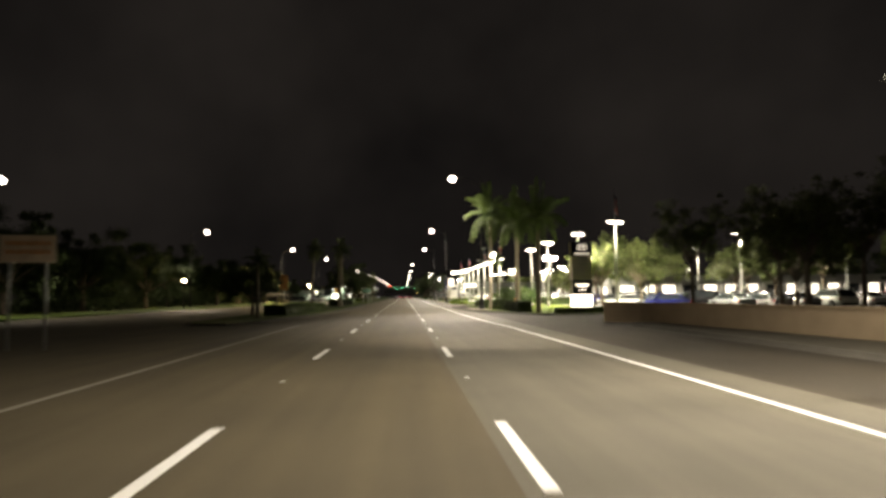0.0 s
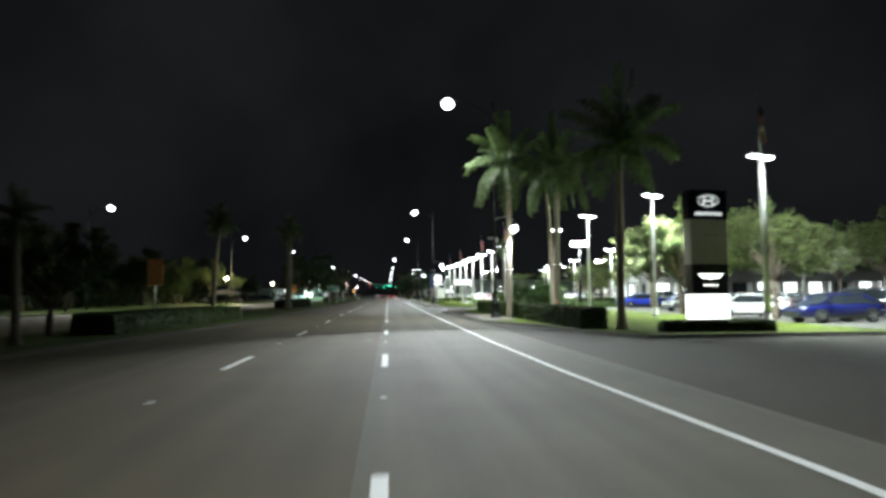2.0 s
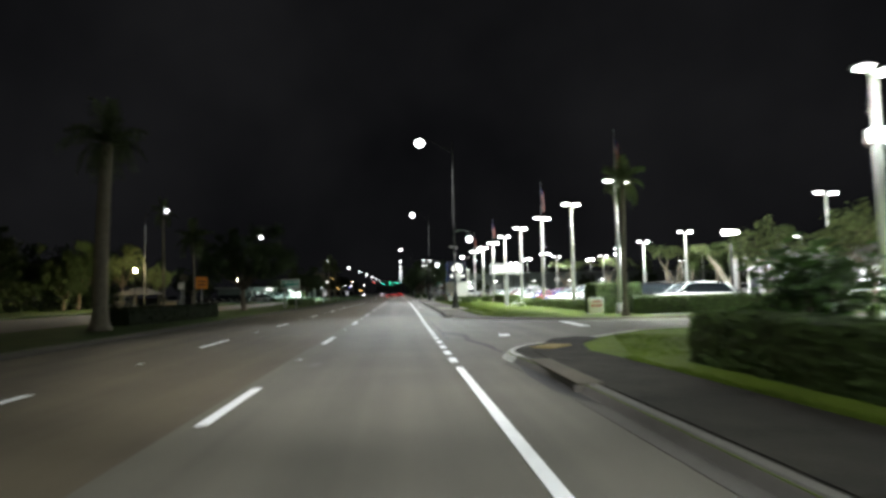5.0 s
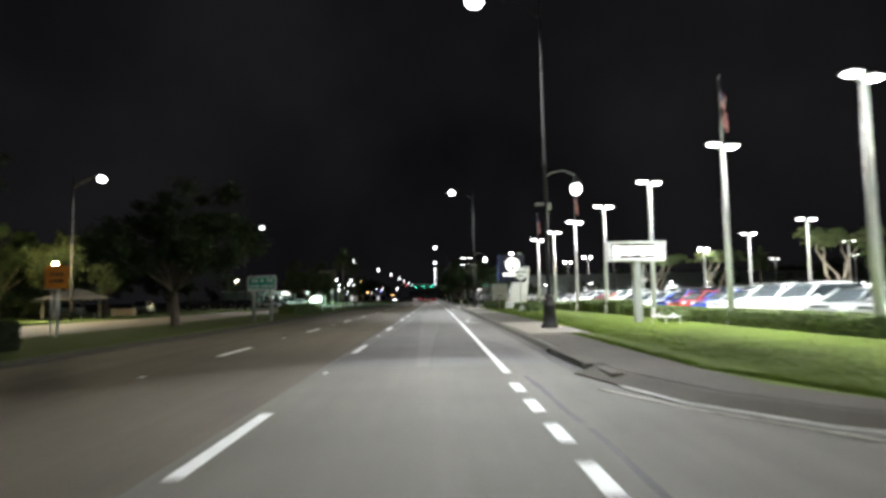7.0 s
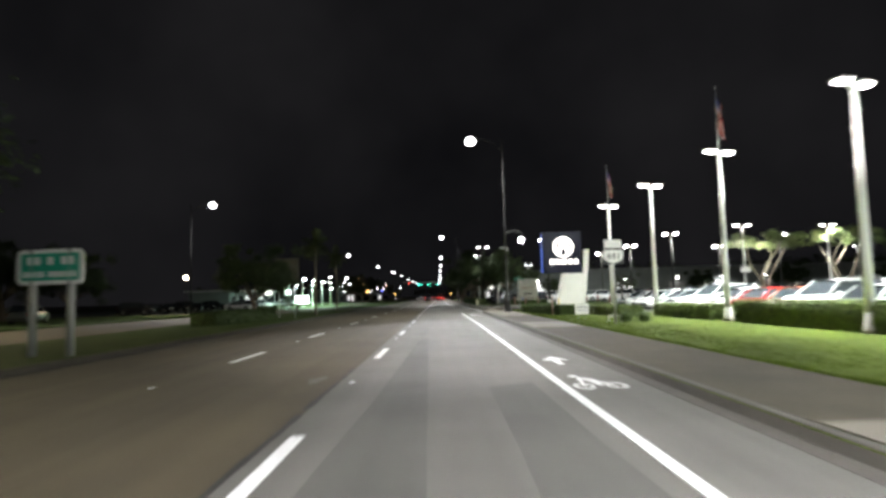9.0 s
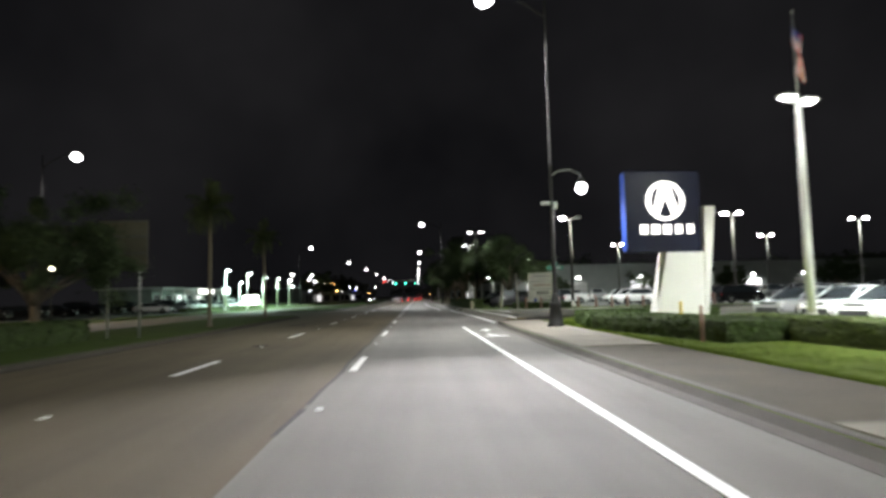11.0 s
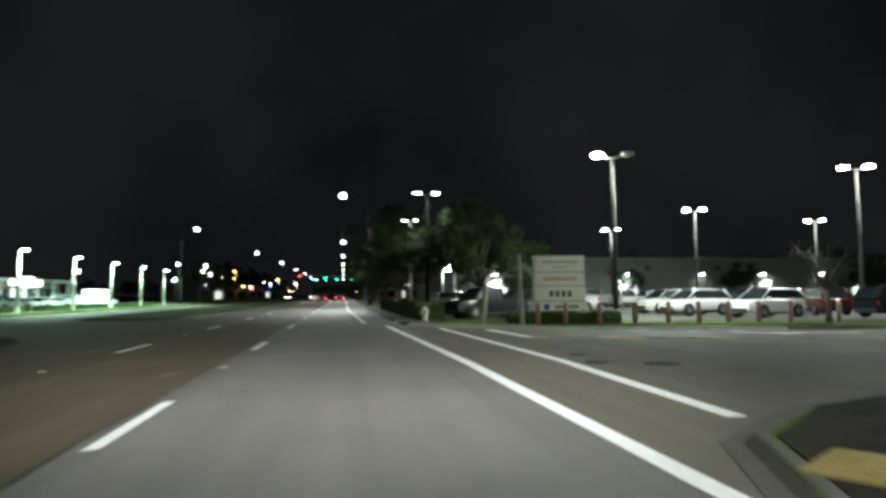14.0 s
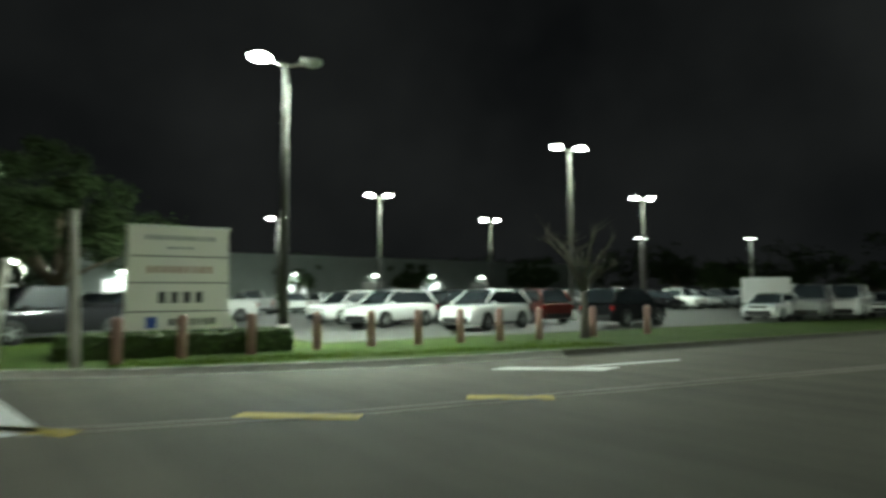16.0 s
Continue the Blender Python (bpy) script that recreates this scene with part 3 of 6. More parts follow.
line("median_line", [(-7.55, -80), (-7.55, 33)], 0.12, PAINT_FAINT, "", road)
line("median_line", [(-7.6, 220), (-7.6, 336)], 0.12, PAINT_FAINT, "", road)
line("stop_line", [(-7.4, 334), (3.4, 334)], 0.6, PAINT, "", road)
line("crosswalk_line", [(-8.0, 337), (5, 337)], 0.3, PAINT, "", road)
line("centre_line", [(9.4, 196.1), (13.2, 194.6), (18.5, 193.3), (40, 188)], 0.10, PAINT_FAINT, "", road_right)
line("centre_line", [(9.4, 195.8), (13.2, 194.3), (18.5, 193.0), (40, 187.7)], 0.10, PAINT_FAINT, "", road_right)
line("yellow_bar", [(9.2, 196.5), (9.9, 195.5)], 0.30, PAINT_YELLOW, "", road_right)
line("yellow_bar", [(11.8, 195.4), (13.0, 194.2)], 0.36, PAINT_YELLOW, "", road_right)
line("yellow_bar", [(15.1, 194.5), (16.1, 193.6)], 0.36, PAINT_YELLOW, "", road_right)
line("drive_line", [(4.9, 102.0), (5.6, 100.2), (6.8, 98.1), (9, 96.4)], 0.12, PAINT_FAINT, "", road_right)
line("drive_line", [(10.3, 95.6), (10.1, 91.2)], 0.45, PAINT, "", road_right)
line("drive_line", [(6.0, 86.9), (6.1, 87.7)], 0.35, PAINT, "", road_right)


def ring_shape(bm, cx, cy, r, w, z=0.009, sx=1.0, sy=1.0, seg=20):
    a = [bm.verts.new((cx + r * sx * math.cos(2 * math.pi * k / seg), cy + r * sy * math.sin(2 * math.pi * k / seg), z)) for k in range(seg)]
    b = [bm.verts.new((cx + (r - w) * sx * math.cos(2 * math.pi * k / seg), cy + (r - w) * sy * math.sin(2 * math.pi * k / seg), z)) for k in range(seg)]
    for k in range(seg):
        bm.faces.new((a[k], a[(k + 1) % seg], b[(k + 1) % seg], b[k]))


def bar2(bm, p, q, w, z=0.009):
    d = (Vector(q) - Vector(p)).normalized()
    n = Vector((-d.y, d.x)) * w / 2
    flat_shape(bm, [(p[0] + n.x, p[1] + n.y), (p[0] - n.x, p[1] - n.y), (q[0] - n.x, q[1] - n.y), (q[0] + n.x, q[1] + n.y)], z)


def bike_marking(x, y):
    bm = bmesh.new()
    for dx in (-0.27, 0.27):
        ring_shape(bm, x + dx, y, 0.175, 0.06, sy=1.9)
    # rider bent over the frame, head ahead
    flat_shape(bm, [(x - 0.02, y + 0.05), (x + 0.07, y + 0.02), (x + 0.12, y + 0.45), (x + 0.06, y + 0.85), (x - 0.10, y + 1.05), (x - 0.20, y + 0.98), (x - 0.24, y + 0.62), (x - 0.17, y + 0.58), (x - 0.13, y + 0.80), (x - 0.06, y + 0.55)])
    bar2(bm, (x + 0.27, y), (x + 0.13, y + 0.52), 0.07)
    bar2(bm, (x - 0.27, y), (x - 0.19, y + 0.60), 0.06)
    ring_shape(bm, x - 0.20, y + 1.26, 0.09, 0.085, sy=1.7)
    part("bicycle_marking", bm, PAINT, road_right)
    bm = bmesh.new()
    bar2(bm, (x, y + 3.35), (x, y + 4.25), 0.15)
    flat_shape(bm, [(x - 0.31, y + 4.2), (x + 0.33, y + 4.2), (x + 0.04, y + 5.05)])
    part("arrow_marking", bm, PAINT, road_right)


bike_marking(4.32, 128.2)
bike_marking(4.34, 166.1)
bm = bmesh.new()
flat_shape(bm, [(17.8, 196.9), (19.4, 195.2), (20.2, 195.3), (18.4, 197.0)])
bar2(bm, (18.6, 196.2), (22.5, 195.3), 0.18)
part("arrow_marking", bm, PAINT, road_right)


def flush(name, pts, z, material, label, category="road patch"):
    bm = bmesh.new()
    flat_shape(bm, pts, z)
    return tagged(part(name, bm, material), label, category, kind="structure")


# tar seam, pale strips and darker patches
flush("dark_wheel_path", [(-0.25, 106), (1.85, 106), (1.75, 111.7), (1.5, 124.2), (1.4, 131), (1.2, 142), (0.9, 140), (0.62, 127), (0.5, 124), (0.2, 114)], 0.0034, WHEEL_PATH, "darker worn wheel path in the lane")
flush("dark_wheel_path", [(2.1, 106), (4.9, 106), (4.4, 112), (3.6, 117), (3.34, 124), (3.27, 128.9), (2.47, 128.4), (2.45, 124), (2.17, 111.7)], 0.0034, WHEEL_PATH, "darker worn wheel path in the lane")
def tar_seam(x, y0, y1, seed, label):
    """A cracked joint run over with tar: a wavering strip of uneven width with breaks."""
    r = random.Random(seed)
    bm = bmesh.new()
    y, prev = y0, None
    while y < y1:
        c, w = x + 0.07 * noise.noise(Vector((y * 0.35, seed, 0))), 0.035 + 0.05 * abs(noise.noise(Vector((y * 0.9, 7, seed))))
        row = (bm.verts.new((c - w, y, 0.0035)), bm.verts.new((c + w, y, 0.0035)))
        if prev:
            bm.faces.new((prev[0], prev[1], row[1], row[0]))
        prev = None if r.random() < 0.03 else row
        y += 0.3
    tagged(part("tar_seam", bm, MATT_BLACK), label, "road patch", kind="structure")


tar_seam(-0.24, 150, 186, 3, "dark tarred joint beside the lane line")
tar_seam(-0.28, 112, 132, 5, "dark tarred joint beside the lane line")
tar_seam(3.98, 86, 104, 6, "dark tarred joint beside the guide line")
for sx, sy, sw in ((-0.75, 130.0, 0.5), (-0.65, 45.5, 0.5), (0.5, 79.5, 0.45), (-0.9, 187.2, 0.5), (-3.0, 55.0, 0.4)):
    flush("oil_stain", [(sx + sw * 0.3 * math.cos(a) * (1 + 0.35 * math.sin(3 * a + sx)), sy + sw * math.sin(a) * (1 + 0.25 * math.cos(2 * a + sy))) for a in [k * math.pi / 9 for k in range(18)]], 0.0031, OIL, "faint dark oil stain on the asphalt")
flush("dark_patch", [(3.95, 90.4), (4.3, 89.3), (4.58, 88.7), (4.78, 88.1), (4.81, 87.5), (4.75, 86.9), (4.73, 86.3), (4.70, 85.7), (4.74, 85.1), (4.92, 84.4), (5.05, 83.2), (5.0, 82.0), (5.12, 80.6), (5.02, 80.5),
                     (4.86, 82.1), (4.78, 83.4), (4.6, 84.4), (4.5, 84.9), (4.48, 85.5), (4.53, 86.1), (4.55, 86.7), (4.56, 87.2), (4.42, 87.7), (4.26, 88.0), (4.02, 88.9)], 0.0036, ASPHALT_PATCH, "dark winding tar patch at the driveway")
for off in (0.0, 0.75):
    pa = [(1.0 + off + 0.035 * k * k, 171.5 + 1.0 * k) for k in range(8)]
    flush("tyre_mark", [(a - 0.09, b) for a, b in pa] + [(a + 0.09, b) for a, b in reversed(pa)], 0.0037, ASPHALT_SMUDGE, "curved faint tyre mark in the lane")


def manhole(x, y, r, z=0.0, label="round cast iron manhole cover in the asphalt"):
    bm = bmesh.new()
    lathe(bm, 0, 0, [(-0.05, r), (0.006, r), (0.012, r - 0.03), (0.012, 0.01)], 20)
    ob = part("manhole_cover", bm, IRON)
    ob.matrix_basis = pose(x, y, z)
    tagged(ob, label, "manhole cover")


manhole(-5.75, 181.0, 0.55)
manhole(-3.9, 164.4, 0.28)
manhole(9.8, 187.0, 0.42)
manhole(8.5, 187.6, 0.28)
manhole(8.7, 189.4, 0.22)
manhole(9.74, 83.0, 0.36, 0.112, "round dark drain cover sunk in the lawn")


# ---- street lamps ----
def street_lamp(x, y, head_dx, head_z=14.28, lit=True, ornate=True, globe=True, foot=0.125):
    """Tall pole with a bracket arm; head_dx is the sideways reach of the arm."""
    s = 1 if head_dx > 0 else -1
    t = thing("street_lamp", "dark tall street lamp with a flared base and a bracket arm" if ornate else "tall grey street lamp with a bracket arm", "street lamp", "street lamps along the road", (x, y, foot))
    pm = POLE_BLACK if ornate else POLE_GREY
    z = head_z - foot
    if ornate:
        bm = bmesh.new()
        lathe(bm, 0, 0, [(0, 0.36), (0.12, 0.36), (0.16, 0.30), (0.5, 0.27), (0.85, 0.24), (0.95, 0.27), (1.02, 0.22), (1.25, 0.15), (1.35, 0.16), (1.4, 0.12)], 16)
        part("base", bm, pm, t)
    bm = bmesh.new()
    lathe(bm, 0, 0, [(0.0, 0.12), (1.3, 0.11), (1.6, 0.095), (6.8, 0.072), (6.85, 0.095), (6.95, 0.095), (7.0, 0.066), (z + 0.1, 0.048), (z + 0.16, 0.01)], 12)
    part("pole", bm, POLE_BLACK, t)
    bm = bmesh.new()
    r = abs(head_dx) - 0.45
    tube(bm, [(s * r * k / 8, 0, z - 0.9 + 1.05 * math.sin(math.pi / 2 * k / 8)) for k in range(9)], [0.045 - 0.012 * k / 8 for k in range(9)], 8)
    part("arm", bm, POLE_BLACK, t)
    bm = bmesh.new()
    box(bm, head_dx, 0, z + 0.10, 1.0, 0.42, 0.16, bevel=0.06)
    part("luminaire", bm, POLE_GREY, t)
    bm = bmesh.new()
    dome(bm, (head_dx, 0, z - 0.05), 0.42, 0.40, 0.34)
    part("lens", bm, LENS, t, "glowing white lens")
    if ornate and globe:
        bm = bmesh.new()
        tube(bm, [(0, 0, 6.35), (0.3, 0, 6.55), (0.8, 0, 6.62), (1.3, 0, 6.4)], [0.035, 0.03, 0.03, 0.03], 8)
        part("globe_arm", bm, POLE_GREY, t)
        bm = bmesh.new()
        lathe(bm, 1.3, 0, [(6.02, 0.24), (6.12, 0.2), (6.4, 0.05)], 14)
        part("globe_cap", bm, pm, t)
        bm = bmesh.new()
        dome(bm, (1.3, 0, 5.82), 0.23, 0.23, 0.25)
        part("globe", bm, LENS, t, "glowing white globe")
        bm = bmesh.new()
        box(bm, -0.2, 0, 5.2, 0.5, 0.10, 0.12, bevel=0.02)
        box(bm, 0.14, 0.05, 5.1, 0.16, 0.2, 0.28, bevel=0.02)
        part("camera_box", bm, POLE_GREY, t)
    if lit:
        power = 1.0 if ornate else 0.4
        for reach in (-20, 20):
            road_beam(x + head_dx, y, head_z - 0.45, x + head_dx * 1.75, y + reach, BEAM_W * power)
        area_light(x + head_dx, y, head_z - 0.45, NADIR_W * power, 0.7, spread=130)
        if ornate and globe:
            area_light(x + 1.3, y, 5.35, 310, 0.4)
    return t


# unseen lamp behind the start, added to brighten the tan wall and sign
street_lamp(7.05, -54.0, -2.9, foot=-0.01)
street_lamp(7.05, 4.0, -2.9, foot=-0.01)
street_lamp(7.05, 62.1, -3.0)
street_lamp(7.03, 118.3, -2.8)
street_lamp(7.15, 168.9, -2.6)
street_lamp(5.9, 254.8, -3.4)
street_lamp(5.9, 328, -3.4, globe=False)
for y in (385, 442, 500, 560, 620, 690, 760):
    street_lamp(5.9, y, -3.4, lit=False, globe=False)
for x, y, z in ((-38.6, 55, 12.9), (-34.5, 103.4, 12.8), (-28.3, 150.2, 13.1), (-25.3, 193.2, 13.25), (-22.7, 288.8, 13.2)):
    street_lamp(x - 2.6, y, 2.6, z, ornate=False)
for x, y in ((-21, 354), (-19.6, 410), (-19, 470), (-18.5, 530), (-18.5, 600), (-18.5, 680)):
    street_lamp(x - 2.6, y, 2.6, 13.2, lit=False, ornate=False)


def pedestrian_lamp(x, y, h=4.7, material=LENS_WARM, watts=600.0):
    t = thing("pedestrian_lamp", "short dark post lamp with a glowing globe", "post lamp", "post lamps across the road", (x, y, 0.12))
    bm = bmesh.new()
    lathe(bm, 0, 0, [(0, 0.16), (0.5, 0.13), (0.6, 0.06), (h - 0.4, 0.045), (h - 0.35, 0.12), (h - 0.25, 0.12)], 10)
    part("post", bm, POLE_BLACK, t)
    bm = bmesh.new()
    dome(bm, (0, 0, h), 0.24, 0.24, 0.28)
    part("globe", bm, material, t)
    d = bpy.data.lights.new("lamp_light", "POINT")
    d.shadow_soft_size, d.energy, d.color = 0.3, watts, (1, 0.86, 0.50)
    new("lamp_light", d).matrix_world = pose(x + 0.1, y - 0.45, h + 0.3)


for x, y, h in ((-34.8, 93.5, 4.2), (-31.45, 148.6, 4.95), (-32.0, 202.0, 4.8)):
    pedestrian_lamp(x, y, h, watts=5000.0 if 148 < y < 151 else 500.0)


# ---- car park lamps ----
def flag_on(t, z):
    bm = bmesh.new()
    tube(bm, [(0, 0, z - 0.3), (0, 0, z + 2.9)], [0.03, 0.02], 8)
    dome(bm, (0, 0, z + 2.95), 0.06, 0.06, 0.06, 8, 6)
    part("flag_staff", bm, STEEL, t)
    # cloth hanging in folds beside the staff, in stripes
    cols, rows = 13, 10
    strips = {"flag_red": (bmesh.new(), FLAG_RED), "flag_white": (bmesh.new(), FLAG_WHITE), "flag_blue": (bmesh.new(), FLAG_BLUE)}

    def at(u, v):
        # u across the fly, v down the hoist; the fly sags towards the staff
        a = 0.05 + 0.34 * u * (1 - 0.35 * v)
        return Vector((a, 0.10 * math.sin(9 * u + 2 * v), z + 2.8 - 0.95 * v - 1.35 * u))
    for i in range(cols):
        for j in range(rows):
            key = "flag_blue" if i < 7 and j < 4 else ("flag_red" if i % 2 == 0 else "flag_white")
            b = strips[key][0]
            q = [(j / rows, i / cols), ((j + 1) / rows, i / cols), ((j + 1) / rows, (i + 1) / cols), (j / rows, (i + 1) / cols)]
            f = b.faces.new([b.verts.new(at(*p)) for p in q])
            f.smooth = True
    for k, (b, m) in strips.items():
        part(k, b, m, t)


def lot_lamp(x, y, h, rz=20.0, flag=False, heads=2, watts=LOT_W, lens=LENS_LOT, color=(0.93, 1.0, 0.97), reach=0.42, group="car park lamps", pole=None, tilt=0.0, spread=180.0, dark_side=0, glare=0.0, bulge=0.08, aim=None):
    shade = "dark bronze" if pole in (POLE_DIM, POLE_BLACK, POLE_BRONZE) else "white square"
    t = thing("lot_lamp", shade + " lamp post with " + ("one bent glowing head" if heads == 1 else "two glowing flat heads") + (" and hanging flag" if flag else ""), "lamp post", group, (x, y, 0.125), rz)
    bm = bmesh.new()
    lathe(bm, 0, 0, [(0, 0.24), (0.14, 0.24), (0.17, 0.2), (0.6, 0.17)], 14)
    part("footing", bm, CURB_PALE, t)
    bm = bmesh.new()
    tube(bm, [(0, 0, 0.6), (0, 0, h - 0.1)], [0.165, 0.115] if pole is None else [0.15, 0.10], 4)
    part("pole", bm, pole or POLE_WHITE, t)
    for s in ((-1, 1) if heads == 2 else (-1,)):
        bm = bmesh.new()
        tube(bm, [(0, 0, h - 0.22), (s * reach * 0.5, 0, h - 0.14), (s * reach, 0, h - 0.06)], [0.05, 0.045, 0.04], 8)
        part("arm", bm, POLE_WHITE, t)
        bm = bmesh.new()
        box(bm, s * (reach + 0.18), 0, h + 0.05, 0.66, 0.44, 0.09, bevel=0.03)
        hd = part("head", bm, POLE_GREY, t)
        bm = bmesh.new()
        dome(bm, (s * (reach + 0.18), 0, h + 0.0), 0.32 + bulge * 0.3, 0.14 + bulge, bulge, 14, 8)
        part("lens", bm, POLE_GREY if s == dark_side else lens, hd)
    if flag:
        flag_on(t, h)
    if watts:
        area_light(x + 0.75, y + 0.75, h - 0.15, watts, 1.0, color, tilt, spread, aim)
    if glare:
        side = -(reach + 0.18) if dark_side == 1 else reach + 0.18
        d = bpy.data.lights.new("lamp_light", "POINT")
        d.shadow_soft_size, d.energy, d.color = 0.25, glare, color
        new("lamp_light", d).matrix_world = pose(x + side * math.cos(radians(rz)), y + side * math.sin(radians(rz)), h - 0.2)
    return t


ROW = [(17.3, 48.8, 7.8, True), (17.5, 61.4, 7.95, False), (16.6, 72.2, 7.9, False), (16.7, 82.8, 7.8, False),
       (14.75, 100.1, 7.5, True), (14.75, 109.6, 7.5, False), (14.5, 118.0, 7.5, True), (14.3, 126.6, 7.5, False),
       (14.3, 136.1, 7.5, False), (14.3, 145.3, 7.5, True), (14.1, 153.9, 7.5, False), (13.9, 162.3, 7.5, True)]
for x, y, h, fl in ROW:
    lot_lamp(x, y, h, 24, fl, tilt=-32, spread=150, watts=LOT_W * (0.75 if y < 160 else 0.4), glare=1000.0 if y < 90 else 700.0 if y < 160 else 220.0, reach=0.32)
for x, y in ((32, 55), (36.9, 74.5), (30, 104), (33, 131), (33.7, 144.5), (35, 157), (30.3, 176.6), (39.4, 178.3)):
    lot_lamp(x, y, 7.3, 10, watts=LOT_W * (0.75 if y < 170 else 0.4), glare=900.0 if 100 < y < 160 or y < 60 else 0.0)
for x, y in ((52, 140), (52, 156), (54, 170), (70, 150), (48, 62)):
    lot_lamp(x, y, 7.3, 0, watts=0)
lot_lamp(8.9, 221.1, 9.2, 0, reach=0.55, watts=LOT_W * 0.06, pole=POLE_BLACK, group="lamps of the second car park")
for x, y, h, rz in ((35.5, 228.6, 9.3, -25), (35.8, 209.7, 9.6, -25), (54.8, 236.6, 9.4, -25), (35.0, 246.5, 9.2, -25), (56.8, 219.1, 9.8, -25)):
    lot_lamp(x, y, h, rz, reach=0.55, watts=LOT_W * 0.38, pole=POLE_DIM, glare=170.0, bulge=0.14, lens=LENS_FLOOD, spread=175.0, aim=(-3.0, -1.0), group="lamps of the second car park")
lot_lamp(16.9, 205.2, 8.9, -20, reach=0.6, watts=LOT_W * 0.6, pole=POLE_BRONZE, dark_side=1, glare=240.0, bulge=0.16, lens=LENS_FLOOD, spread=165.0, aim=(1.0, 2.0), group="lamps of the second car park")
for x, y, h in ((13.5, 243.0, 4.1), (16.0, 249.5, 4.9), (26.7, 316.0, 8.4), (30.8, 313.0, 5.9)):
    lot_lamp(x, y, h, -10, watts=0, bulge=0.14, lens=LENS_FLOOD, group="lamps of the second car park")
for x, y in ((93, 227), (12, 262), (16, 285), (24, 275), (80, 235), (9.04, 234.2)):
    lot_lamp(x, y, 8.6, -10, watts=0, group="lamps of the second car park")
for x, y in ((-26.3, 235.6), (-26.4, 247.8), (-26.9, 260.6), (-27.2, 273.6), (-27.4, 286.5), (-30.5, 258)):
    lot_lamp(x, y, 5.75 if x > -29 else 4.6, 200, heads=1, reach=0.25, lens=LENS_TEAL, color=(0.62, 1.0, 0.84), watts=1500, group="lamps across the road")


def flood_mast(x, y, h, power=1.2):
    t = thing("flood_mast", "tall mast with a cluster of bright floodlights", "floodlight", "", (x, y, 0.13))
    bm = bmesh.new()
    lathe(bm, 0, 0, [(0, 0.18), (h, 0.10)], 10)
    box(bm, 0, 0, h - 0.1, 1.9, 0.12, 0.12)
    part("mast", bm, POLE_BLACK, t)
    for k in (-0.72, -0.24, 0.24, 0.72):
        bm = bmesh.new()
        box(bm, k, 0.06, h + 0.25, 0.44, 0.22, 0.5, bevel=0.04)
        fl = part("floodlight", bm, POLE_GREY, t)
        bm = bmesh.new()
        dome(bm, (k, -0.06, h + 0.25), 0.22, 0.10, 0.26, 12, 8)
        part("lens", bm, LENS_FLOOD, fl, "glowing white lens")
    area_light(x, y, h - 0.3, LOT_W * power, 1.2)


flood_mast(37.5, 130.0, 6.8, 0.06)
flood_mast(20.3, 86.6, 6.5, 0.15)


# ---- plants ----
rng = random.Random(7)


def leaf_cloud(bm, centres, n, size, seed, squash=0.8):
    r = random.Random(seed)
    for _ in range(n):
        cx, cy, cz, rad = r.choice(centres)
        d = Vector((r.gauss(0, 0.75), r.gauss(0, 0.75), r.gauss(0, 0.75))) * rad
        p = Vector((cx + d.x, cy + d.y, cz + d.z * squash))
        s = size * (0.6 + 0.8 * r.random())
        a = Vector((r.gauss(0, 1), r.gauss(0, 1), r.gauss(0, 0.5))).normalized()
        b = a.orthogonal().normalized() * 0.55
        bm.faces.new([bm.verts.new(p + v * s) for v in (-a, -b * 0.8, a, b)])


def tree(name, label, h, spread, trunk_h, n, leaf, material, seed, trunk_r=0.16):
    r = random.Random(seed)
    t = thing(name, label, "tree")
    bm = bmesh.new()
    lean = Vector((r.uniform(-0.3, 0.3), r.uniform(-0.3, 0.3), 0))
    tube(bm, [(0, 0, -0.1), (0, 0, 0.15), tuple(lean * 0.5 + Vector((0, 0, trunk_h * 0.5))), tuple(lean + Vector((0, 0, trunk_h)))], [trunk_r * 1.6, trunk_r * 1.15, trunk_r, trunk_r * 0.8], 10)
    part("trunk", bm, BARK, t)
    centres = []
    for k in range(13):
        a = 2 * math.pi * k / 6.5 + r.uniform(-0.3, 0.3)
        out = spread * r.uniform(0.35, 0.85)
        tip = Vector((math.cos(a) * out, math.sin(a) * out, trunk_h + (h - trunk_h) * r.uniform(0.3, 0.85)))
        mid = lean * 0.7 + Vector((math.cos(a) * out * 0.4, math.sin(a) * out * 0.4, trunk_h + (tip.z - trunk_h) * 0.45))
        bm = bmesh.new()
        tube(bm, [tuple(lean + Vector((0, 0, trunk_h - 0.1))), tuple(mid), tuple(tip)], [trunk_r * 0.55, trunk_r * 0.35, 0.02], 6)
        part("limb", bm, BARK, t)
        for j in range(9):
            centres.append((tip.x + r.gauss(0, 0.2) * spread, tip.y + r.gauss(0, 0.2) * spread, tip.z + r.gauss(0, 0.14) * (h - trunk_h), spread * r.uniform(0.04, 0.13)))
    bm = bmesh.new()
    leaf_cloud(bm, centres, n, leaf, seed)
    part("crown", bm, material, t)
    return t


oak = tree("shade_tree", "small spreading tree with lit yellow-green leaves", 7.9, 3.4, 2.7, 10500, 0.15, LEAF, 11)
oak.matrix_basis = pose(21.5, 66, 0.13)
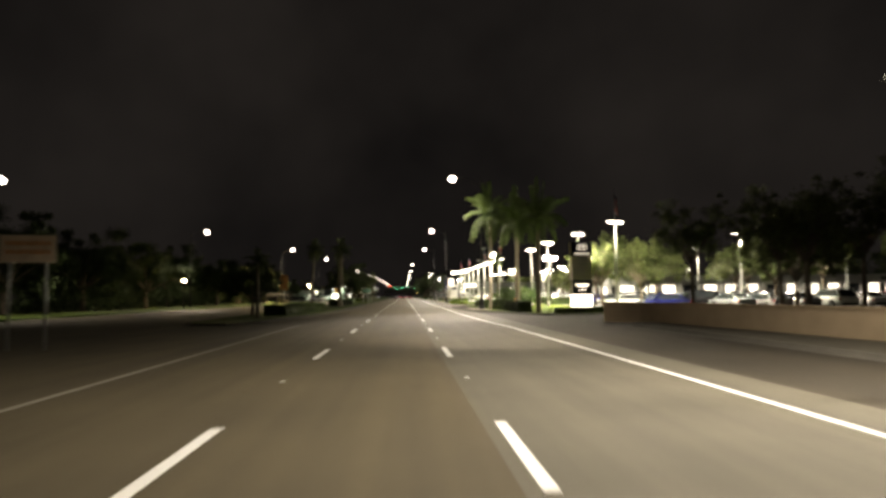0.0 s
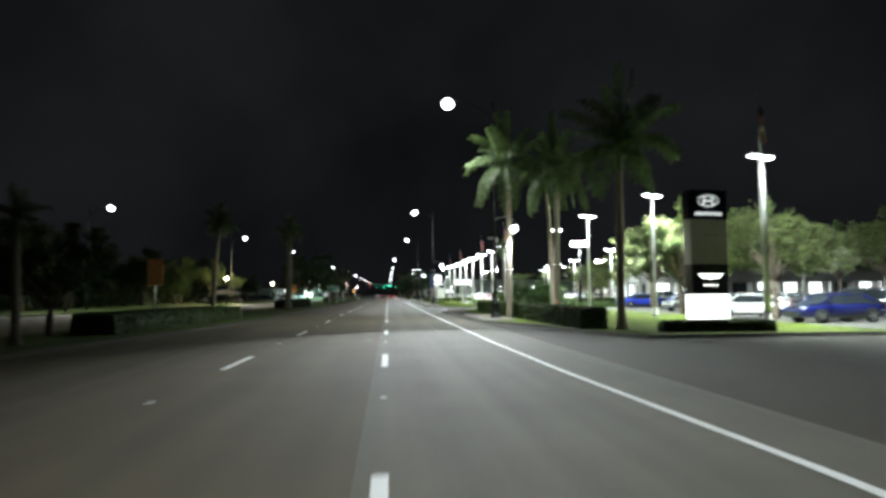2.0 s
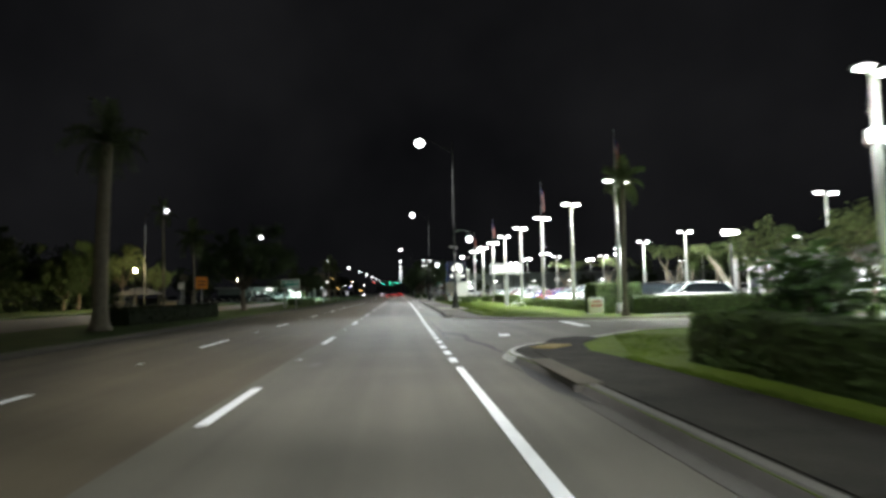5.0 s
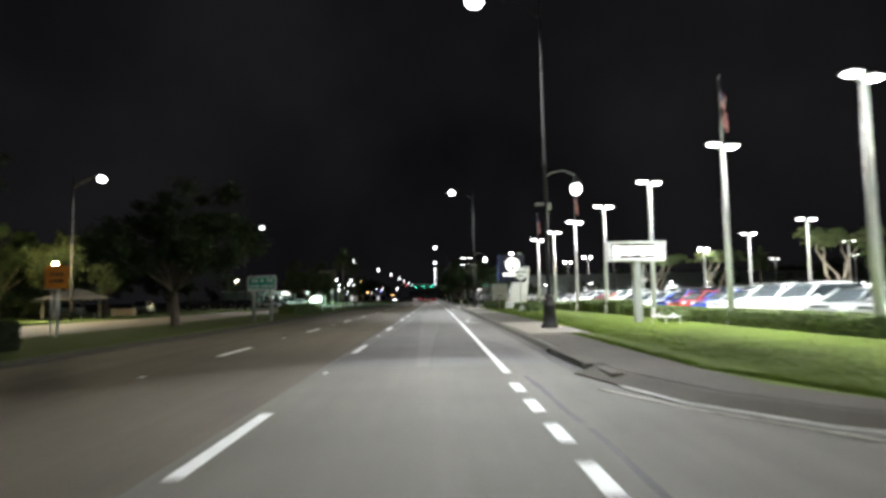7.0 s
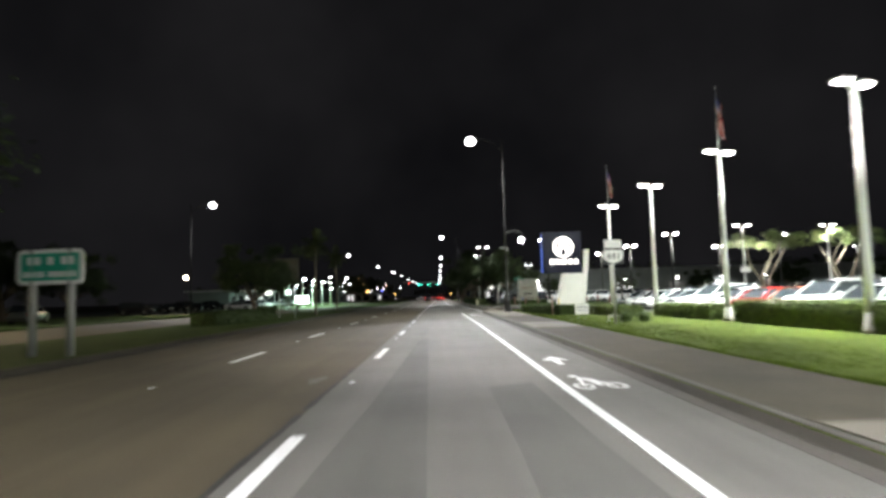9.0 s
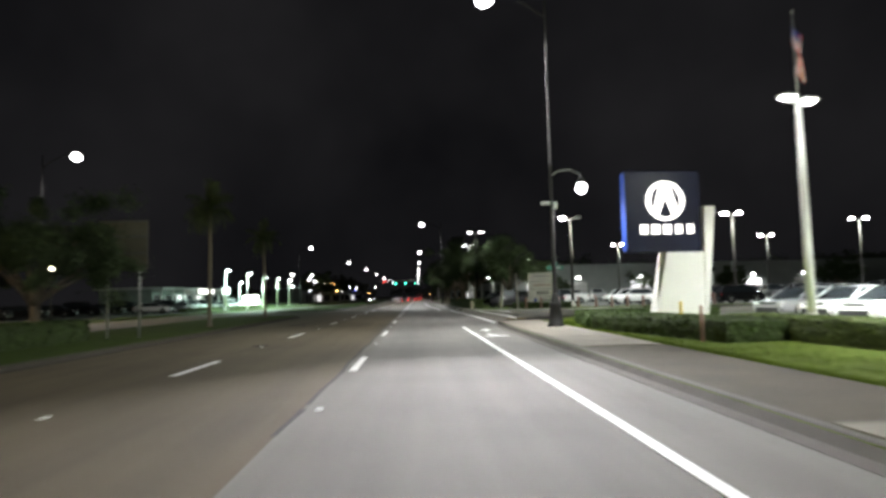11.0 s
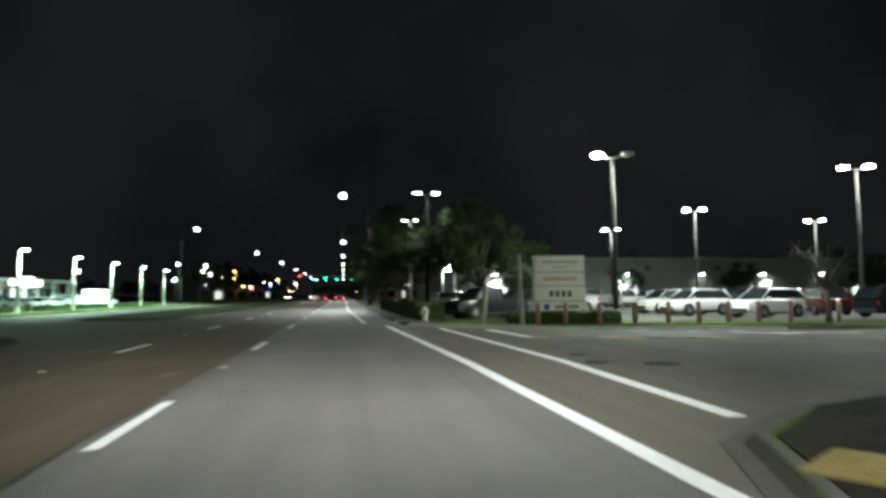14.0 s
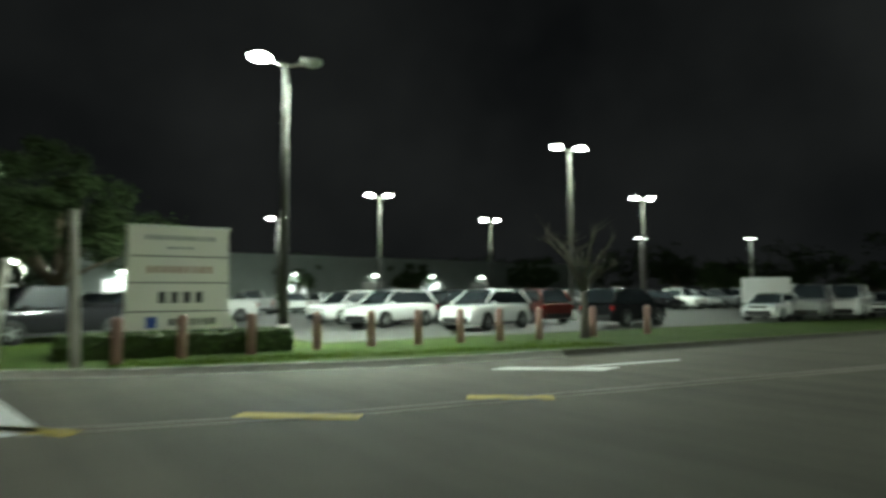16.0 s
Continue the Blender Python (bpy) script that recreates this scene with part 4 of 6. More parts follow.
for x, y, rz, s in ((23.5, 75, 70, 0.95), (22.0, 55.5, 150, 0.8), (27, 64, 210, 0.9), (27, 84, 33, 0.95), (34, 84, 120, 1.0), (41, 70, 10, 1.0), (30, 46, 300, 0.8), (26, 37.0, 200, 0.85),
                    (37, 50, 80, 1.0), (45, 46, 20, 1.0), (23.5, 92.0, 140, 0.6), (46, 82, 30, 1.0), (56, 60, 200, 1.1), (56, 44, 100, 1.1), (66, 70, 260, 1.1)):
    c = copy_thing(oak, pose(x, y, 0.13, 0, 0, rz))
    c.scale = (s, s, s)
for x, y, rz, s, q in ((-36.8, 157.6, 30, 0.80, 1.06), (-32.6, 159.6, 140, 0.52, 0.76)):
    c = copy_thing(oak, pose(x, y, 0.13, 0, 0, rz))
    c.scale = (s, s, q)
tall = tree("shade_tree", "slender dark-trunked tree with a sparse green crown", 8.2, 2.9, 3.6, 9000, 0.085, LEAF, 12, 0.12)
tall.matrix_basis = pose(18.4, 36.5, 0.0)
for x, y, rz, s in ((22.5, 33.0, 80, 1.0), (20.5, 27.5, 160, 0.9), (26, 30.5, 240, 1.05), (24, 22, 20, 1.0), (29, 40, 100, 0.95), (33, 33, 300, 1.0)):
    c = copy_thing(tall, pose(x, y, 0.05, 0, 0, rz))
    c.scale = (s, s, s)
dark = tree("broad_tree", "broad dark tree with dense leaves", 9.0, 5.0, 2.4, 34000, 0.11, LEAF_DARK, 13, 0.28)
dark.matrix_basis = pose(-13.4, 130.5, 0.12)
dark.scale = (0.9, 0.9, 0.9)
for x, y, rz, s in ((-14.2, 49.5, 200, 0.5), (-12.5, 166.5, 60, 0.62), (9.4, 227, 20, 1.0), (12.6, 219.5, 120, 0.85), (8.4, 240, 250, 0.95), (9.5, 256, 90, 0.9), (8.2, 275, 10, 0.95), (8.5, 300, 150, 1.0), (12, 320, 150, 1.1),
                    (-42, 20, 10, 1.1), (-45, 36, 100, 1.2), (-44, 52, 190, 1.1), (-46, 68, 280, 1.25), (-45, 84, 30, 1.2), (-43, 100, 140, 1.1), (-46, 118, 230, 1.25), (-41, 132, 300, 1.0),
                    (-43, 158, 300, 1.0), (-46, 172, 40, 1.1), (-48, 190, 120, 1.0), (-42.5, 153, 200, 0.6), (-34, 179, 70, 0.7), (-40, 2, 70, 1.1), (-28, 330, 20, 1.0), (-29, 350, 110, 1.0), (-30, 390, 200, 1.1), (12, 372, 290, 1.1), (13, 400, 20, 1.1), (13, 440, 90, 1.2), (-31, 450, 160, 1.2),
                    (44, 262, 30, 0.6), (27, 258.5, 130, 0.5), (60, 258, 220, 0.6), (75, 250, 300, 0.7), (96, 240, 60, 0.8)):
    c = copy_thing(dark, pose(x, y, 0.1, 0, 0, rz))
    c.scale = (s, s, s)


# palms: a few frond meshes shared by all fronds
def frond_mesh(length, droop, width, seed, material=FROND, n=30):
    """A feather frond along +x: an arching rib with two ranks of narrow leaflets that bend down at their tips."""
    r = random.Random(seed)
    bm = bmesh.new()
    spine = []
    for k in range(n + 1):
        u = k / n
        spine.append(Vector((length * (u - 0.16 * u * u * droop), 0.05 * length * math.sin(2.2 * u) * r.uniform(0.7, 1.0), length * (0.40 * u - droop * 0.72 * u ** 2.2))))
    tube(bm, [tuple(p) for p in spine], [0.045 * (1 - 0.88 * k / n) for k in range(n + 1)], 5, cap=False)
    for k in range(3, n + 1):
        u = k / n
        w = width * (0.45 + 0.55 * math.sin(math.pi * min(1, u * 0.8 + 0.14)))
        along = (spine[k] - spine[k - 1]).normalized()
        for s in (-1, 1):
            for q in (0, 0.5):
                if r.random() < 0.06:
                    continue
                p = spine[k].lerp(spine[k - 1], q)
                ln = w * r.uniform(0.8, 1.15)
                out = (Vector((0, s, 0)) + along * r.uniform(0.35, 0.75) + Vector((0, 0, r.uniform(-0.35, 0.4)))).normalized()
                mid = p + out * ln * 0.55
                tip = mid + out * ln * 0.32 + Vector((0, 0, -ln * r.uniform(0.22, 0.5)))
                side = along * 0.022 * length / 2
                a, b, c, d, e = [bm.verts.new(v) for v in (p - side * 0.6, p + side * 0.6, mid + side, mid - side, tip)]
                bm.faces.new((a, b, c, d))
                bm.faces.new((d, c, e))
    return mesh_of("frond", bm, material)


FRONDS = [frond_mesh(3.0, -0.05, 0.50, 1), frond_mesh(3.1, 0.45, 0.66, 2), frond_mesh(3.2, 0.85, 0.72, 3), frond_mesh(3.0, 1.15, 0.70, 4)]
FAN = [frond_mesh(1.3, 0.1, 0.5, 5, FROND_FAN, 16), frond_mesh(1.35, 0.6, 0.55, 6, FROND_FAN, 16), frond_mesh(1.35, 1.0, 0.52, 7, FROND_FAN, 16), frond_mesh(1.3, 1.3, 0.5, 8, FROND_FAN, 16)]


def palm(x, y, h, r0=0.17, kind="royal", n=19, s=1.0, seed=1, z=0.12):
    rr = random.Random(seed)
    lab = "tall palm with a smooth pale trunk and feathery fronds" if kind == "royal" else ("stout palm with a thick rough trunk" if r0 > 0.25 else "slim tall palm with a small round crown")
    t = thing("palm_tree", lab, "palm tree", "", (x, y, z), rr.uniform(0, 360))
    bm = bmesh.new()
    lx, ly = rr.uniform(-0.3, 0.3), rr.uniform(-0.3, 0.3)
    k = 30
    tube(bm, [(lx * (i / k) ** 2, ly * (i / k) ** 2, h * i / k - 0.05) for i in range(k + 1)],
         [r0 * (0.9 * math.exp(-i * 0.7) + 1.0 - 0.22 * i / k + 0.10 * math.sin(2.6 * i / k)) * (1.0 + 0.03 * (i % 2)) for i in range(k + 1)], 14)
    part("trunk", bm, TRUNK_PALM if kind == "royal" else TRUNK_SLIM, t)
    top = h
    if kind == "royal":
        bm = bmesh.new()
        tube(bm, [(lx, ly, h - 0.05), (lx, ly, h + 0.25), (lx, ly, h + 0.9), (lx, ly, h + 1.35)], [r0 * 0.82, r0 * 0.95, r0 * 0.7, r0 * 0.3], 10)
        part("crownshaft", bm, SHAFT, t)
        top = h + 1.2
    meshes = FRONDS if kind == "royal" else FAN
    for i in range(n):
        ring = (0, 1, 2, 3, 1, 2, 3)[i % 7]
        tilt = (-62, -30, -4, 22)[ring] + rr.uniform(-10, 10)
        m = pose(lx, ly, top - 0.05 * ring) @ pose(0, 0, 0, 0, 0, i * 137.5 + rr.uniform(-12, 12)) @ pose(0, 0, 0, rr.uniform(-22, 22), tilt, 0)
        q = s * rr.uniform(0.85, 1.08)
        shared("frond", meshes[ring], t, m @ Matrix.Diagonal((q, q, q, 1)))
    return t


palm(10.2, 48.1, 7.0, 0.165, seed=3, s=1.0)
palm(10.4, 59.3, 7.9, 0.17, seed=4, s=1.05)
palm(8.15, 62.9, 9.0, 0.17, seed=5, s=1.25, n=21)
palm(11.5, 64.5, 8.6, 0.14, seed=15, s=1.0)
palm(14.0, 97.2, 7.0, 0.13, kind="slim", seed=6, s=1.0)
palm(-12.5, 44.0, 4.3, 0.13, kind="slim", seed=7, s=0.85)
palm(-11.2, 63.6, 6.5, 0.13, kind="slim", seed=8, n=26, s=1.0)
palm(-11.3, 95.2, 8.8, 0.31, kind="slim", seed=9, s=1.5)
palm(-12.35, 111.8, 5.6, 0.085, kind="slim", seed=12, s=1.15, n=24)
palm(-12.5, 106.3, 6.8, 0.085, kind="slim", seed=13, s=0.75, n=15)
palm(-10.3, 179.0, 6.7, 0.10, kind="slim", seed=10, s=1.25)
palm(-10.5, 193.0, 6.2, 0.10, kind="slim", seed=11, s=1.1)
def forked_tree(x, y, h, seed, rz=0.0, n=7000):
    """A pale tree whose trunk forks low into bent stems under a flat open crown."""
    r = random.Random(seed)
    t = thing("forked_tree", "pale forked tree with bent stems and an open lit crown", "tree", "", (x, y, 0.13), rz)
    bm = bmesh.new()
    tube(bm, [(0, 0, -0.1), (0.03, 0, 0.3), (0.0, 0.02, h * 0.12)], [0.26, 0.2, 0.17], 10)
    part("trunk", bm, BARK_PALE, t)
    centres = []
    for k in range(4):
        a = k * math.pi / 2 + r.uniform(-0.4, 0.4)
        out = h * r.uniform(0.22, 0.36)
        p = [Vector((0, 0, h * 0.10))]
        for q in (0.3, 0.55, 0.8, 1.0):
            bend = 0.10 * h * math.sin(5 * q + k)
            p.append(Vector((math.cos(a) * out * q - math.sin(a) * bend, math.sin(a) * out * q + math.cos(a) * bend, h * (0.10 + 0.72 * q ** 0.85))))
        bm = bmesh.new()
        tube(bm, [tuple(v) for v in p], [0.14, 0.12, 0.10, 0.07, 0.03], 8)
        part("stem", bm, BARK_PALE, t)
        for j in range(8):
            centres.append((p[-1].x + r.gauss(0, 0.13) * h, p[-1].y + r.gauss(0, 0.13) * h, p[-1].z + r.uniform(-0.04, 0.12) * h, h * r.uniform(0.025, 0.075)))
    bm = bmesh.new()
    leaf_cloud(bm, centres, n, 0.085, seed, 0.6)
    part("crown", bm, LEAF, t)
    return t


forked_tree(32.2, 176.2, 6.6, 41)
forked_tree(41.2, 179.2, 7.2, 42, 60)
forked_tree(41.1, 152.2, 7.4, 43, 130)
for x, y, h, sd in ((43.6, 145.0, 5.0, 21), (45.2, 147.8, 5.4, 22), (41.9, 148.6, 4.7, 23), (48.2, 180.4, 5.6, 24), (40.2, 133.5, 5.6, 25), (43.0, 136.5, 5.2, 26)):
    palm(x, y, h, 0.16, kind="slim", seed=sd, n=26, s=1.35, z=0.13)
forked_tree(38.9, 134.0, 6.4, 44, 200)
for x, y, rz, q in ((34.0, 117.5, 250, 0.85), (44, 112, 100, 0.8)):
    c = copy_thing(oak, pose(x, y, 0.13, 0, 0, rz))
    c.scale = (q, q, q)


def hedge(x0, y0, x1, y1, w, h, z=0.125, material=HEDGE, label="dense clipped dark green hedge", seed=1, leaf=0.062, dens=190):
    r = random.Random(seed)
    d = Vector((x1 - x0, y1 - y0))
    ln = d.length
    t = thing("hedge", label, "hedge", "", (x0, y0, z), math.degrees(math.atan2(d.y, d.x)))
    bm = bmesh.new()
    nx = max(2, int(ln / 0.4))
    prof = [(-w / 2, 0), (-w / 2 - 0.03, h * 0.5), (-w / 2 + 0.04, h * 0.94), (-w * 0.3, h), (w * 0.3, h), (w / 2 - 0.04, h * 0.94), (w / 2 + 0.03, h * 0.5), (w / 2, 0)]
    rows = [[bm.verts.new((ln * i / nx, a + r.uniform(-0.05, 0.05), b + (r.uniform(-0.06, 0.05) if b else 0))) for a, b in prof] for i in range(nx + 1)]
    for p, q in zip(rows, rows[1:]):
        for k in range(len(prof) - 1):
            bm.faces.new((p[k], q[k], q[k + 1], p[k + 1]))
    bm.faces.new(rows[0])
    bm.faces.new(list(reversed(rows[-1])))
    part("body", bm, material, t)
    bm = bmesh.new()
    for _ in range(int(min(16000, dens * ln * (w + 2 * h)))):
        u = r.random() * (w + 2 * h)
        px = r.random() * ln
        if r.random() < 2 * w * h / (2 * w * h + ln * (w + 2 * h)):
            e = r.random() < 0.5
            p, nrm = Vector((-0.02 if e else ln + 0.02, r.uniform(-w / 2, w / 2), r.random() * h)), Vector((-1 if e else 1, 0, 0.3))
        elif u < h:
            p, nrm = Vector((px, -w / 2 - 0.02, u)), Vector((0, -1, 0.3))
        elif u < h + w:
            p, nrm = Vector((px, u - h - w / 2, h)), Vector((0, 0, 1))
        else:
            p, nrm = Vector((px, w / 2 + 0.02, u - h - w)), Vector((0, 1, 0.3))
        nrm = (nrm + Vector((r.gauss(0, 0.6), r.gauss(0, 0.6), r.gauss(0, 0.6)))).normalized()
        a = nrm.orthogonal().normalized()
        b = nrm.cross(a)
        s = leaf * r.uniform(0.6, 1.4)
        p = p + nrm * 0.03
        bm.faces.new([bm.verts.new(p + v * s) for v in (-a, -b * 0.6, a, b * 0.6)])
    part("leaves", bm, material, t)
    return t


# lamp light on the hedges by the cars is put into this leaf colour
HEDGE_LIT = mat("lamp_lit_hedge_leaves", (0.072, 0.102, 0.026), 0.75, vary=0.5, scale=2, fine=30, bump=0.0, spec=0.3, island=0.9)
hedge(9.1, 48.6, 8.6, 77, 1.2, 0.92, seed=1)
hedge(11.2, 46.3, 15.6, 45.9, 0.8, 0.40, seed=2)
hedge(-12.2, 49, -11.0, 66.5, 1.8, 0.85, seed=3)
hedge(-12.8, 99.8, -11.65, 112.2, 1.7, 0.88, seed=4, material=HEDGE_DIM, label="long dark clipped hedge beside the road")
hedge(-12.8, 156.5, -12.2, 168, 1.6, 0.8, seed=5)
hedge(15.2, 99.6, 34, 97.6, 1.1, 0.95, seed=6)
hedge(13.6, 101.9, 16.6, 102.6, 1.2, 1.75, seed=7, label="tall dark clipped hedge block")
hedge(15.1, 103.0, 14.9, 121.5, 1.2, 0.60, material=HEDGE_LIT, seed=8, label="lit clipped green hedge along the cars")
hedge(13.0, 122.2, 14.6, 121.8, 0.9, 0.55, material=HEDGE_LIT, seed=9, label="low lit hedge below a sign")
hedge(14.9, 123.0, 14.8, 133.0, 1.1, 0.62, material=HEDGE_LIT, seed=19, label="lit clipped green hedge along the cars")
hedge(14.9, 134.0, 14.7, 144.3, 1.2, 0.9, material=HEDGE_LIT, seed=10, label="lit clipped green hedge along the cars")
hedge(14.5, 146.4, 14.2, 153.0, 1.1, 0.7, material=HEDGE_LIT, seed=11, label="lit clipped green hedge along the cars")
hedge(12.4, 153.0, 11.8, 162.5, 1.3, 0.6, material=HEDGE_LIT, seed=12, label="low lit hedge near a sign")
hedge(10.6, 159.2, 9.3, 167.2, 2.3, 0.55, seed=13, label="wide low clipped green hedge beside the pavement")
hedge(8.8, 167.6, 9.5, 172.2, 1.3, 0.55, seed=20, label="low clipped green hedge beside the pavement")
hedge(9.2, 172.8, 16.0, 173.6, 1.3, 0.55, seed=14, label="low clipped green hedge behind the pavement")
hedge(10.8, 204.4, 16.2, 203.5, 1.2, 0.55, seed=15, label="low dark hedge in front of a sign")
hedge(7.6, 209.5, 7.0, 236, 1.5, 0.9, seed=16, label="dark hedge along the footpath")
hedge(-29.5, 228, -27.5, 282, 1.0, 0.5, seed=17, label="low hedge along the lit car park")
hedge(19.5, 86.8, 30, 87.6, 1.0, 0.6, seed=18)
for k, (x, y) in enumerate(((13.6, 76), (15.2, 78.5), (12.6, 80.2))):
    t = thing("shrub", "leafy round shrub on the lawn", "shrub", "", (x, y, 0.125))
    for j in range(6):
        bm = bmesh.new()
        tube(bm, [(0, 0, 0), (0.35 * math.cos(j), 0.35 * math.sin(j), 0.7), (0.7 * math.cos(j), 0.7 * math.sin(j), 1.4)], [0.05, 0.035, 0.01], 6)
        part("stem", bm, BARK, t)
    bm = bmesh.new()
    leaf_cloud(bm, [(0.6 * math.cos(j * 1.05), 0.6 * math.sin(j * 1.05), 1.1 + 0.35 * (j % 3), 0.6) for j in range(6)], 900, 0.17, 50 + k)
    part("leaves", bm, SHRUB, t)


# ---- cars ----
def car_mesh_parts(kind, paint):
    """Parts of a car, nose towards +x, wheels on z = 0."""
    if kind == "suv":
        L, W, belt, roof, hood = 4.65, 0.94, 1.08, 1.70, 1.02
        gx = (-2.2, -1.75, 0.5, 1.35)
        tail = 1.05
    elif kind == "truck":
        L, W, belt, roof, hood = 5.7, 0.98, 1.15, 1.88, 1.12
        gx = (-0.55, -0.4, 1.0, 1.6)
        tail = 1.15
    else:
        L, W, belt, roof, hood = 4.7, 0.90, 0.93, 1.43, 0.85
        gx = (-2.0, -1.05, 0.55, 1.35)
        tail = 0.98
    wb = L * 0.29
    out = {}
    # lower body: stations along the length with sill, waist and belt rows
    st = [-0.5, -0.485, -0.44, -0.33, -0.2, 0.0, 0.2, 0.3, 0.38, 0.45, 0.487, 0.5]
    bm = bmesh.new()
    rows = []
    for s in st:
        x = s * L
        nar = 1.0 - 0.16 * max(0, (abs(s) - 0.40) / 0.10) ** 2
        top = belt
        if s > 0.27:
            top = hood - 0.20 * max(0, (s - 0.36) / 0.14) ** 2 + 0.02
        elif s < -0.40:
            top = tail - 0.10 * max(0, (abs(s) - 0.45) / 0.05)
        low = 0.24 + (0.14 if abs(s) > 0.47 else 0)
        hw = W * nar
        rows.append([bm.verts.new((x, y, z)) for y, z in ((-hw * 0.93, low), (-hw, low + 0.18), (-hw, 0.62), (-hw * 0.965, top - 0.07), (-hw * 0.86, top),
                                                             (hw * 0.86, top), (hw * 0.965, top - 0.07), (hw, 0.62), (hw, low + 0.18), (hw * 0.93, low))])
    for a, b in zip(rows, rows[1:]):
        for k in range(10):
            f = bm.faces.new((a[k], a[(k + 1) % 10], b[(k + 1) % 10], b[k]))
            f.smooth = True
    bm.faces.new(rows[0])
    bm.faces.new(list(reversed(rows[-1])))
    bmesh.ops.recalc_face_normals(bm, faces=bm.faces[:])
    if kind == "truck":
        for s in (-1, 1):
            box(bm, -1.75, s * W * 0.93, belt + 0.06, 2.1, 0.08, 0.14, bevel=0.02)
        box(bm, -2.79, 0, belt + 0.02, 0.07, W * 1.8, 0.2, bevel=0.02)
    out["body"] = (bm, paint)
    # glasshouse
    wt, wb2 = W * 0.70, W * 0.90
    z0, z1 = belt - 0.02, roof
    xr0, xr1, xf1, xf0 = gx
    bm = bmesh.new()
    q = [bm.verts.new(v) for v in ((xr0, -wb2, z0), (xf0, -wb2, z0), (xf0, wb2, z0), (xr0, wb2, z0), (xr1, -wt, z1 - 0.05), (xf1, -wt, z1 - 0.05), (xf1, wt, z1 - 0.05), (xr1, wt, z1 - 0.05))]
    for f in ((0, 1, 5, 4), (1, 2, 6, 5), (2, 3, 7, 6), (3, 0, 4, 7), (4, 5, 6, 7), (3, 2, 1, 0)):
        bm.faces.new([q[i] for i in f])
    bmesh.ops.recalc_face_normals(bm, faces=bm.faces[:])
    out["glasshouse"] = (bm, CARGLASS)
    bm = bmesh.new()
    nx = 6
    rr = []
    for i in range(nx + 1):
        u = i / nx
        x = xr1 - 0.08 + (xf1 - xr1 + 0.16) * u
        zz = z1 - 0.06 * (2 * u - 1) ** 2
        rr.append([bm.verts.new((x, y, zz + dz)) for y, dz in ((-wt - 0.035, -0.09), (-wt * 0.9, -0.01), (0, 0.025), (wt * 0.9, -0.01), (wt + 0.035, -0.09))])
    for a, b in zip(rr, rr[1:]):
        for k in range(4):
            f = bm.faces.new((a[k], a[k + 1], b[k + 1], b[k]))
            f.smooth = True
    for s in (-1, 1):
        pil = [((xf0, s * (wb2 + 0.005), z0), (xf1, s * (wt + 0.005), z1 - 0.05), 0.04), ((xr0, s * (wb2 + 0.005), z0), (xr1, s * (wt + 0.005), z1 - 0.05), 0.075)]
        for p0, p1, w in pil:
            tube(bm, [p0, p1], [w, w * 0.9], 6)
    bmesh.ops.recalc_face_normals(bm, faces=bm.faces[:])
    out["roof"] = (bm, paint)
    # trim, lamps
    for nm, cx, cz, sx, sy, sz in (("front_bumper", L * 0.493, 0.42, 0.12, W * 1.35, 0.26), ("grille", L * 0.487, 0.72, 0.10, W * 0.95, 0.14), ("rear_bumper", -L * 0.493, 0.42, 0.12, W * 1.5, 0.2)):
        bm = bmesh.new()
        box(bm, cx, 0, cz, sx, sy, sz, bevel=0.03)
        out[nm] = (bm, TRIM)
    for s in (-1, 1):
        bm = bmesh.new()
        box(bm, 0, s * W * 0.955, 0.27, L * 0.52, 0.08, 0.12, bevel=0.02)
        out["sill" + str(s)] = (bm, TRIM)
        if kind == "suv":
            bm = bmesh.new()
            box(bm, -0.6, s * wt * 0.86, roof + 0.05, 2.3, 0.04, 0.04)
            out["roof_rail" + str(s)] = (bm, TRIM)
    for s in (-1, 1):
        bm = bmesh.new()
        box(bm, L * 0.462, s * W * 0.70, 0.74 if kind != "truck" else 0.86, 0.22, 0.36, 0.13, rz=-s * 0.35, bevel=0.03)
        out["headlamp" + str(s)] = (bm, HEADLENS)
        bm = bmesh.new()
        box(bm, -L * 0.482, s * W * 0.78, tail - 0.22, 0.14, 0.26, 0.2, rz=s * 0.3, bevel=0.03)
        out["tail_lamp" + str(s)] = (bm, TAILLENS)
        bm = bmesh.new()
        box(bm, gx[3] - 0.35, s * (W + 0.08), belt + 0.02, 0.12, 0.2, 0.13, bevel=0.03)
        out["mirror" + str(s)] = (bm, paint)
    return out, wb, W, L


WHEELS = {}


def wheel_meshes(r):
    if r not in WHEELS:
        bm = bmesh.new()
        tube(bm, [(0, -0.12, 0), (0, -0.11, 0), (0, -0.09, 0), (0, 0.09, 0), (0, 0.11, 0), (0, 0.12, 0)], [r * 0.66, r * 0.95, r, r, r * 0.95, r * 0.66], 20)
        ty = mesh_of("tyre", bm, TYRE)
        bm = bmesh.new()
        for k in range(5):
            a = 2 * math.pi * k / 5
            box(bm, 0.32 * r * math.cos(a), 0, 0.32 * r * math.sin(a), 0.62 * r, 0.03, 0.16 * r, m=Matrix.Identity(4))
            bm.verts.ensure_lookup_table()
            for v in bm.verts[-8:]:
                p = v.co - Vector((0.32 * r * math.cos(a), 0, 0.32 * r * math.sin(a)))
                v.co = Vector((0.32 * r * math.cos(a), 0, 0.32 * r * math.sin(a))) + Matrix.Rotation(-a, 3, "Y") @ p
        tube(bm, [(0, -0.02, 0), (0, 0.02, 0)], [r * 0.68, r * 0.68], 20, cap=False)
        rim = mesh_of("rim", bm, RIM)
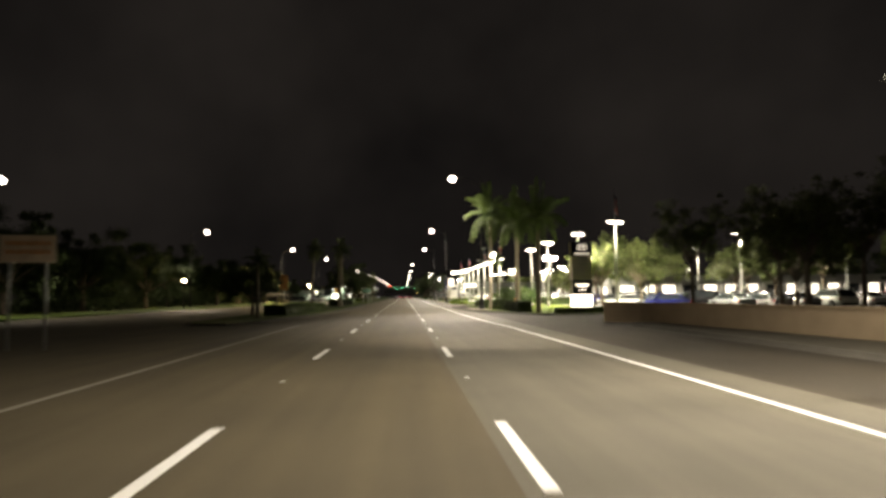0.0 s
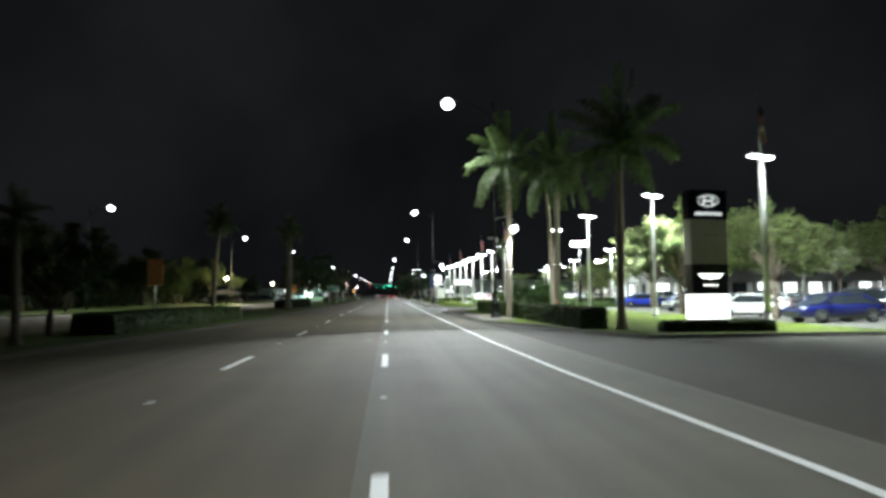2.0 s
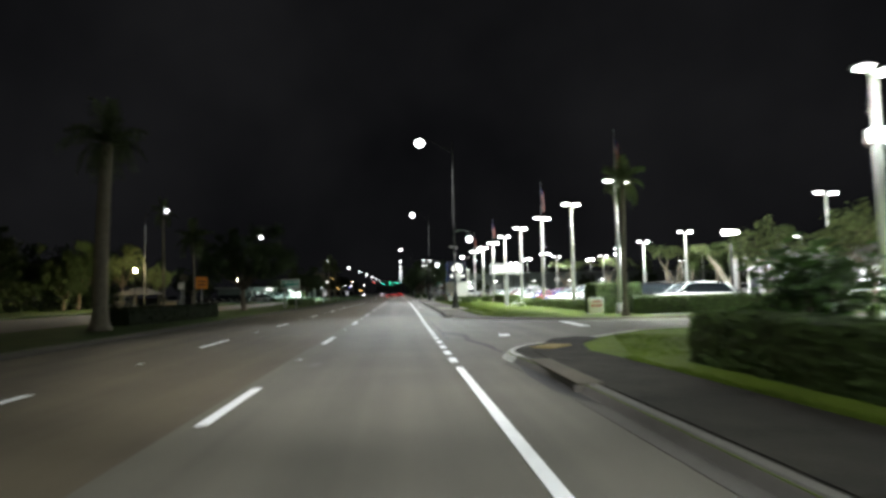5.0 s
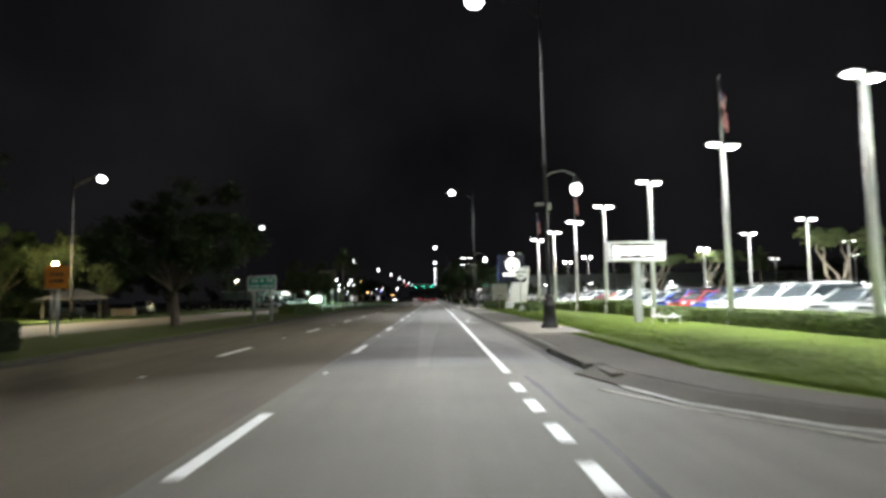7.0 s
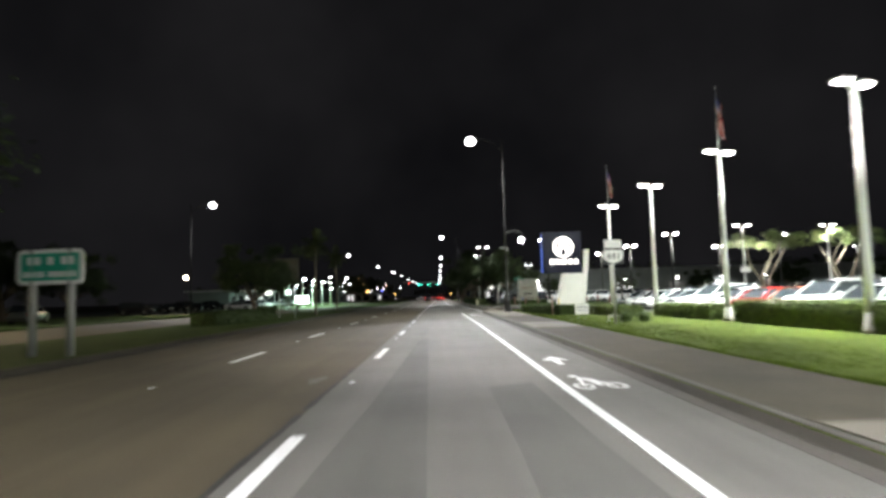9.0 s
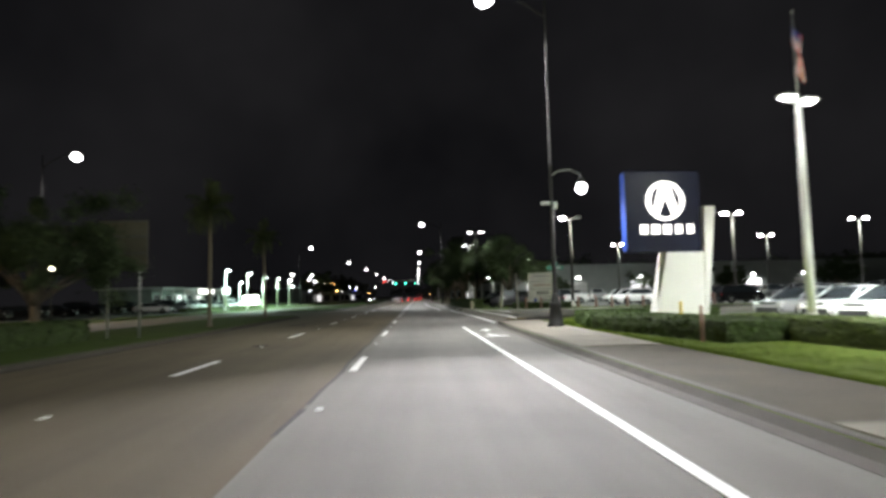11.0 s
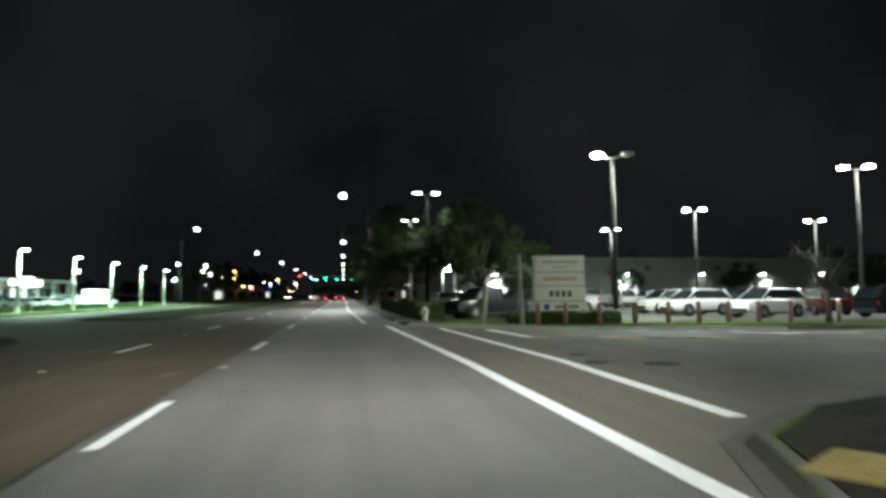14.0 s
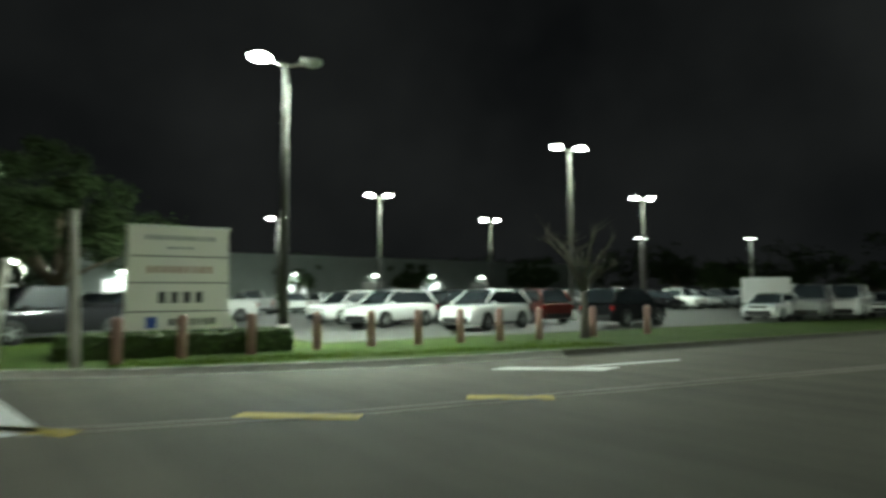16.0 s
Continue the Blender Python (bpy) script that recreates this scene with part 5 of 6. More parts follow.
        # a black disc takes the place of the open, shaded wheel well
        bm = bmesh.new()
        tube(bm, [(0, -0.02, 0), (0, 0.02, 0)], [r * 1.16, r * 1.16], 20)
        arch = mesh_of("wheel_arch", bm, TRIM)
        WHEELS[r] = (ty, rim, arch)
    return WHEELS[r]


CARS = {}


def car(kind, color, x, y, rz, z=0.135, group="cars for sale", lit=None):
    """lit: None, 'head' or 'tail'."""
    key = (kind, color, lit)
    if key in CARS:
        return copy_thing(CARS[key], pose(x, y, z, 0, 0, rz))
    word = {"suv": "SUV", "truck": "pickup truck", "sedan": "sedan car"}[kind]
    state = " standing with its lamps lit" if lit else " parked on asphalt"
    t = thing("car", f"{color} {word}{state}, tinted windows", "car", group, (x, y, z), rz)
    parts, wb, W, L = car_mesh_parts(kind, CARPAINT[color])
    for n, (bm, m) in parts.items():
        nm = n.replace("-1", "").replace("1", "")
        if nm == "headlamp" and lit == "head":
            m = HEADLIGHT
        if nm == "tail_lamp" and lit == "tail":
            m = TAILLIGHT
        part(nm, bm, m, t)
    r = 0.36 if kind != "sedan" else 0.33
    ty, rim, arch = wheel_meshes(r)
    for sx in (-1, 1):
        for sy in (-1, 1):
            w = shared("wheel", arch, t, pose(sx * wb, sy * (W - 0.005), r))
            shared("tyre", ty, w, pose(0, -sy * 0.07, 0))
            shared("rim", rim, w, pose(0, sy * 0.045, 0))
    CARS[key] = t
    return t


# first car park
car("sedan", "navy", 22.6, 51.6, 182)
car("sedan", "white", 21.4, 57.6, 168)
car("suv", "black", 27.5, 55.5, 180)
car("sedan", "silver", 25.0, 71.5, 190)
cr = random.Random(5)
for k in range(7):
    car(cr.choice(["sedan", "suv"]), cr.choice(["white", "silver", "white", "grey", "blue"]), 30 + k * 2.9, 78.5 + cr.uniform(-0.3, 0.3), 90 + cr.uniform(-4, 4))
for k in range(9):
    car(cr.choice(["sedan", "suv"]), cr.choice(["white", "silver", "white", "black", "red"]), 27 + k * 2.9, 47.5 + cr.uniform(-0.3, 0.3), 90 + cr.uniform(-4, 4))
car("sedan", "blue", 26.5, 86.0, 180)
car("suv", "blue", 33.0, 88.0, 170)
for k, (kd, co) in enumerate((("sedan", "white"), ("suv", "silver"), ("sedan", "blue"), ("suv", "white"), ("sedan", "grey"), ("sedan", "orange"), ("suv", "white"))):
    car(kd, co, 36 + 3.0 * k, 108.5, 90)
# middle car park: angled rows behind the hedge
car("suv", "black", 18.6, 106.3, 185)
car("suv", "white", 19.4, 101.1, 184)
row1 = ["white", "silver", "silver", "white", "white", "white", "blue", "red", "blue", "white", "silver", "white", "white", "orange", "red", "white", "white", "silver", "white", "white", "white", "silver"]
for k, c in enumerate(row1):
    car("suv" if k in (3, 4, 12, 16) else "sedan", c, 19.0 + cr.uniform(-0.2, 0.2), 110.6 + 2.85 * k, 196 + cr.uniform(-3, 3))
for r0, x0 in enumerate((26.5, 40.0, 46.5)):
    for k in range(19):
        car(cr.choice(["sedan", "suv", "sedan"]), cr.choice(["white", "white", "silver", "white", "grey", "black"]), x0 + cr.uniform(-0.3, 0.3), 124.5 + 2.85 * k * (1.0 if r0 == 0 else 0.95) - (0 if r0 else 12.5), 180 * (r0 % 2) + cr.uniform(-3, 3) + 8) if (r0 == 0 or k > 6) else None
# second car park
car("suv", "white", 25.6, 216.0, 190, group="cars of the second car park")
car("suv", "white", 25.2, 211.6, 192, group="cars of the second car park")
car("suv", "white", 27.0, 207.0, 194, group="cars of the second car park")
car("suv", "maroon", 32.6, 209.6, 75, group="cars of the second car park")
car("suv", "black", 33.4, 204.6, 4, group="cars of the second car park")
car("suv", "black", 31.0, 214.6, 190)
car("suv", "black", 32.0, 219.0, 10)
car("truck", "white", 20.5, 223.5, 185)
car("truck", "black", 11.6, 212.0, 200, z=0.125)
car("suv", "black", 15.8, 214.6, 195, z=0.125)
car("suv", "black", 15.5, 219.0, 195, z=0.125)
for k in range(13):
    car(cr.choice(["suv", "truck", "sedan"]), cr.choice(["white", "grey", "black", "silver", "white", "black"]), 37 + 3.0 * k, 222 + cr.uniform(-0.3, 0.3) - 0.4 * k, 262 + cr.uniform(-4, 4))
for k in range(12):
    car(cr.choice(["suv", "truck", "suv"]), cr.choice(["white", "black", "silver", "grey", "white"]), 22 + 3.1 * k, 236 + cr.uniform(-0.3, 0.3), 82 + cr.uniform(-4, 4))
for k in range(8):
    car(cr.choice(["truck", "sedan", "suv"]), cr.choice(["white", "black", "silver", "white"]), 43 + 3.2 * k, 202.2 - 0.7 * k, 190 + cr.uniform(-4, 4))
for k in range(9):
    car(cr.choice(["suv", "sedan"]), cr.choice(["black", "grey", "white"]), 13.5 + 2.9 * (k % 5), 232 + 11 * (k // 5), 90, z=0.125)
t = thing("box_van", "white box van parked at the back of the car park", "van", "", (66.0, 212.0, 0.135), -65)
bm = bmesh.new()
box(bm, -0.9, 0, 1.65, 3.8, 2.0, 2.2, bevel=0.06)
part("cargo_box", bm, CARPAINT["white"], t)
bm = bmesh.new()
vs = [[bm.verts.new((a, yy, b)) for a, b in ((1.02, 0.45), (2.9, 0.45), (2.95, 1.15), (2.2, 1.3), (1.75, 2.1), (1.02, 2.15))] for yy in (-0.92, 0.92)]
for f in vs:
    bm.faces.new(f)
for k in range(6):
    bm.faces.new((vs[0][k], vs[0][(k + 1) % 6], vs[1][(k + 1) % 6], vs[1][k]))
bmesh.ops.recalc_face_normals(bm, faces=bm.faces[:])
part("cab", bm, CARPAINT["white"], t)
for sy in (-1, 1):
    bm = bmesh.new()
    bm.faces.new([bm.verts.new((a, sy * 0.926, b)) for a, b in ((1.15, 1.3), (2.05, 1.3), (1.72, 2.0), (1.15, 2.02))])
    part("side_window", bm, CARGLASS, t)
bm = bmesh.new()
box(bm, -0.2, 0, 0.45, 5.4, 1.0, 0.2, bevel=0.02)
part("chassis", bm, TRIM, t)
vty, vrim, varch = wheel_meshes(0.38)
for sx in (-2.0, 2.05):
    for sy in (-1, 1):
        w = shared("wheel", varch, t, pose(sx, sy * 0.9, 0.38))
        shared("tyre", vty, w, pose(0, -sy * 0.07, 0))
        shared("rim", vrim, w, pose(0, sy * 0.045, 0))
for x, y, rz, q in ((74.9, 222.0, 30, 0.5), (80.4, 217.4, 140, 0.48), (85.0, 210.3, 260, 0.5)):
    c = copy_thing(dark, pose(x, y, 0.13, 0, 0, rz))
    c.scale = (q, q, q)
# across the road
for k in range(11):
    car(cr.choice(["sedan", "suv"]), cr.choice(["white", "white", "silver", "grey"]), -32.5 + cr.uniform(-0.3, 0.3), 226 + 4.6 * k, 5 + cr.uniform(-4, 4), group="cars across the road")
for k in range(6):
    car(cr.choice(["sedan", "suv"]), "black", -40, 205 + 6 * k, 5 + cr.uniform(-4, 4), group="cars across the road")
for x, y in ((-42, 170), (-36, 176)):
    car("suv", "grey", x, y, 100, z=0.12, group="cars across the road")
# traffic waiting at the far signals
car("suv", "white", -5.6, 352, 270, z=0.0, group="waiting traffic", lit="head")
car("suv", "red", 1.7, 326, 90, z=0.0, group="waiting traffic", lit="tail")
car("sedan", "grey", -2.0, 318, 90, z=0.0, group="waiting traffic", lit="tail")
car("sedan", "silver", -18.4, 420, 270, z=0.0, group="waiting traffic", lit="head")


# ---- signs ----
def bars(bm, x0, x1, z, h, n, y, seed, depth=0.008):
    r = random.Random(seed)
    x = x0
    w = (x1 - x0) / n
    for k in range(n):
        ww = w * r.uniform(0.55, 0.8)
        box(bm, x + w / 2, y, z, ww, depth, h)
        x += w


def pylon_sign(x, y):
    t = thing("pylon_sign", "tall dealership pylon sign with a glowing white foot", "sign", "", (x, y, 0.125), 8)
    bm = bmesh.new()
    box(bm, 0, 0, 0.2, 1.5, 0.4, 0.5)
    part("plinth", bm, CURB, t)
    bm = bmesh.new()
    box(bm, 0, 0, 0.95, 1.80, 0.5, 1.04, bevel=0.04)
    part("foot", bm, SIGN_GLOW, t, "glowing white foot panel")
    bm = bmesh.new()
    box(bm, 0, 0, 2.12, 1.74, 0.52, 1.28, bevel=0.03)
    part("lower_panel", bm, CHARCOAL, t)
    bm = bmesh.new()
    flat = [(-0.62, 2.35), (0.62, 2.35), (0.36, 2.13), (0.12, 2.17), (0, 2.07), (-0.12, 2.17), (-0.36, 2.13)]
    f = [bm.verts.new((a, -0.268, b)) for a, b in flat]
    bm.faces.new(f)
    bars(bm, -0.35, 0.35, 1.86, 0.08, 5, -0.268, 4)
    part("wing_mark", bm, SIGN_GLOW, t, "white winged mark")
    bm = bmesh.new()
    box(bm, 0, 0, 3.72, 1.80, 0.5, 1.92, bevel=0.03)
    part("middle_panel", bm, SILVER, t)
    bm = bmesh.new()
    bars(bm, -0.35, 0.5, 4.0, 0.07, 6, -0.256, 5)
    split_part("print_bar", bm, WHITE, t)
    bm = bmesh.new()
    box(bm, 0, 0, 5.32, 1.86, 0.54, 1.28, bevel=0.03)
    part("top_panel", bm, NAVY, t, "dark navy top panel")
    bm = bmesh.new()
    seg = 28
    for (rx, rz, w) in ((0.50, 0.26, 0.055),):
        a = [bm.verts.new((rx * math.cos(2 * math.pi * k / seg), -0.278, 5.48 + rz * math.sin(2 * math.pi * k / seg))) for k in range(seg)]
        b = [bm.verts.new(((rx - w) * math.cos(2 * math.pi * k / seg), -0.278, 5.48 + (rz - w) * math.sin(2 * math.pi * k / seg))) for k in range(seg)]
        for k in range(seg):
            bm.faces.new((a[k], a[(k + 1) % seg], b[(k + 1) % seg], b[k]))
    for sx in (-1, 1):
        f = [bm.verts.new((v[0], -0.278, v[1])) for v in ((sx * 0.24 - 0.05, 5.29), (sx * 0.24 + 0.05, 5.29), (sx * 0.16 + 0.05, 5.66), (sx * 0.16 - 0.05, 5.66))]
        bm.faces.new(f)
    box(bm, 0, -0.274, 5.48, 0.36, 0.006, 0.06)
    bars(bm, -0.66, 0.66, 4.92, 0.15, 7, -0.276, 6)
    split_part("oval_mark", bm, SOFT_GLOW, t, "pale oval mark and bars")


pylon_sign(13.75, 47.4)


def post_sign(x, y):
    t = thing("dealer_sign", "white sign cabinet with glowing marks on a square post", "sign", "", (x, y, 0.125), 6)
    bm = bmesh.new()
    box(bm, 0, 0, 1.48, 0.34, 0.30, 3.0, bevel=0.02)
    part("post", bm, POLE_GREY, t)
    bm = bmesh.new()
    for z in (2.98, 3.82):
        box(bm, 0, 0, z, 2.85, 0.42, 0.10, bevel=0.02)
    for sx in (-1.39, 1.39):
        box(bm, sx, 0, 3.40, 0.08, 0.42, 0.76, bevel=0.02)
    part("frame", bm, POLE_WHITE, t)
    bm = bmesh.new()
    box(bm, 0, 0, 3.40, 2.70, 0.30, 0.74)
    part("face", bm, SIGN_FACE, t)
    bm = bmesh.new()
    box(bm, 0, -0.152, 3.41, 2.60, 0.012, 0.68, bevel=0.004)
    part("outline", bm, CHARCOAL, t)
    bm = bmesh.new()
    for k, (a, w, h, dz) in enumerate(((-0.98, 0.36, 0.46, -0.02), (-0.66, 0.30, 0.34, 0.03), (-0.34, 0.32, 0.40, 0), (-0.02, 0.32, 0.34, 0.04), (0.30, 0.32, 0.40, -0.01), (0.64, 0.34, 0.36, 0.03), (0.98, 0.36, 0.44, 0))):
        box(bm, a * 1.06, -0.165, 3.41 + dz * 0.6, w * 0.88, 0.03, h * 1.12, bevel=0.02)
    split_part("glowing_shape", bm, SIGN_GLOW, t, "glowing white shape")


post_sign(12.05, 122.4)


def ring_sign(x, y):
    t = thing("dealer_pylon", "dark blue sign panel with glowing ring on white pedestal", "sign", "", (x, y, 0.125), 4)
    bm = bmesh.new()
    pts = [(-1.12, 0), (1.05, 0), (1.13, 2.97), (-0.5, 2.97)]
    for yy in (-0.35, 0.35):
        bm.faces.new([bm.verts.new((a, yy, b)) for a, b in pts])
    bm.verts.ensure_lookup_table()
    for k in range(4):
        v = bm.verts
        bm.faces.new((v[k], v[(k + 1) % 4], v[4 + (k + 1) % 4], v[4 + k]))
    bmesh.ops.recalc_face_normals(bm, faces=bm.faces[:])
    part("pedestal", bm, WHITE, t)
    bm = bmesh.new()
    pts = [(1.0, 0), (1.12, 0), (1.64, 4.85), (1.20, 4.85)]
    vs = [[bm.verts.new((a, yy, b)) for a, b in pts] for yy in (-0.42, 0.42)]
    for f in vs:
        bm.faces.new(f)
    for k in range(4):
        bm.faces.new((vs[0][k], vs[0][(k + 1) % 4], vs[1][(k + 1) % 4], vs[1][k]))
    bmesh.ops.recalc_face_normals(bm, faces=bm.faces[:])
    part("fin", bm, WHITE, t)
    bm = bmesh.new()
    box(bm, -0.5, 0, 4.66, 3.2, 0.5, 3.36, bevel=0.05)
    part("panel", bm, NAVY, t)
    # blue glow on the cabinet's side, put into the colour of a thin panel
    bm = bmesh.new()
    box(bm, -2.115, 0, 4.66, 0.025, 0.46, 3.2, bevel=0.008)
    part("side_panel", bm, EDGE_BLUE, t, "side of the sign with its blue glow painted on")
    bm = bmesh.new()
    seg = 36
    cx, cz, y0 = -0.42, 5.10, -0.262
    a = [bm.verts.new((cx + 0.84 * math.cos(2 * math.pi * k / seg), y0, cz + 0.82 * math.sin(2 * math.pi * k / seg))) for k in range(seg)]
    b = [bm.verts.new((cx + 0.62 * math.cos(2 * math.pi * k / seg), y0, cz + 0.68 * math.sin(2 * math.pi * k / seg))) for k in range(seg)]
    for k in range(seg):
        bm.faces.new((a[k], a[(k + 1) % seg], b[(k + 1) % seg], b[k]))
    for s in (-1, 1):
        bm.faces.new([bm.verts.new((cx + s * p, y0, cz + q)) for p, q in ((0.0, 0.66), (0.24, 0.64), (0.56, -0.50), (0.30, -0.64), (0.0, 0.12))])
    part("ring_mark", bm, SIGN_GLOW, t, "glowing white ring mark")
    bm = bmesh.new()
    bars(bm, -1.62, 0.86, 3.92, 0.38, 5, -0.258, 12, 0.012)
    split_part("glowing_bar", bm, SIGN_GLOW, t, "glowing white bar")


ring_sign(12.1, 168.4)


def stack_sign(x, y):
    t = thing("dealer_monument", "white four-panel dealership monument sign with a flared foot", "sign", "", (x, y, 0.125), -6)
    bm = bmesh.new()
    prof = [(-1.62, 0.35), (1.62, 0.35), (1.50, 0.75), (1.36, 1.05), (1.32, 3.40), (-1.32, 3.40), (-1.36, 1.05), (-1.50, 0.75)]
    vs = [[bm.verts.new((a, yy, b)) for a, b in prof] for yy in (-0.3, 0.3)]
    for f in vs:
        bm.faces.new(f)
    for k in range(len(prof)):
        bm.faces.new((vs[0][k], vs[0][(k + 1) % len(prof)], vs[1][(k + 1) % len(prof)], vs[1][k]))
    bmesh.ops.recalc_face_normals(bm, faces=bm.faces[:])
    part("body", bm, CREAM_PANEL, t)
    bm = bmesh.new()
    box(bm, 0, 0, 3.43, 2.74, 0.68, 0.06, bevel=0.015)
    part("cap", bm, WHITE, t)
    bm = bmesh.new()
    box(bm, 0, 0, 0.17, 2.6, 0.5, 0.36)
    part("plinth", bm, CURB, t)
    bm = bmesh.new()
    for z in (1.06, 1.86, 2.60):
        box(bm, 0, -0.302, z, 2.62 if z > 1.2 else 2.75, 0.012, 0.035)
    split_part("joint", bm, SIGN_DARK, t)
    bm = bmesh.new()
    bars(bm, -0.95, 0.95, 3.12, 0.14, 11, -0.304, 1)
    bars(bm, -0.35, 0.35, 2.84, 0.07, 5, -0.304, 2)
    split_part("print_bar", bm, SIGN_GREY, t)
    bm = bmesh.new()
    bars(bm, -0.9, 0.9, 2.23, 0.2, 9, -0.304, 3)
    split_part("print_bar", bm, BROWN_PRINT, t, "faded red-brown print")
    bm = bmesh.new()
    bars(bm, -0.62, 0.68, 1.45, 0.32, 4, -0.304, 4)
    bars(bm, -0.3, 1.0, 0.76, 0.2, 7, -0.304, 6)
    split_part("print_bar", bm, SIGN_DARK, t)
    bm = bmesh.new()
    box(bm, -0.72, -0.304, 0.76, 0.28, 0.012, 0.32, bevel=0.004)
    part("shield", bm, BLUE_PRINT, t)


stack_sign(13.95, 205.8)


def two_leg_sign(x, y):
    t = thing("guide_sign", "green rounded road sign on two round steel legs", "road sign", "", (x, y, 0.125), -8)
    for sx in (-0.62, 0.62):
        bm = bmesh.new()
        tube(bm, [(sx, 0.08, -0.2), (sx, 0.08, 3.15)], [0.11, 0.11], 12)
        part("leg", bm, POLE_GREY, t)
    for nm, w, h, y0, y1, m in (("border", 2.15, 1.04, -0.015, 0.015, SHEET), ("face", 1.89, 0.80, -0.024, -0.012, GREEN_SIGN)):
        bm = bmesh.new()
        r = 0.17 if nm == "border" else 0.08
        pts = []
        for cx, cz, a0 in ((w / 2 - r, h / 2 - r, 0), (r - w / 2, h / 2 - r, 90), (r - w / 2, r - h / 2, 180), (w / 2 - r, r - h / 2, 270)):
            pts += arc(cx, 2.62 + cz, r, a0, a0 + 90, 5)
        vs = [[bm.verts.new((a, yy, b)) for a, b in pts] for yy in (y0, y1)]
        for f in vs:
            bm.faces.new(f)
        for q in range(len(pts)):
            bm.faces.new((vs[0][q], vs[0][(q + 1) % len(pts)], vs[1][(q + 1) % len(pts)], vs[1][q]))
        bmesh.ops.recalc_face_normals(bm, faces=bm.faces[:])
        part(nm, bm, m, t)
    bm = bmesh.new()
    bars(bm, -0.78, -0.28, 2.80, 0.23, 2, -0.03, 21)
    bars(bm, -0.10, 0.14, 2.80, 0.23, 1, -0.03, 23)
    bars(bm, 0.34, 0.80, 2.80, 0.23, 2, -0.03, 24)
    bars(bm, -0.88, -0.18, 2.40, 0.17, 4, -0.03, 22)
    bars(bm, -0.06, 0.88, 2.40, 0.17, 6, -0.03, 25)
    split_part("print_bar", bm, SHEET, t)


two_leg_sign(-9.75, 136.2)


def back_sign(x, y, w, h, z, material, label, posts=1, rz=0):
    t = thing("road_sign", label, "road sign", "", (x, y, 0.125), rz)
    for k in range(posts):
        bm = bmesh.new()
        sx = 0 if posts == 1 else (k - 0.5) * w * 0.65
        tube(bm, [(sx, 0.06, -0.2), (sx, 0.06, z + h * 0.45)], [0.05, 0.05], 8)
        part("post", bm, STEEL, t)
    bm = bmesh.new()
    box(bm, 0, 0, z, w, 0.03, h, bevel=0.012)
    part("panel", bm, material, t)
    return t


s1 = back_sign(-13.4, 59.4, 0.85, 1.5, 3.0, TAN_SIGN, "tall orange-tan sign panel on a steel post in a hedge")
s2 = back_sign(-14.2, 17.0, 1.75, 0.95, 3.35, CREAM_SIGN, "wide weathered cream sign panel on posts", posts=2, rz=10)
bm = bmesh.new()
bars(bm, -0.7, 0.7, 3.55, 0.16, 9, -0.022, 61)
bars(bm, -0.7, 0.7, 3.25, 0.16, 8, -0.022, 62)
split_part("print_bar", bm, TAN_SIGN, s2)
s3 = back_sign(-14.4, 120.1, 1.0, 1.0, 2.62, ORANGE_SIGN, "square orange work sign on a pale post")
bm = bmesh.new()
bars(bm, -0.33, 0.33, 2.75, 0.18, 3, -0.022, 31)
bars(bm, -0.33, 0.33, 2.45, 0.16, 4, -0.022, 32)
split_part("print_bar", bm, SIGN_DARK, s3)
s4 = back_sign(-10.8, 169.5, 2.0, 2.1, 3.85, DULL_ALU, "large dull sign seen from behind on two legs", posts=2)
for z in (2.85, 3.5, 4.2, 4.85):
    bm = bmesh.new()
    box(bm, 0, -0.04, z, 1.96, 0.05, 0.06, bevel=0.01)
    part("rail", bm, POLE_DIM, s4)
s5 = back_sign(-17.9, 125.5, 0.6, 0.6, 2.5, WHITE, "small white sign on a thin post")

s6 = back_sign(30.2, 176.2, 1.0, 0.5, 3.1, WHITE, "small white plate on a post in the car park")
s7 = back_sign(-17.9, 126.2, 0.75, 0.62, 3.25, DULL_ALU, "dull grey sign back on a thin post")
bm = bmesh.new()
box(bm, 0, 0, 0.42, 2.4, 1.1, 0.9, bevel=0.06)
tagged(part("masonry_block", bm, TAN_WALL), "low tan masonry block beside the far path", "block").matrix_basis = pose(-33.1, 164.6, 0.1, 0, 0, 12)

# route shield
t = thing("route_sign", "white route shield sign on a square steel post", "road sign", "", (9.7, 146.5, 0.125))
bm = bmesh.new()
tube(bm, [(0, 0.05, -0.2), (0, 0.05, 3.75)], [0.05, 0.05], 4)
part("post", bm, STEEL, t)
bm = bmesh.new()
box(bm, 0, 0, 3.62, 0.78, 0.02, 0.36, bevel=0.008)
part("top_plate", bm, SHEET, t)
bm = bmesh.new()
box(bm, 0, 0, 3.05, 0.98, 0.02, 0.72, bevel=0.008)
part("plate", bm, SIGN_DARK, t)
bm = bmesh.new()
pts = [(-0.40, 3.36), (-0.2, 3.33), (0, 3.37), (0.2, 3.33), (0.40, 3.36), (0.46, 3.15), (0.42, 2.92), (0.22, 2.78), (0, 2.72), (-0.22, 2.78), (-0.42, 2.92), (-0.46, 3.15)]
bm.faces.new([bm.verts.new((a, -0.016, b)) for a, b in pts])
part("shield", bm, SHEET, t)
cu = bpy.data.curves.new("digits", "FONT")
cu.body, cu.size, cu.align_x, cu.extrude = "441", 0.46, "CENTER", 0.003
cu.materials.append(SIGN_DARK)
dg = new("digits", cu)
dg.parent = t
dg.matrix_basis = pose(0, -0.022, 2.89, 90, 0, 0)

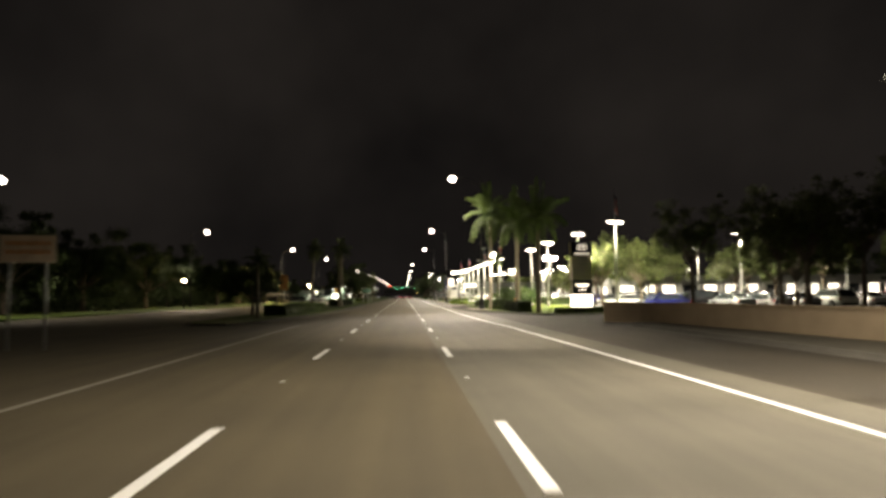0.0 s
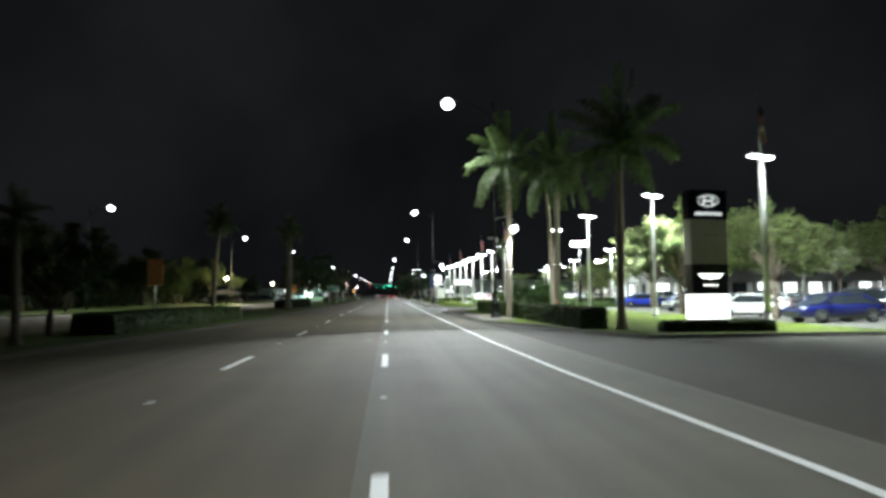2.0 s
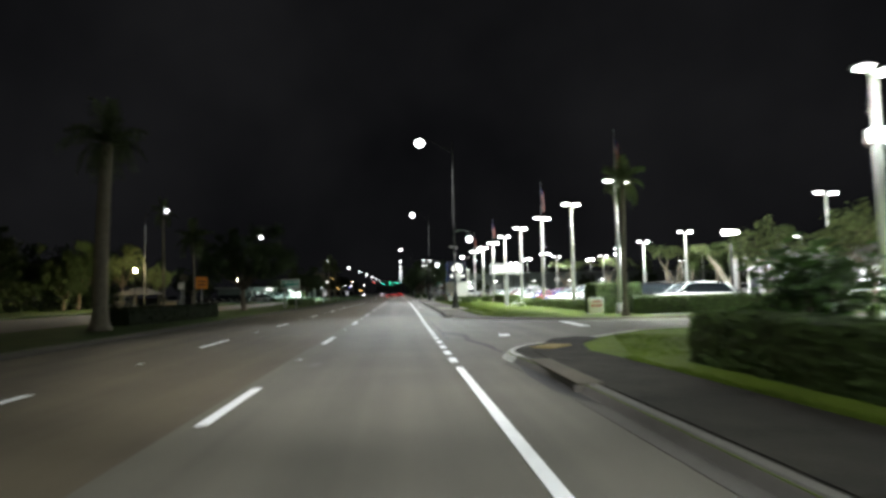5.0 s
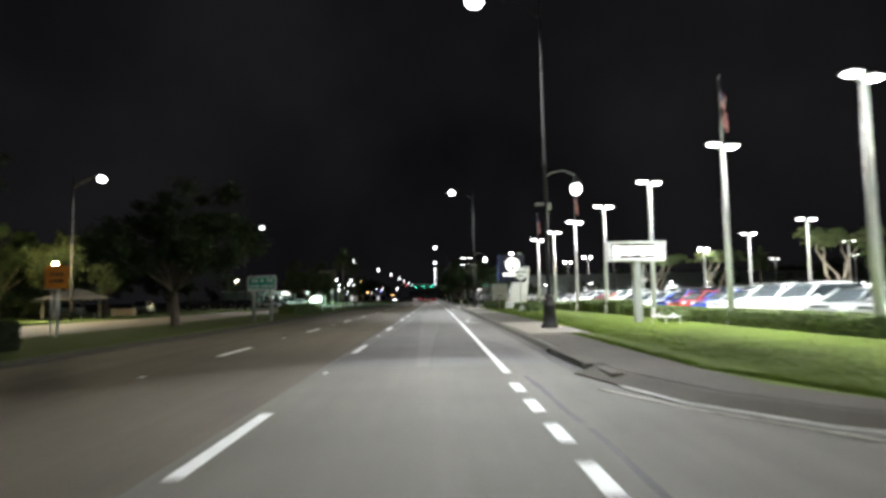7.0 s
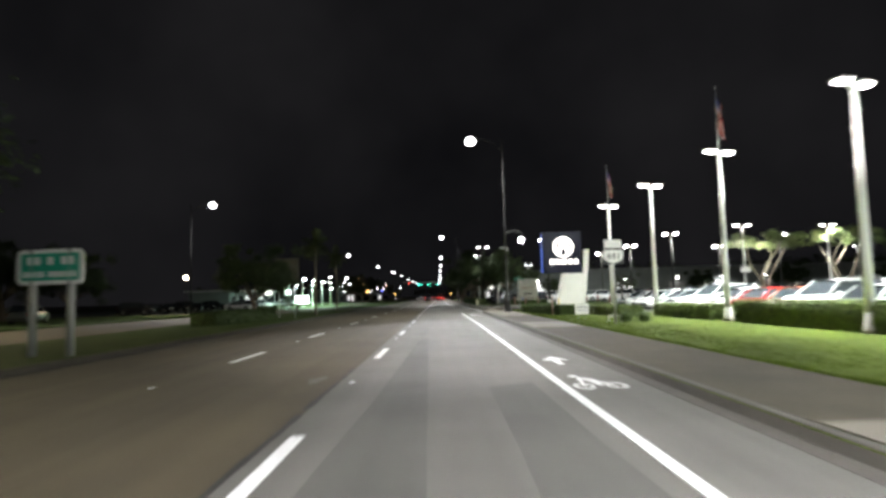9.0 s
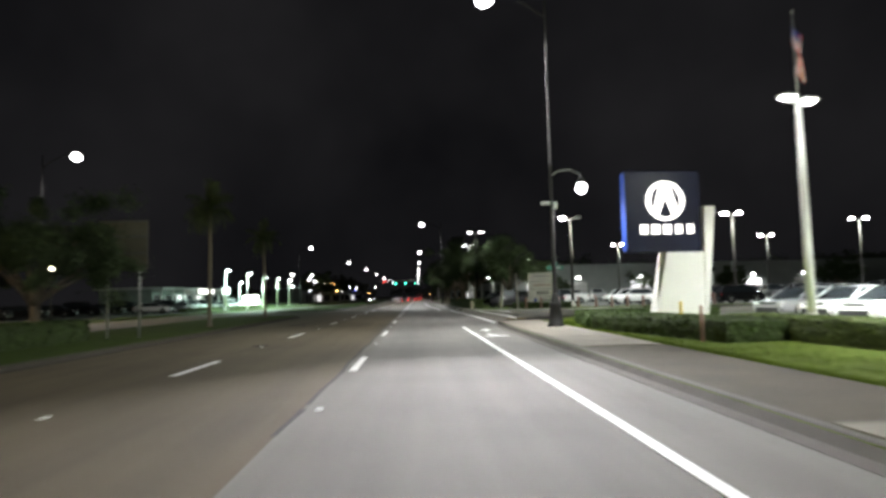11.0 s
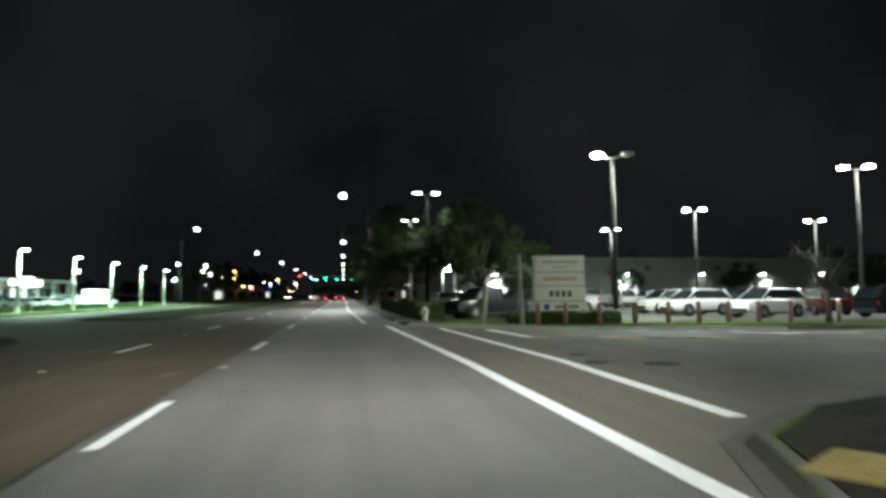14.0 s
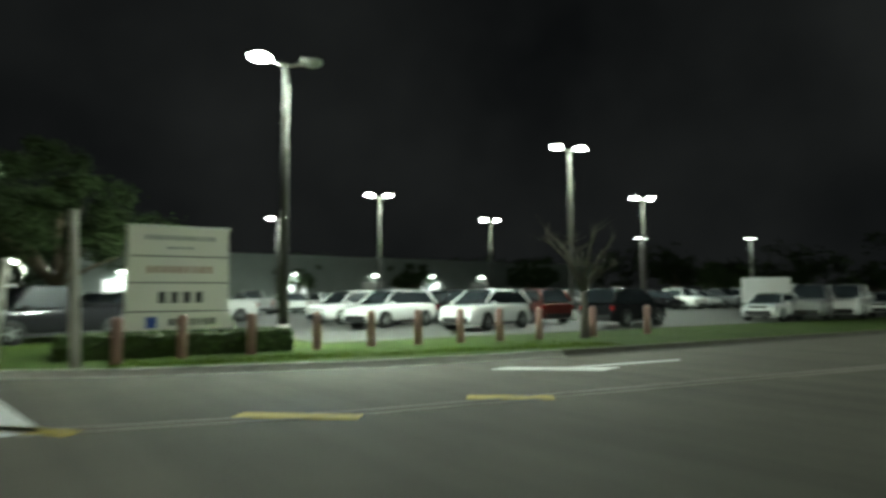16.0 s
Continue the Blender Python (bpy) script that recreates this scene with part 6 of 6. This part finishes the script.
# street name blades at the corner
t = thing("street_name_sign", "green street name blades on a pale steel post", "street sign", "", (9.4, 178.9, 0.125))
bm = bmesh.new()
tube(bm, [(0, 0, -0.2), (0, 0, 2.95)], [0.055, 0.05], 8)
part("post", bm, POLE_GREY, t)
for z, rz in ((2.86, 8), (3.06, 100)):
    bm = bmesh.new()
    box(bm, 0, 0, z, 1.05 if rz < 50 else 0.7, 0.02, 0.20, rz=radians(rz), bevel=0.008)
    bl = part("blade", bm, GREEN_BLADE, t)
    bm = bmesh.new()
    bars(bm, -0.3, 0.3, z, 0.10, 6, -0.014, 40 + rz)
    if rz > 50:
        for v in bm.verts:
            v.co = Matrix.Rotation(radians(rz), 3, "Z") @ v.co
    split_part("print_bar", bm, WHITE, bl)

# small monument at the driveway, site board, marker posts
t = thing("entry_marker", "small white entry marker with red print on the lawn", "sign", "", (13.7, 101.2, 0.125), -4)
bm = bmesh.new()
box(bm, 0, 0, 0.45, 0.85, 0.3, 0.9, bevel=0.03)
part("block", bm, WHITE, t)
bm = bmesh.new()
bars(bm, -0.3, 0.3, 0.68, 0.10, 5, -0.154, 51)
bars(bm, -0.32, 0.32, 0.45, 0.14, 4, -0.154, 52)
split_part("print_bar", bm, RED_PRINT, t)
for x, y, h, m, lab in ((10.4, 164.0, 1.05, PAINT_YELLOW, "short yellow marker post on the lawn"), (9.15, 159.7, 1.0, SALMON, "short orange marker post beside a hedge"), (9.8, 57.2, 1.2, ORANGE_SIGN, "short orange marker post behind a hedge")):
    bm = bmesh.new()
    lathe(bm, 0, 0, [(0, 0.05), (h - 0.05, 0.05), (h, 0.02)], 10)
    ob = part("marker_post", bm, m)
    ob.matrix_basis = pose(x, y, 0.12)
    tagged(ob, lab, "marker post")
t = thing("yard_sign", "small white sign stuck in the lawn", "sign", "", (9.25, 151.4, 0.125))
bm = bmesh.new()
box(bm, 0, 0, 0.55, 0.72, 0.02, 0.56, bevel=0.006)
part("panel", bm, SHEET, t)
bm = bmesh.new()
bars(bm, -0.27, 0.27, 0.65, 0.09, 4, -0.014, 71)
bars(bm, -0.25, 0.25, 0.47, 0.08, 5, -0.014, 72)
split_part("print_bar", bm, SIGN_GREY, t)
bm = bmesh.new()
for sx in (-0.2, 0.2):
    tube(bm, [(sx, 0.01, -0.1), (sx, 0.01, 0.5)], [0.008, 0.008], 6)
part("wire_legs", bm, STEEL, t)
for k, (x, y) in enumerate(((12.6, 121.2), (13.1, 120.7), (10.0, 147.8))):
    t = thing("utility_valve", "small pale pipe valve standing in the grass", "valve", "", (x, y, 0.12))
    bm = bmesh.new()
    tube(bm, [(-0.3, 0, 0), (-0.3, 0, 0.28), (0.3, 0, 0.28), (0.3, 0, 0)], [0.05, 0.05, 0.05, 0.05], 8)
    part("pipe", bm, POLE_WHITE, t)
    bm = bmesh.new()
    lathe(bm, 0, 0, [(0.22, 0.09), (0.36, 0.09), (0.38, 0.03), (0.45, 0.06)], 10)
    part("valve_body", bm, POLE_WHITE, t)

# marker beside the hedge
t = thing("marker_post", "small round orange marker on a thin post", "marker", "", (6.7, 223.7, 0.125))
bm = bmesh.new()
tube(bm, [(0, 0, -0.1), (0, 0, 0.75)], [0.025, 0.025], 8)
part("post", bm, POLE_GREY, t)
bm = bmesh.new()
lathe(bm, 0, 0, [(0.70, 0.06), (0.76, 0.13), (0.92, 0.15), (1.0, 0.12), (1.04, 0.03)], 14)
part("cap", bm, ORANGE_SIGN, t, "rounded orange cap")

# hydrant
t = thing("fire_hydrant", "pale cream fire hydrant on the verge", "hydrant", "", (7.05, 208.0, 0.125))
bm = bmesh.new()
lathe(bm, 0, 0, [(0, 0.19), (0.06, 0.19), (0.08, 0.14), (0.55, 0.14), (0.57, 0.18), (0.62, 0.18), (0.70, 0.13), (0.76, 0.05), (0.82, 0.04)], 14)
part("barrel", bm, HYDRANT, t)
for s in (-1, 1):
    bm = bmesh.new()
    tube(bm, [(s * 0.1, 0, 0.45), (s * 0.22, 0, 0.45)], [0.07, 0.08], 10)
    part("nozzle_cap", bm, HYDRANT, t)

# two leaning white posts and the bollards
for x, y, lean, h in ((9.6, 204.6, 4.0, 2.4), (10.9, 202.2, -2.5, 3.35)):
    bm = bmesh.new()
    tube(bm, [(0, 0, -0.3), (0, 0, h * 0.5), (0.01, 0, h)], [0.11, 0.10, 0.09], 10)
    ob = part("wooden_post", bm, WOODPOST)
    ob.matrix_basis = pose(x, y, 0.12, 0, lean, 0)
    tagged(ob, "leaning weathered white post at the corner", "post")
bm = bmesh.new()
lathe(bm, 0, 0, [(0, 0.115), (0.95, 0.115), (1.02, 0.09), (1.05, 0.02)], 14)
BOL = mesh_of("bollard", bm, SALMON)
for x, y in ((11.7, 202.3), (13.2, 202.7), (14.9, 202.7), (16.8, 202.8), (18.5, 202.7), (19.9, 202.3), (21.3, 202.0), (22.7, 201.7), (24.2, 201.4), (26.5, 201.0), (29, 200.5)):
    ob = new("bollard", BOL)
    ob.matrix_basis = pose(x, y, 0.12, 0, 0, x * 40)
    tagged(ob, "salmon painted concrete bollard on the grass", "bollard", "bollards along the verge")

# low tan wall by the first driveway
t = thing("low_wall", "low tan concrete wall with a cap", "wall", "", (0, 0, 0))
bm = bmesh.new()
wall_pts = [(10.9, 32.2), (12.2, 29.6), (13.2, 20), (13.9, 10), (14.4, -10), (14.6, -60)]
for (x0, y0), (x1, y1) in zip(wall_pts, wall_pts[1:]):
    d = Vector((x1 - x0, y1 - y0))
    box(bm, (x0 + x1) / 2, (y0 + y1) / 2, 0.55, d.length + 0.02, 0.28, 1.1, rz=math.atan2(d.y, d.x))
part("wall", bm, TAN_WALL, t)
bm = bmesh.new()
for (x0, y0), (x1, y1) in zip(wall_pts, wall_pts[1:]):
    d = Vector((x1 - x0, y1 - y0))
    box(bm, (x0 + x1) / 2, (y0 + y1) / 2, 1.135, d.length + 0.08, 0.38, 0.07, rz=math.atan2(d.y, d.x))
part("cap", bm, TAN_WALL, t)


# ---- buildings ----
def showroom(x0, x1, y0, depth, h, bays):
    t = thing("dealership_building", "long white dealership building with lit showroom windows behind columns", "building", "", (x0, y0, 0.13))
    w = x1 - x0
    bm = bmesh.new()
    box(bm, w / 2, depth / 2 + 0.4, h / 2, w, depth, h)
    part("wall", bm, STUCCO, t)
    bm = bmesh.new()
    box(bm, w / 2, depth / 2 - 0.2, h + 0.15, w + 0.8, depth + 1.6, 0.3, bevel=0.04)
    box(bm, w / 2, -0.6, h * 0.74, w, 1.6, 0.5, bevel=0.04)
    part("roof", bm, STUCCO, t)
    step = w / bays
    for k in range(bays + 1):
        bm = bmesh.new()
        box(bm, k * step, -1.1, h * 0.36, 0.55, 0.55, h * 0.72, bevel=0.04)
        part("column", bm, STUCCO, t)
    for k in range(bays):
        bm = bmesh.new()
        box(bm, (k + 0.5) * step, 0.36, 1.55, step * 0.72, 0.06, 2.7)
        wd = part("window", bm, SHOPLIGHT if k % 4 != 3 else CARGLASS, t)
        bm = bmesh.new()
        for q in (-0.36, 0, 0.36):
            box(bm, (k + 0.5 + q) * step, 0.30, 1.55, 0.07, 0.06, 2.7)
        box(bm, (k + 0.5) * step, 0.30, 2.1, step * 0.72, 0.06, 0.07)
        part("frame", bm, TRIM, wd)
    for k in range(3):
        yy = 2.6 + 5.2 * k
        bm = bmesh.new()
        box(bm, -0.02, yy, 1.5, 0.06, 3.6, 2.5)
        wd = part("window", bm, SHOPLIGHT if k == 1 else CARGLASS, t)
        for q in (-1.2, 0, 1.2):
            bm = bmesh.new()
            box(bm, -0.08, yy + q, 1.5, 0.06, 0.08, 2.5)
            part("mullion", bm, TRIM, wd)
        bm = bmesh.new()
        box(bm, -0.65, yy, 3.0, 1.3, 3.9, 0.14, bevel=0.03)
        part("awning", bm, CHARCOAL, t)
    for k in range(4):
        bm = bmesh.new()
        box(bm, -1.2, 0.1 + 5.2 * k, h * 0.5, 0.45, 0.45, h, bevel=0.04)
        part("column", bm, STUCCO, t)
    for k in range(bays):
        area_light(x0 + (k + 0.5) * step, y0 - 1.0, h * 0.74 - 0.2, 70, 0.5) if k % 2 == 0 else None
    return t


showroom(40.5, 95.5, 117, 15, 4.4, 13)
t = thing("west_showroom", "low white showroom across the road with a lit sign", "building", "", (-39.6, 242.5, 0.13))
bm = bmesh.new()
box(bm, -4, 17, 1.75, 8, 34, 3.5)
part("wall", bm, STUCCO_GREY, t)
bm = bmesh.new()
box(bm, -3.4, 17, 3.62, 10.6, 35, 0.35, bevel=0.04)
part("roof", bm, STUCCO, t)
for k in range(8):
    bm = bmesh.new()
    box(bm, 1.3, 0.4 + 4.75 * k, 1.75, 0.32, 0.32, 3.45, bevel=0.03)
    part("column", bm, STUCCO, t)
for k in range(7):
    bm = bmesh.new()
    box(bm, 0.04, 2.8 + 4.75 * k, 1.45, 0.06, 3.8, 2.3)
    wd = part("window", bm, SOFT_GLOW if k in (2, 4) else CARGLASS, t)
    for q in (-0.95, 0, 0.95):
        bm = bmesh.new()
        box(bm, 0.1, 2.8 + 4.75 * k + q, 1.45, 0.05, 0.07, 2.3)
        part("mullion", bm, TRIM, wd)
bm = bmesh.new()
box(bm, 2.0, 19.5, 3.25, 0.2, 8.2, 0.75, bevel=0.04)
part("sign", bm, SIGN_GLOW, t, "glowing white sign strip")
back = back_sign(-27.5, 240, 1.2, 1.0, 2.9, SOFT_GLOW, "small lit board on two posts", posts=2)
bd = thing("price_board", "glowing white board at the car park edge", "sign", "", (-30.0, 264.0, 0.12))
bm = bmesh.new()
box(bm, 0, 0, 1.5, 3.0, 0.3, 1.7, bevel=0.04)
part("panel", bm, SIGN_GLOW, bd)
bm = bmesh.new()
box(bm, 0, 0.05, 0.3, 2.4, 0.2, 0.75)
part("foot", bm, CHARCOAL, bd)

t = thing("warehouse", "long low grey block building behind the car park", "building", "", (18, 262, 0.1))
bm = bmesh.new()
box(bm, 45, 12, 3.2, 90, 24, 6.4)
part("wall", bm, STUCCO_GREY, t)
bm = bmesh.new()
box(bm, 45, 12, 6.5, 90.6, 24.6, 0.35, bevel=0.03)
part("roof", bm, STUCCO_GREY, t)
for k, xx in enumerate((6, 14, 26, 38, 48, 58)):
    bm = bmesh.new()
    box(bm, xx, -0.02, 1.7, 3.6, 0.08, 3.2)
    # every second door glows by itself, standing for a lit opening
    dr = part("shutter_door", bm, STUCCO if k % 2 else SOFT_GLOW, t)
    bm = bmesh.new()
    for q in range(6):
        box(bm, xx, -0.07, 0.5 + 0.5 * q, 3.6, 0.03, 0.05)
    part("slat", bm, STUCCO_GREY, dr)
    bm = bmesh.new()
    box(bm, xx, -0.35, 4.3, 1.1, 0.5, 0.18, bevel=0.04)
    wl_ = part("wall_lamp", bm, POLE_GREY, t)
    bm = bmesh.new()
    dome(bm, (xx, -0.40, 4.18), 0.5, 0.26, 0.14, 12, 6)
    part("lens", bm, LENS_LOT, wl_)
    if k % 2 == 0:
        area_light(18 + xx, 261.2, 4.0, 130, 0.6)

# gazebo across the road
t = thing("shelter", "open park shelter with a brown hipped roof on posts", "shelter", "", (-33.4, 155.4, 0.12), 20)
for sx in (-2.4, 2.4):
    for sy in (-2.1, 2.1):
        bm = bmesh.new()
        box(bm, sx, sy, 0.95, 0.26, 0.26, 1.9, bevel=0.02)
        part("post", bm, CURB, t)
bm = bmesh.new()
lo = [bm.verts.new((a, b, 1.95)) for a, b in ((-3.1, -2.8), (3.1, -2.8), (3.1, 2.8), (-3.1, 2.8))]
lo2 = [bm.verts.new((a, b, 1.84)) for a, b in ((-3.1, -2.8), (3.1, -2.8), (3.1, 2.8), (-3.1, 2.8))]
hi = [bm.verts.new((a, 0, 2.95)) for a in (-0.5, 0.5)]
for f in ((lo[0], lo[1], hi[1], hi[0]), (lo[1], lo[2], hi[1]), (lo[2], lo[3], hi[0], hi[1]), (lo[3], lo[0], hi[0])):
    bm.faces.new(f)
for k in range(4):
    bm.faces.new((lo2[k], lo2[(k + 1) % 4], lo[(k + 1) % 4], lo[k]))
bm.faces.new(list(reversed(lo2)))
bmesh.ops.recalc_face_normals(bm, faces=bm.faces[:])
part("roof", bm, ROOF_BROWN, t)
for k in (-1, 1):
    bm = bmesh.new()
    box(bm, k * 1.1, 0, 0.45, 1.6, 0.45, 0.08, bevel=0.02)
    for q in (-0.6, 0.6):
        box(bm, k * 1.1 + q, 0, 0.2, 0.1, 0.4, 0.42)
    part("bench", bm, WOODPOST, t)

# low houses and lit fronts down the road
def far_block(x, y, w, d, h, rz, lit, label):
    t = thing("roadside_building", label, "building", "", (x, y, 0.0), rz)
    bm = bmesh.new()
    box(bm, 0, 0, h / 2, w, d, h)
    part("wall", bm, STUCCO_GREY, t)
    bm = bmesh.new()
    box(bm, 0, 0, h + 0.15, w + 0.6, d + 0.6, 0.3, bevel=0.05)
    part("roof", bm, STUCCO_GREY, t)
    for k in range(4):
        bm = bmesh.new()
        box(bm, (k - 1.5) * w / 4.4, -d / 2 - 0.03, 1.7, w / 6, 0.08, 2.2)
        part("window", bm, SOFT_GLOW if k == 1 else CARGLASS, t)
    bm = bmesh.new()
    box(bm, 0, -d / 2 - 0.15, h - 0.6, w * 0.16, 0.2, 0.7, bevel=0.03)
    part("sign", bm, lit, t)


far_block(-38, 372, 22, 14, 5, 60, SIGN_GLOW, "low roadside shop with lit windows")
far_block(-40, 430, 24, 14, 5, 70, RED_LIGHT, "low roadside shop with a red sign")
far_block(-38, 480, 18, 14, 6, 70, BLUE_LIGHT, "low roadside shop with a blue sign")
far_block(30, 385, 26, 16, 5, -60, SIGN_GLOW, "low roadside shop with lit windows")
far_block(30, 450, 26, 16, 6, -70, AMBER_LIGHT, "low roadside shop with an amber sign")

# signals over the far crossing
t = thing("signal_gantry", "traffic signals on a long mast arm showing green", "traffic light", "", (8.5, 352, 0))
bm = bmesh.new()
lathe(bm, 0, 0, [(0, 0.2), (6.6, 0.14)], 10)
tube(bm, [(0, 0, 6.3), (-9, 0, 6.7), (-20, 0, 6.9)], [0.12, 0.09, 0.06], 8)
part("mast", bm, POLE_GREY, t)
for k, xx in enumerate((-4, -7.6, -10.8, -14, -18)):
    bm = bmesh.new()
    box(bm, xx, -0.1, 6.2, 0.42, 0.3, 1.2, bevel=0.03)
    hd = part("signal_head", bm, CHARCOAL, t)
    bm = bmesh.new()
    dome(bm, (xx, -0.26, 5.85 if k != 4 else 6.6), 0.17, 0.08, 0.17, 12, 8)
    part("lens", bm, GREEN_LIGHT if k != 4 else RED_LIGHT, hd, "glowing signal lens")


# bare tree on the verge and two clipped balls near the route sign
t = thing("bare_tree", "leafless small tree with thin spreading branches", "tree", "", (25.6, 200.6, 0.12), 40)
br = random.Random(3)
bm = bmesh.new()
tube(bm, [(0, 0, -0.1), (0.05, 0, 0.9), (0.0, 0.05, 1.6)], [0.17, 0.12, 0.09], 8)
part("trunk", bm, BARK_GREY, t)
for k in range(9):
    a = k * 2.4
    bm = bmesh.new()
    e = Vector((math.cos(a) * br.uniform(1.1, 2.3), math.sin(a) * br.uniform(1.1, 2.3), br.uniform(2.3, 3.9)))
    mid = Vector((e.x * 0.45, e.y * 0.45, 1.6 + (e.z - 1.6) * 0.6))
    tube(bm, [(0, 0.05, 1.5), tuple(mid), tuple(e)], [0.06, 0.04, 0.008], 6)
    for q in range(5):
        p = mid.lerp(e, 0.15 + 0.17 * q)
        d = Vector((br.uniform(-1, 1), br.uniform(-1, 1), br.uniform(0.1, 0.8))) * 0.8
        tube(bm, [tuple(p), tuple(p + d)], [0.018, 0.004], 5)
    part("limb", bm, BARK_GREY, t)
for x, y in ((10.5, 147.6), (11.2, 147.2)):
    t = thing("shrub", "small round clipped shrub on the lawn", "shrub", "", (x, y, 0.12))
    bm = bmesh.new()
    dome(bm, (0, 0, 0.2), 0.24, 0.24, 0.26, 14, 8)
    leaf_cloud(bm, [(0, 0, 0.22, 0.26)], 500, 0.05, 77)
    part("leaves", bm, HEDGE, t)

# lights and shop signs far down the road
fr = random.Random(9)
for k in range(64):
    y = fr.uniform(300, 760)
    left = k % 4 != 3
    x = -fr.uniform(24, 26 + (y - 250) * 0.10) if left else fr.uniform(10, 14 + (y - 250) * 0.06)
    h = fr.uniform(3.2, 9.0)
    t = thing("area_lamp", "distant lamp post with a glowing head", "lamp post", "distant lamps", (x, y, 0.12))
    bm = bmesh.new()
    lathe(bm, 0, 0, [(-0.1, 0.1), (h, 0.07)], 8)
    part("post", bm, POLE_DIM, t)
    bm = bmesh.new()
    dome(bm, (0, 0, h + 0.2), 0.3, 0.3, 0.26, 10, 6)
    part("lens", bm, fr.choice([LENS, LENS, LENS_LOT, LENS_WARM, AMBER_LIGHT]), t)


# dark woods closing the view on all sides
wr = random.Random(21)
def woods(name, spots, n, leaf, seed, label):
    r = random.Random(seed)
    bm = bmesh.new()
    cl = []
    for x, y, h in spots:
        tube(bm, [(x, y, -0.2), (x + r.uniform(-0.4, 0.4), y, h * 0.55)], [0.22, 0.12], 6)
        for k in range(9):
            cl.append((x + r.gauss(0, 1.9), y + r.gauss(0, 1.9), h * r.uniform(0.28, 0.92), r.uniform(0.8, 1.7)))
    leaf_cloud(bm, cl, n, leaf, seed)
    tagged(part(name, bm, LEAF_DARK), label, "woods", kind="stuff")


woods("woods_west", [(-60 + wr.uniform(-7, 7), -70 + 4.2 * k + wr.uniform(-1.5, 1.5), wr.uniform(7, 12)) for k in range(66)], 52000, 0.34, 31, "dark woods along the far side of the road")
woods("woods_west_low", [(-47 + wr.uniform(-4, 4), -60 + 4.4 * k + wr.uniform(-1.5, 1.5), wr.uniform(2.5, 5)) for k in range(55)], 30000, 0.24, 32, "dark undergrowth in front of the woods")
woods("woods_east", [(112 + wr.uniform(-7, 7), -60 + 6 * k + wr.uniform(-1.5, 1.5), wr.uniform(6, 11)) for k in range(66)], 36000, 0.4, 33, "dark trees behind the car parks")
woods("woods_north", [(-160 + 6.5 * k + wr.uniform(-2, 2), (820 if abs(-160 + 6.5 * k) < 30 else 560) + wr.uniform(-30, 30), wr.uniform(8, 14)) for k in range(50)], 26000, 0.5, 34, "distant dark trees down the road")
woods("woods_northeast", [(30 + 7 * k + wr.uniform(-2, 2), 300 + wr.uniform(-6, 6), wr.uniform(7, 11)) for k in range(14)], 14000, 0.36, 35, "dark trees behind the low building")


def tufts(name, runs, n, seed, label):
    """Loose grass blades leaning over the edges of the paths: strips of (x0, y0, x1, y1, spread, blade height)."""
    r = random.Random(seed)
    verts, faces = [], []
    total = sum(math.hypot(x1 - x0, y1 - y0) for x0, y0, x1, y1, w, h in runs)
    for x0, y0, x1, y1, w, h in runs:
        for _ in range(int(n * math.hypot(x1 - x0, y1 - y0) / total)):
            u = r.random()
            off = abs(r.gauss(0, 1)) * w
            ln = math.hypot(x1 - x0, y1 - y0)
            px, py = x0 + (x1 - x0) * u + (y1 - y0) / ln * off, y0 + (y1 - y0) * u - (x1 - x0) / ln * off
            hh = h * r.uniform(0.5, 1.3) * (1.0 if noise.noise(Vector((px * 0.8, py * 0.8, seed))) > -0.15 else 0.45)
            a = r.uniform(0, 6.28)
            dx, dy = 0.012 * math.cos(a), 0.012 * math.sin(a)
            lx, ly = r.gauss(0, 0.4) * hh, r.gauss(0, 0.4) * hh
            k = len(verts)
            verts += [(px - dx, py - dy, 0.115), (px + dx, py + dy, 0.115), (px + lx, py + ly, 0.125 + hh)]
            faces.append((k, k + 1, k + 2))
    me = bpy.data.meshes.new(name)
    me.from_pydata(verts, [], faces)
    me.materials.append(GRASS_BLADE)
    tagged(new(name, me), label, "grass", kind="stuff")


GRASS_BLADE = leafy("grass_blades", (0.070, 0.104, 0.010), 0.8, 0.3, 0.2, 0.8, 0.4, 0.8)
tufts("grass_edge", [(7.07, 104, 7.07, 114.4, 0.12, 0.07), (7.87, 114.4, 7.87, 149, 0.12, 0.07), (7.87, 149, 7.82, 175.6, 0.12, 0.07), (8.2, 98.7, 7.05, 103.8, 0.15, 0.07), (7.3, 69.2, 7.0, 78, 0.12, 0.07)],
      26000, 61, "ragged grass along the edge of the footpath")
tufts("lawn_tufts", [(7.9, 99, 7.9, 176, 1.6, 0.045), (7.2, 78, 9.0, 84.5, 1.2, 0.05), (11.4, 201.4, 24, 198.0, -0.9, 0.07)], 42000, 62, "short uneven blades of the mown lawn")
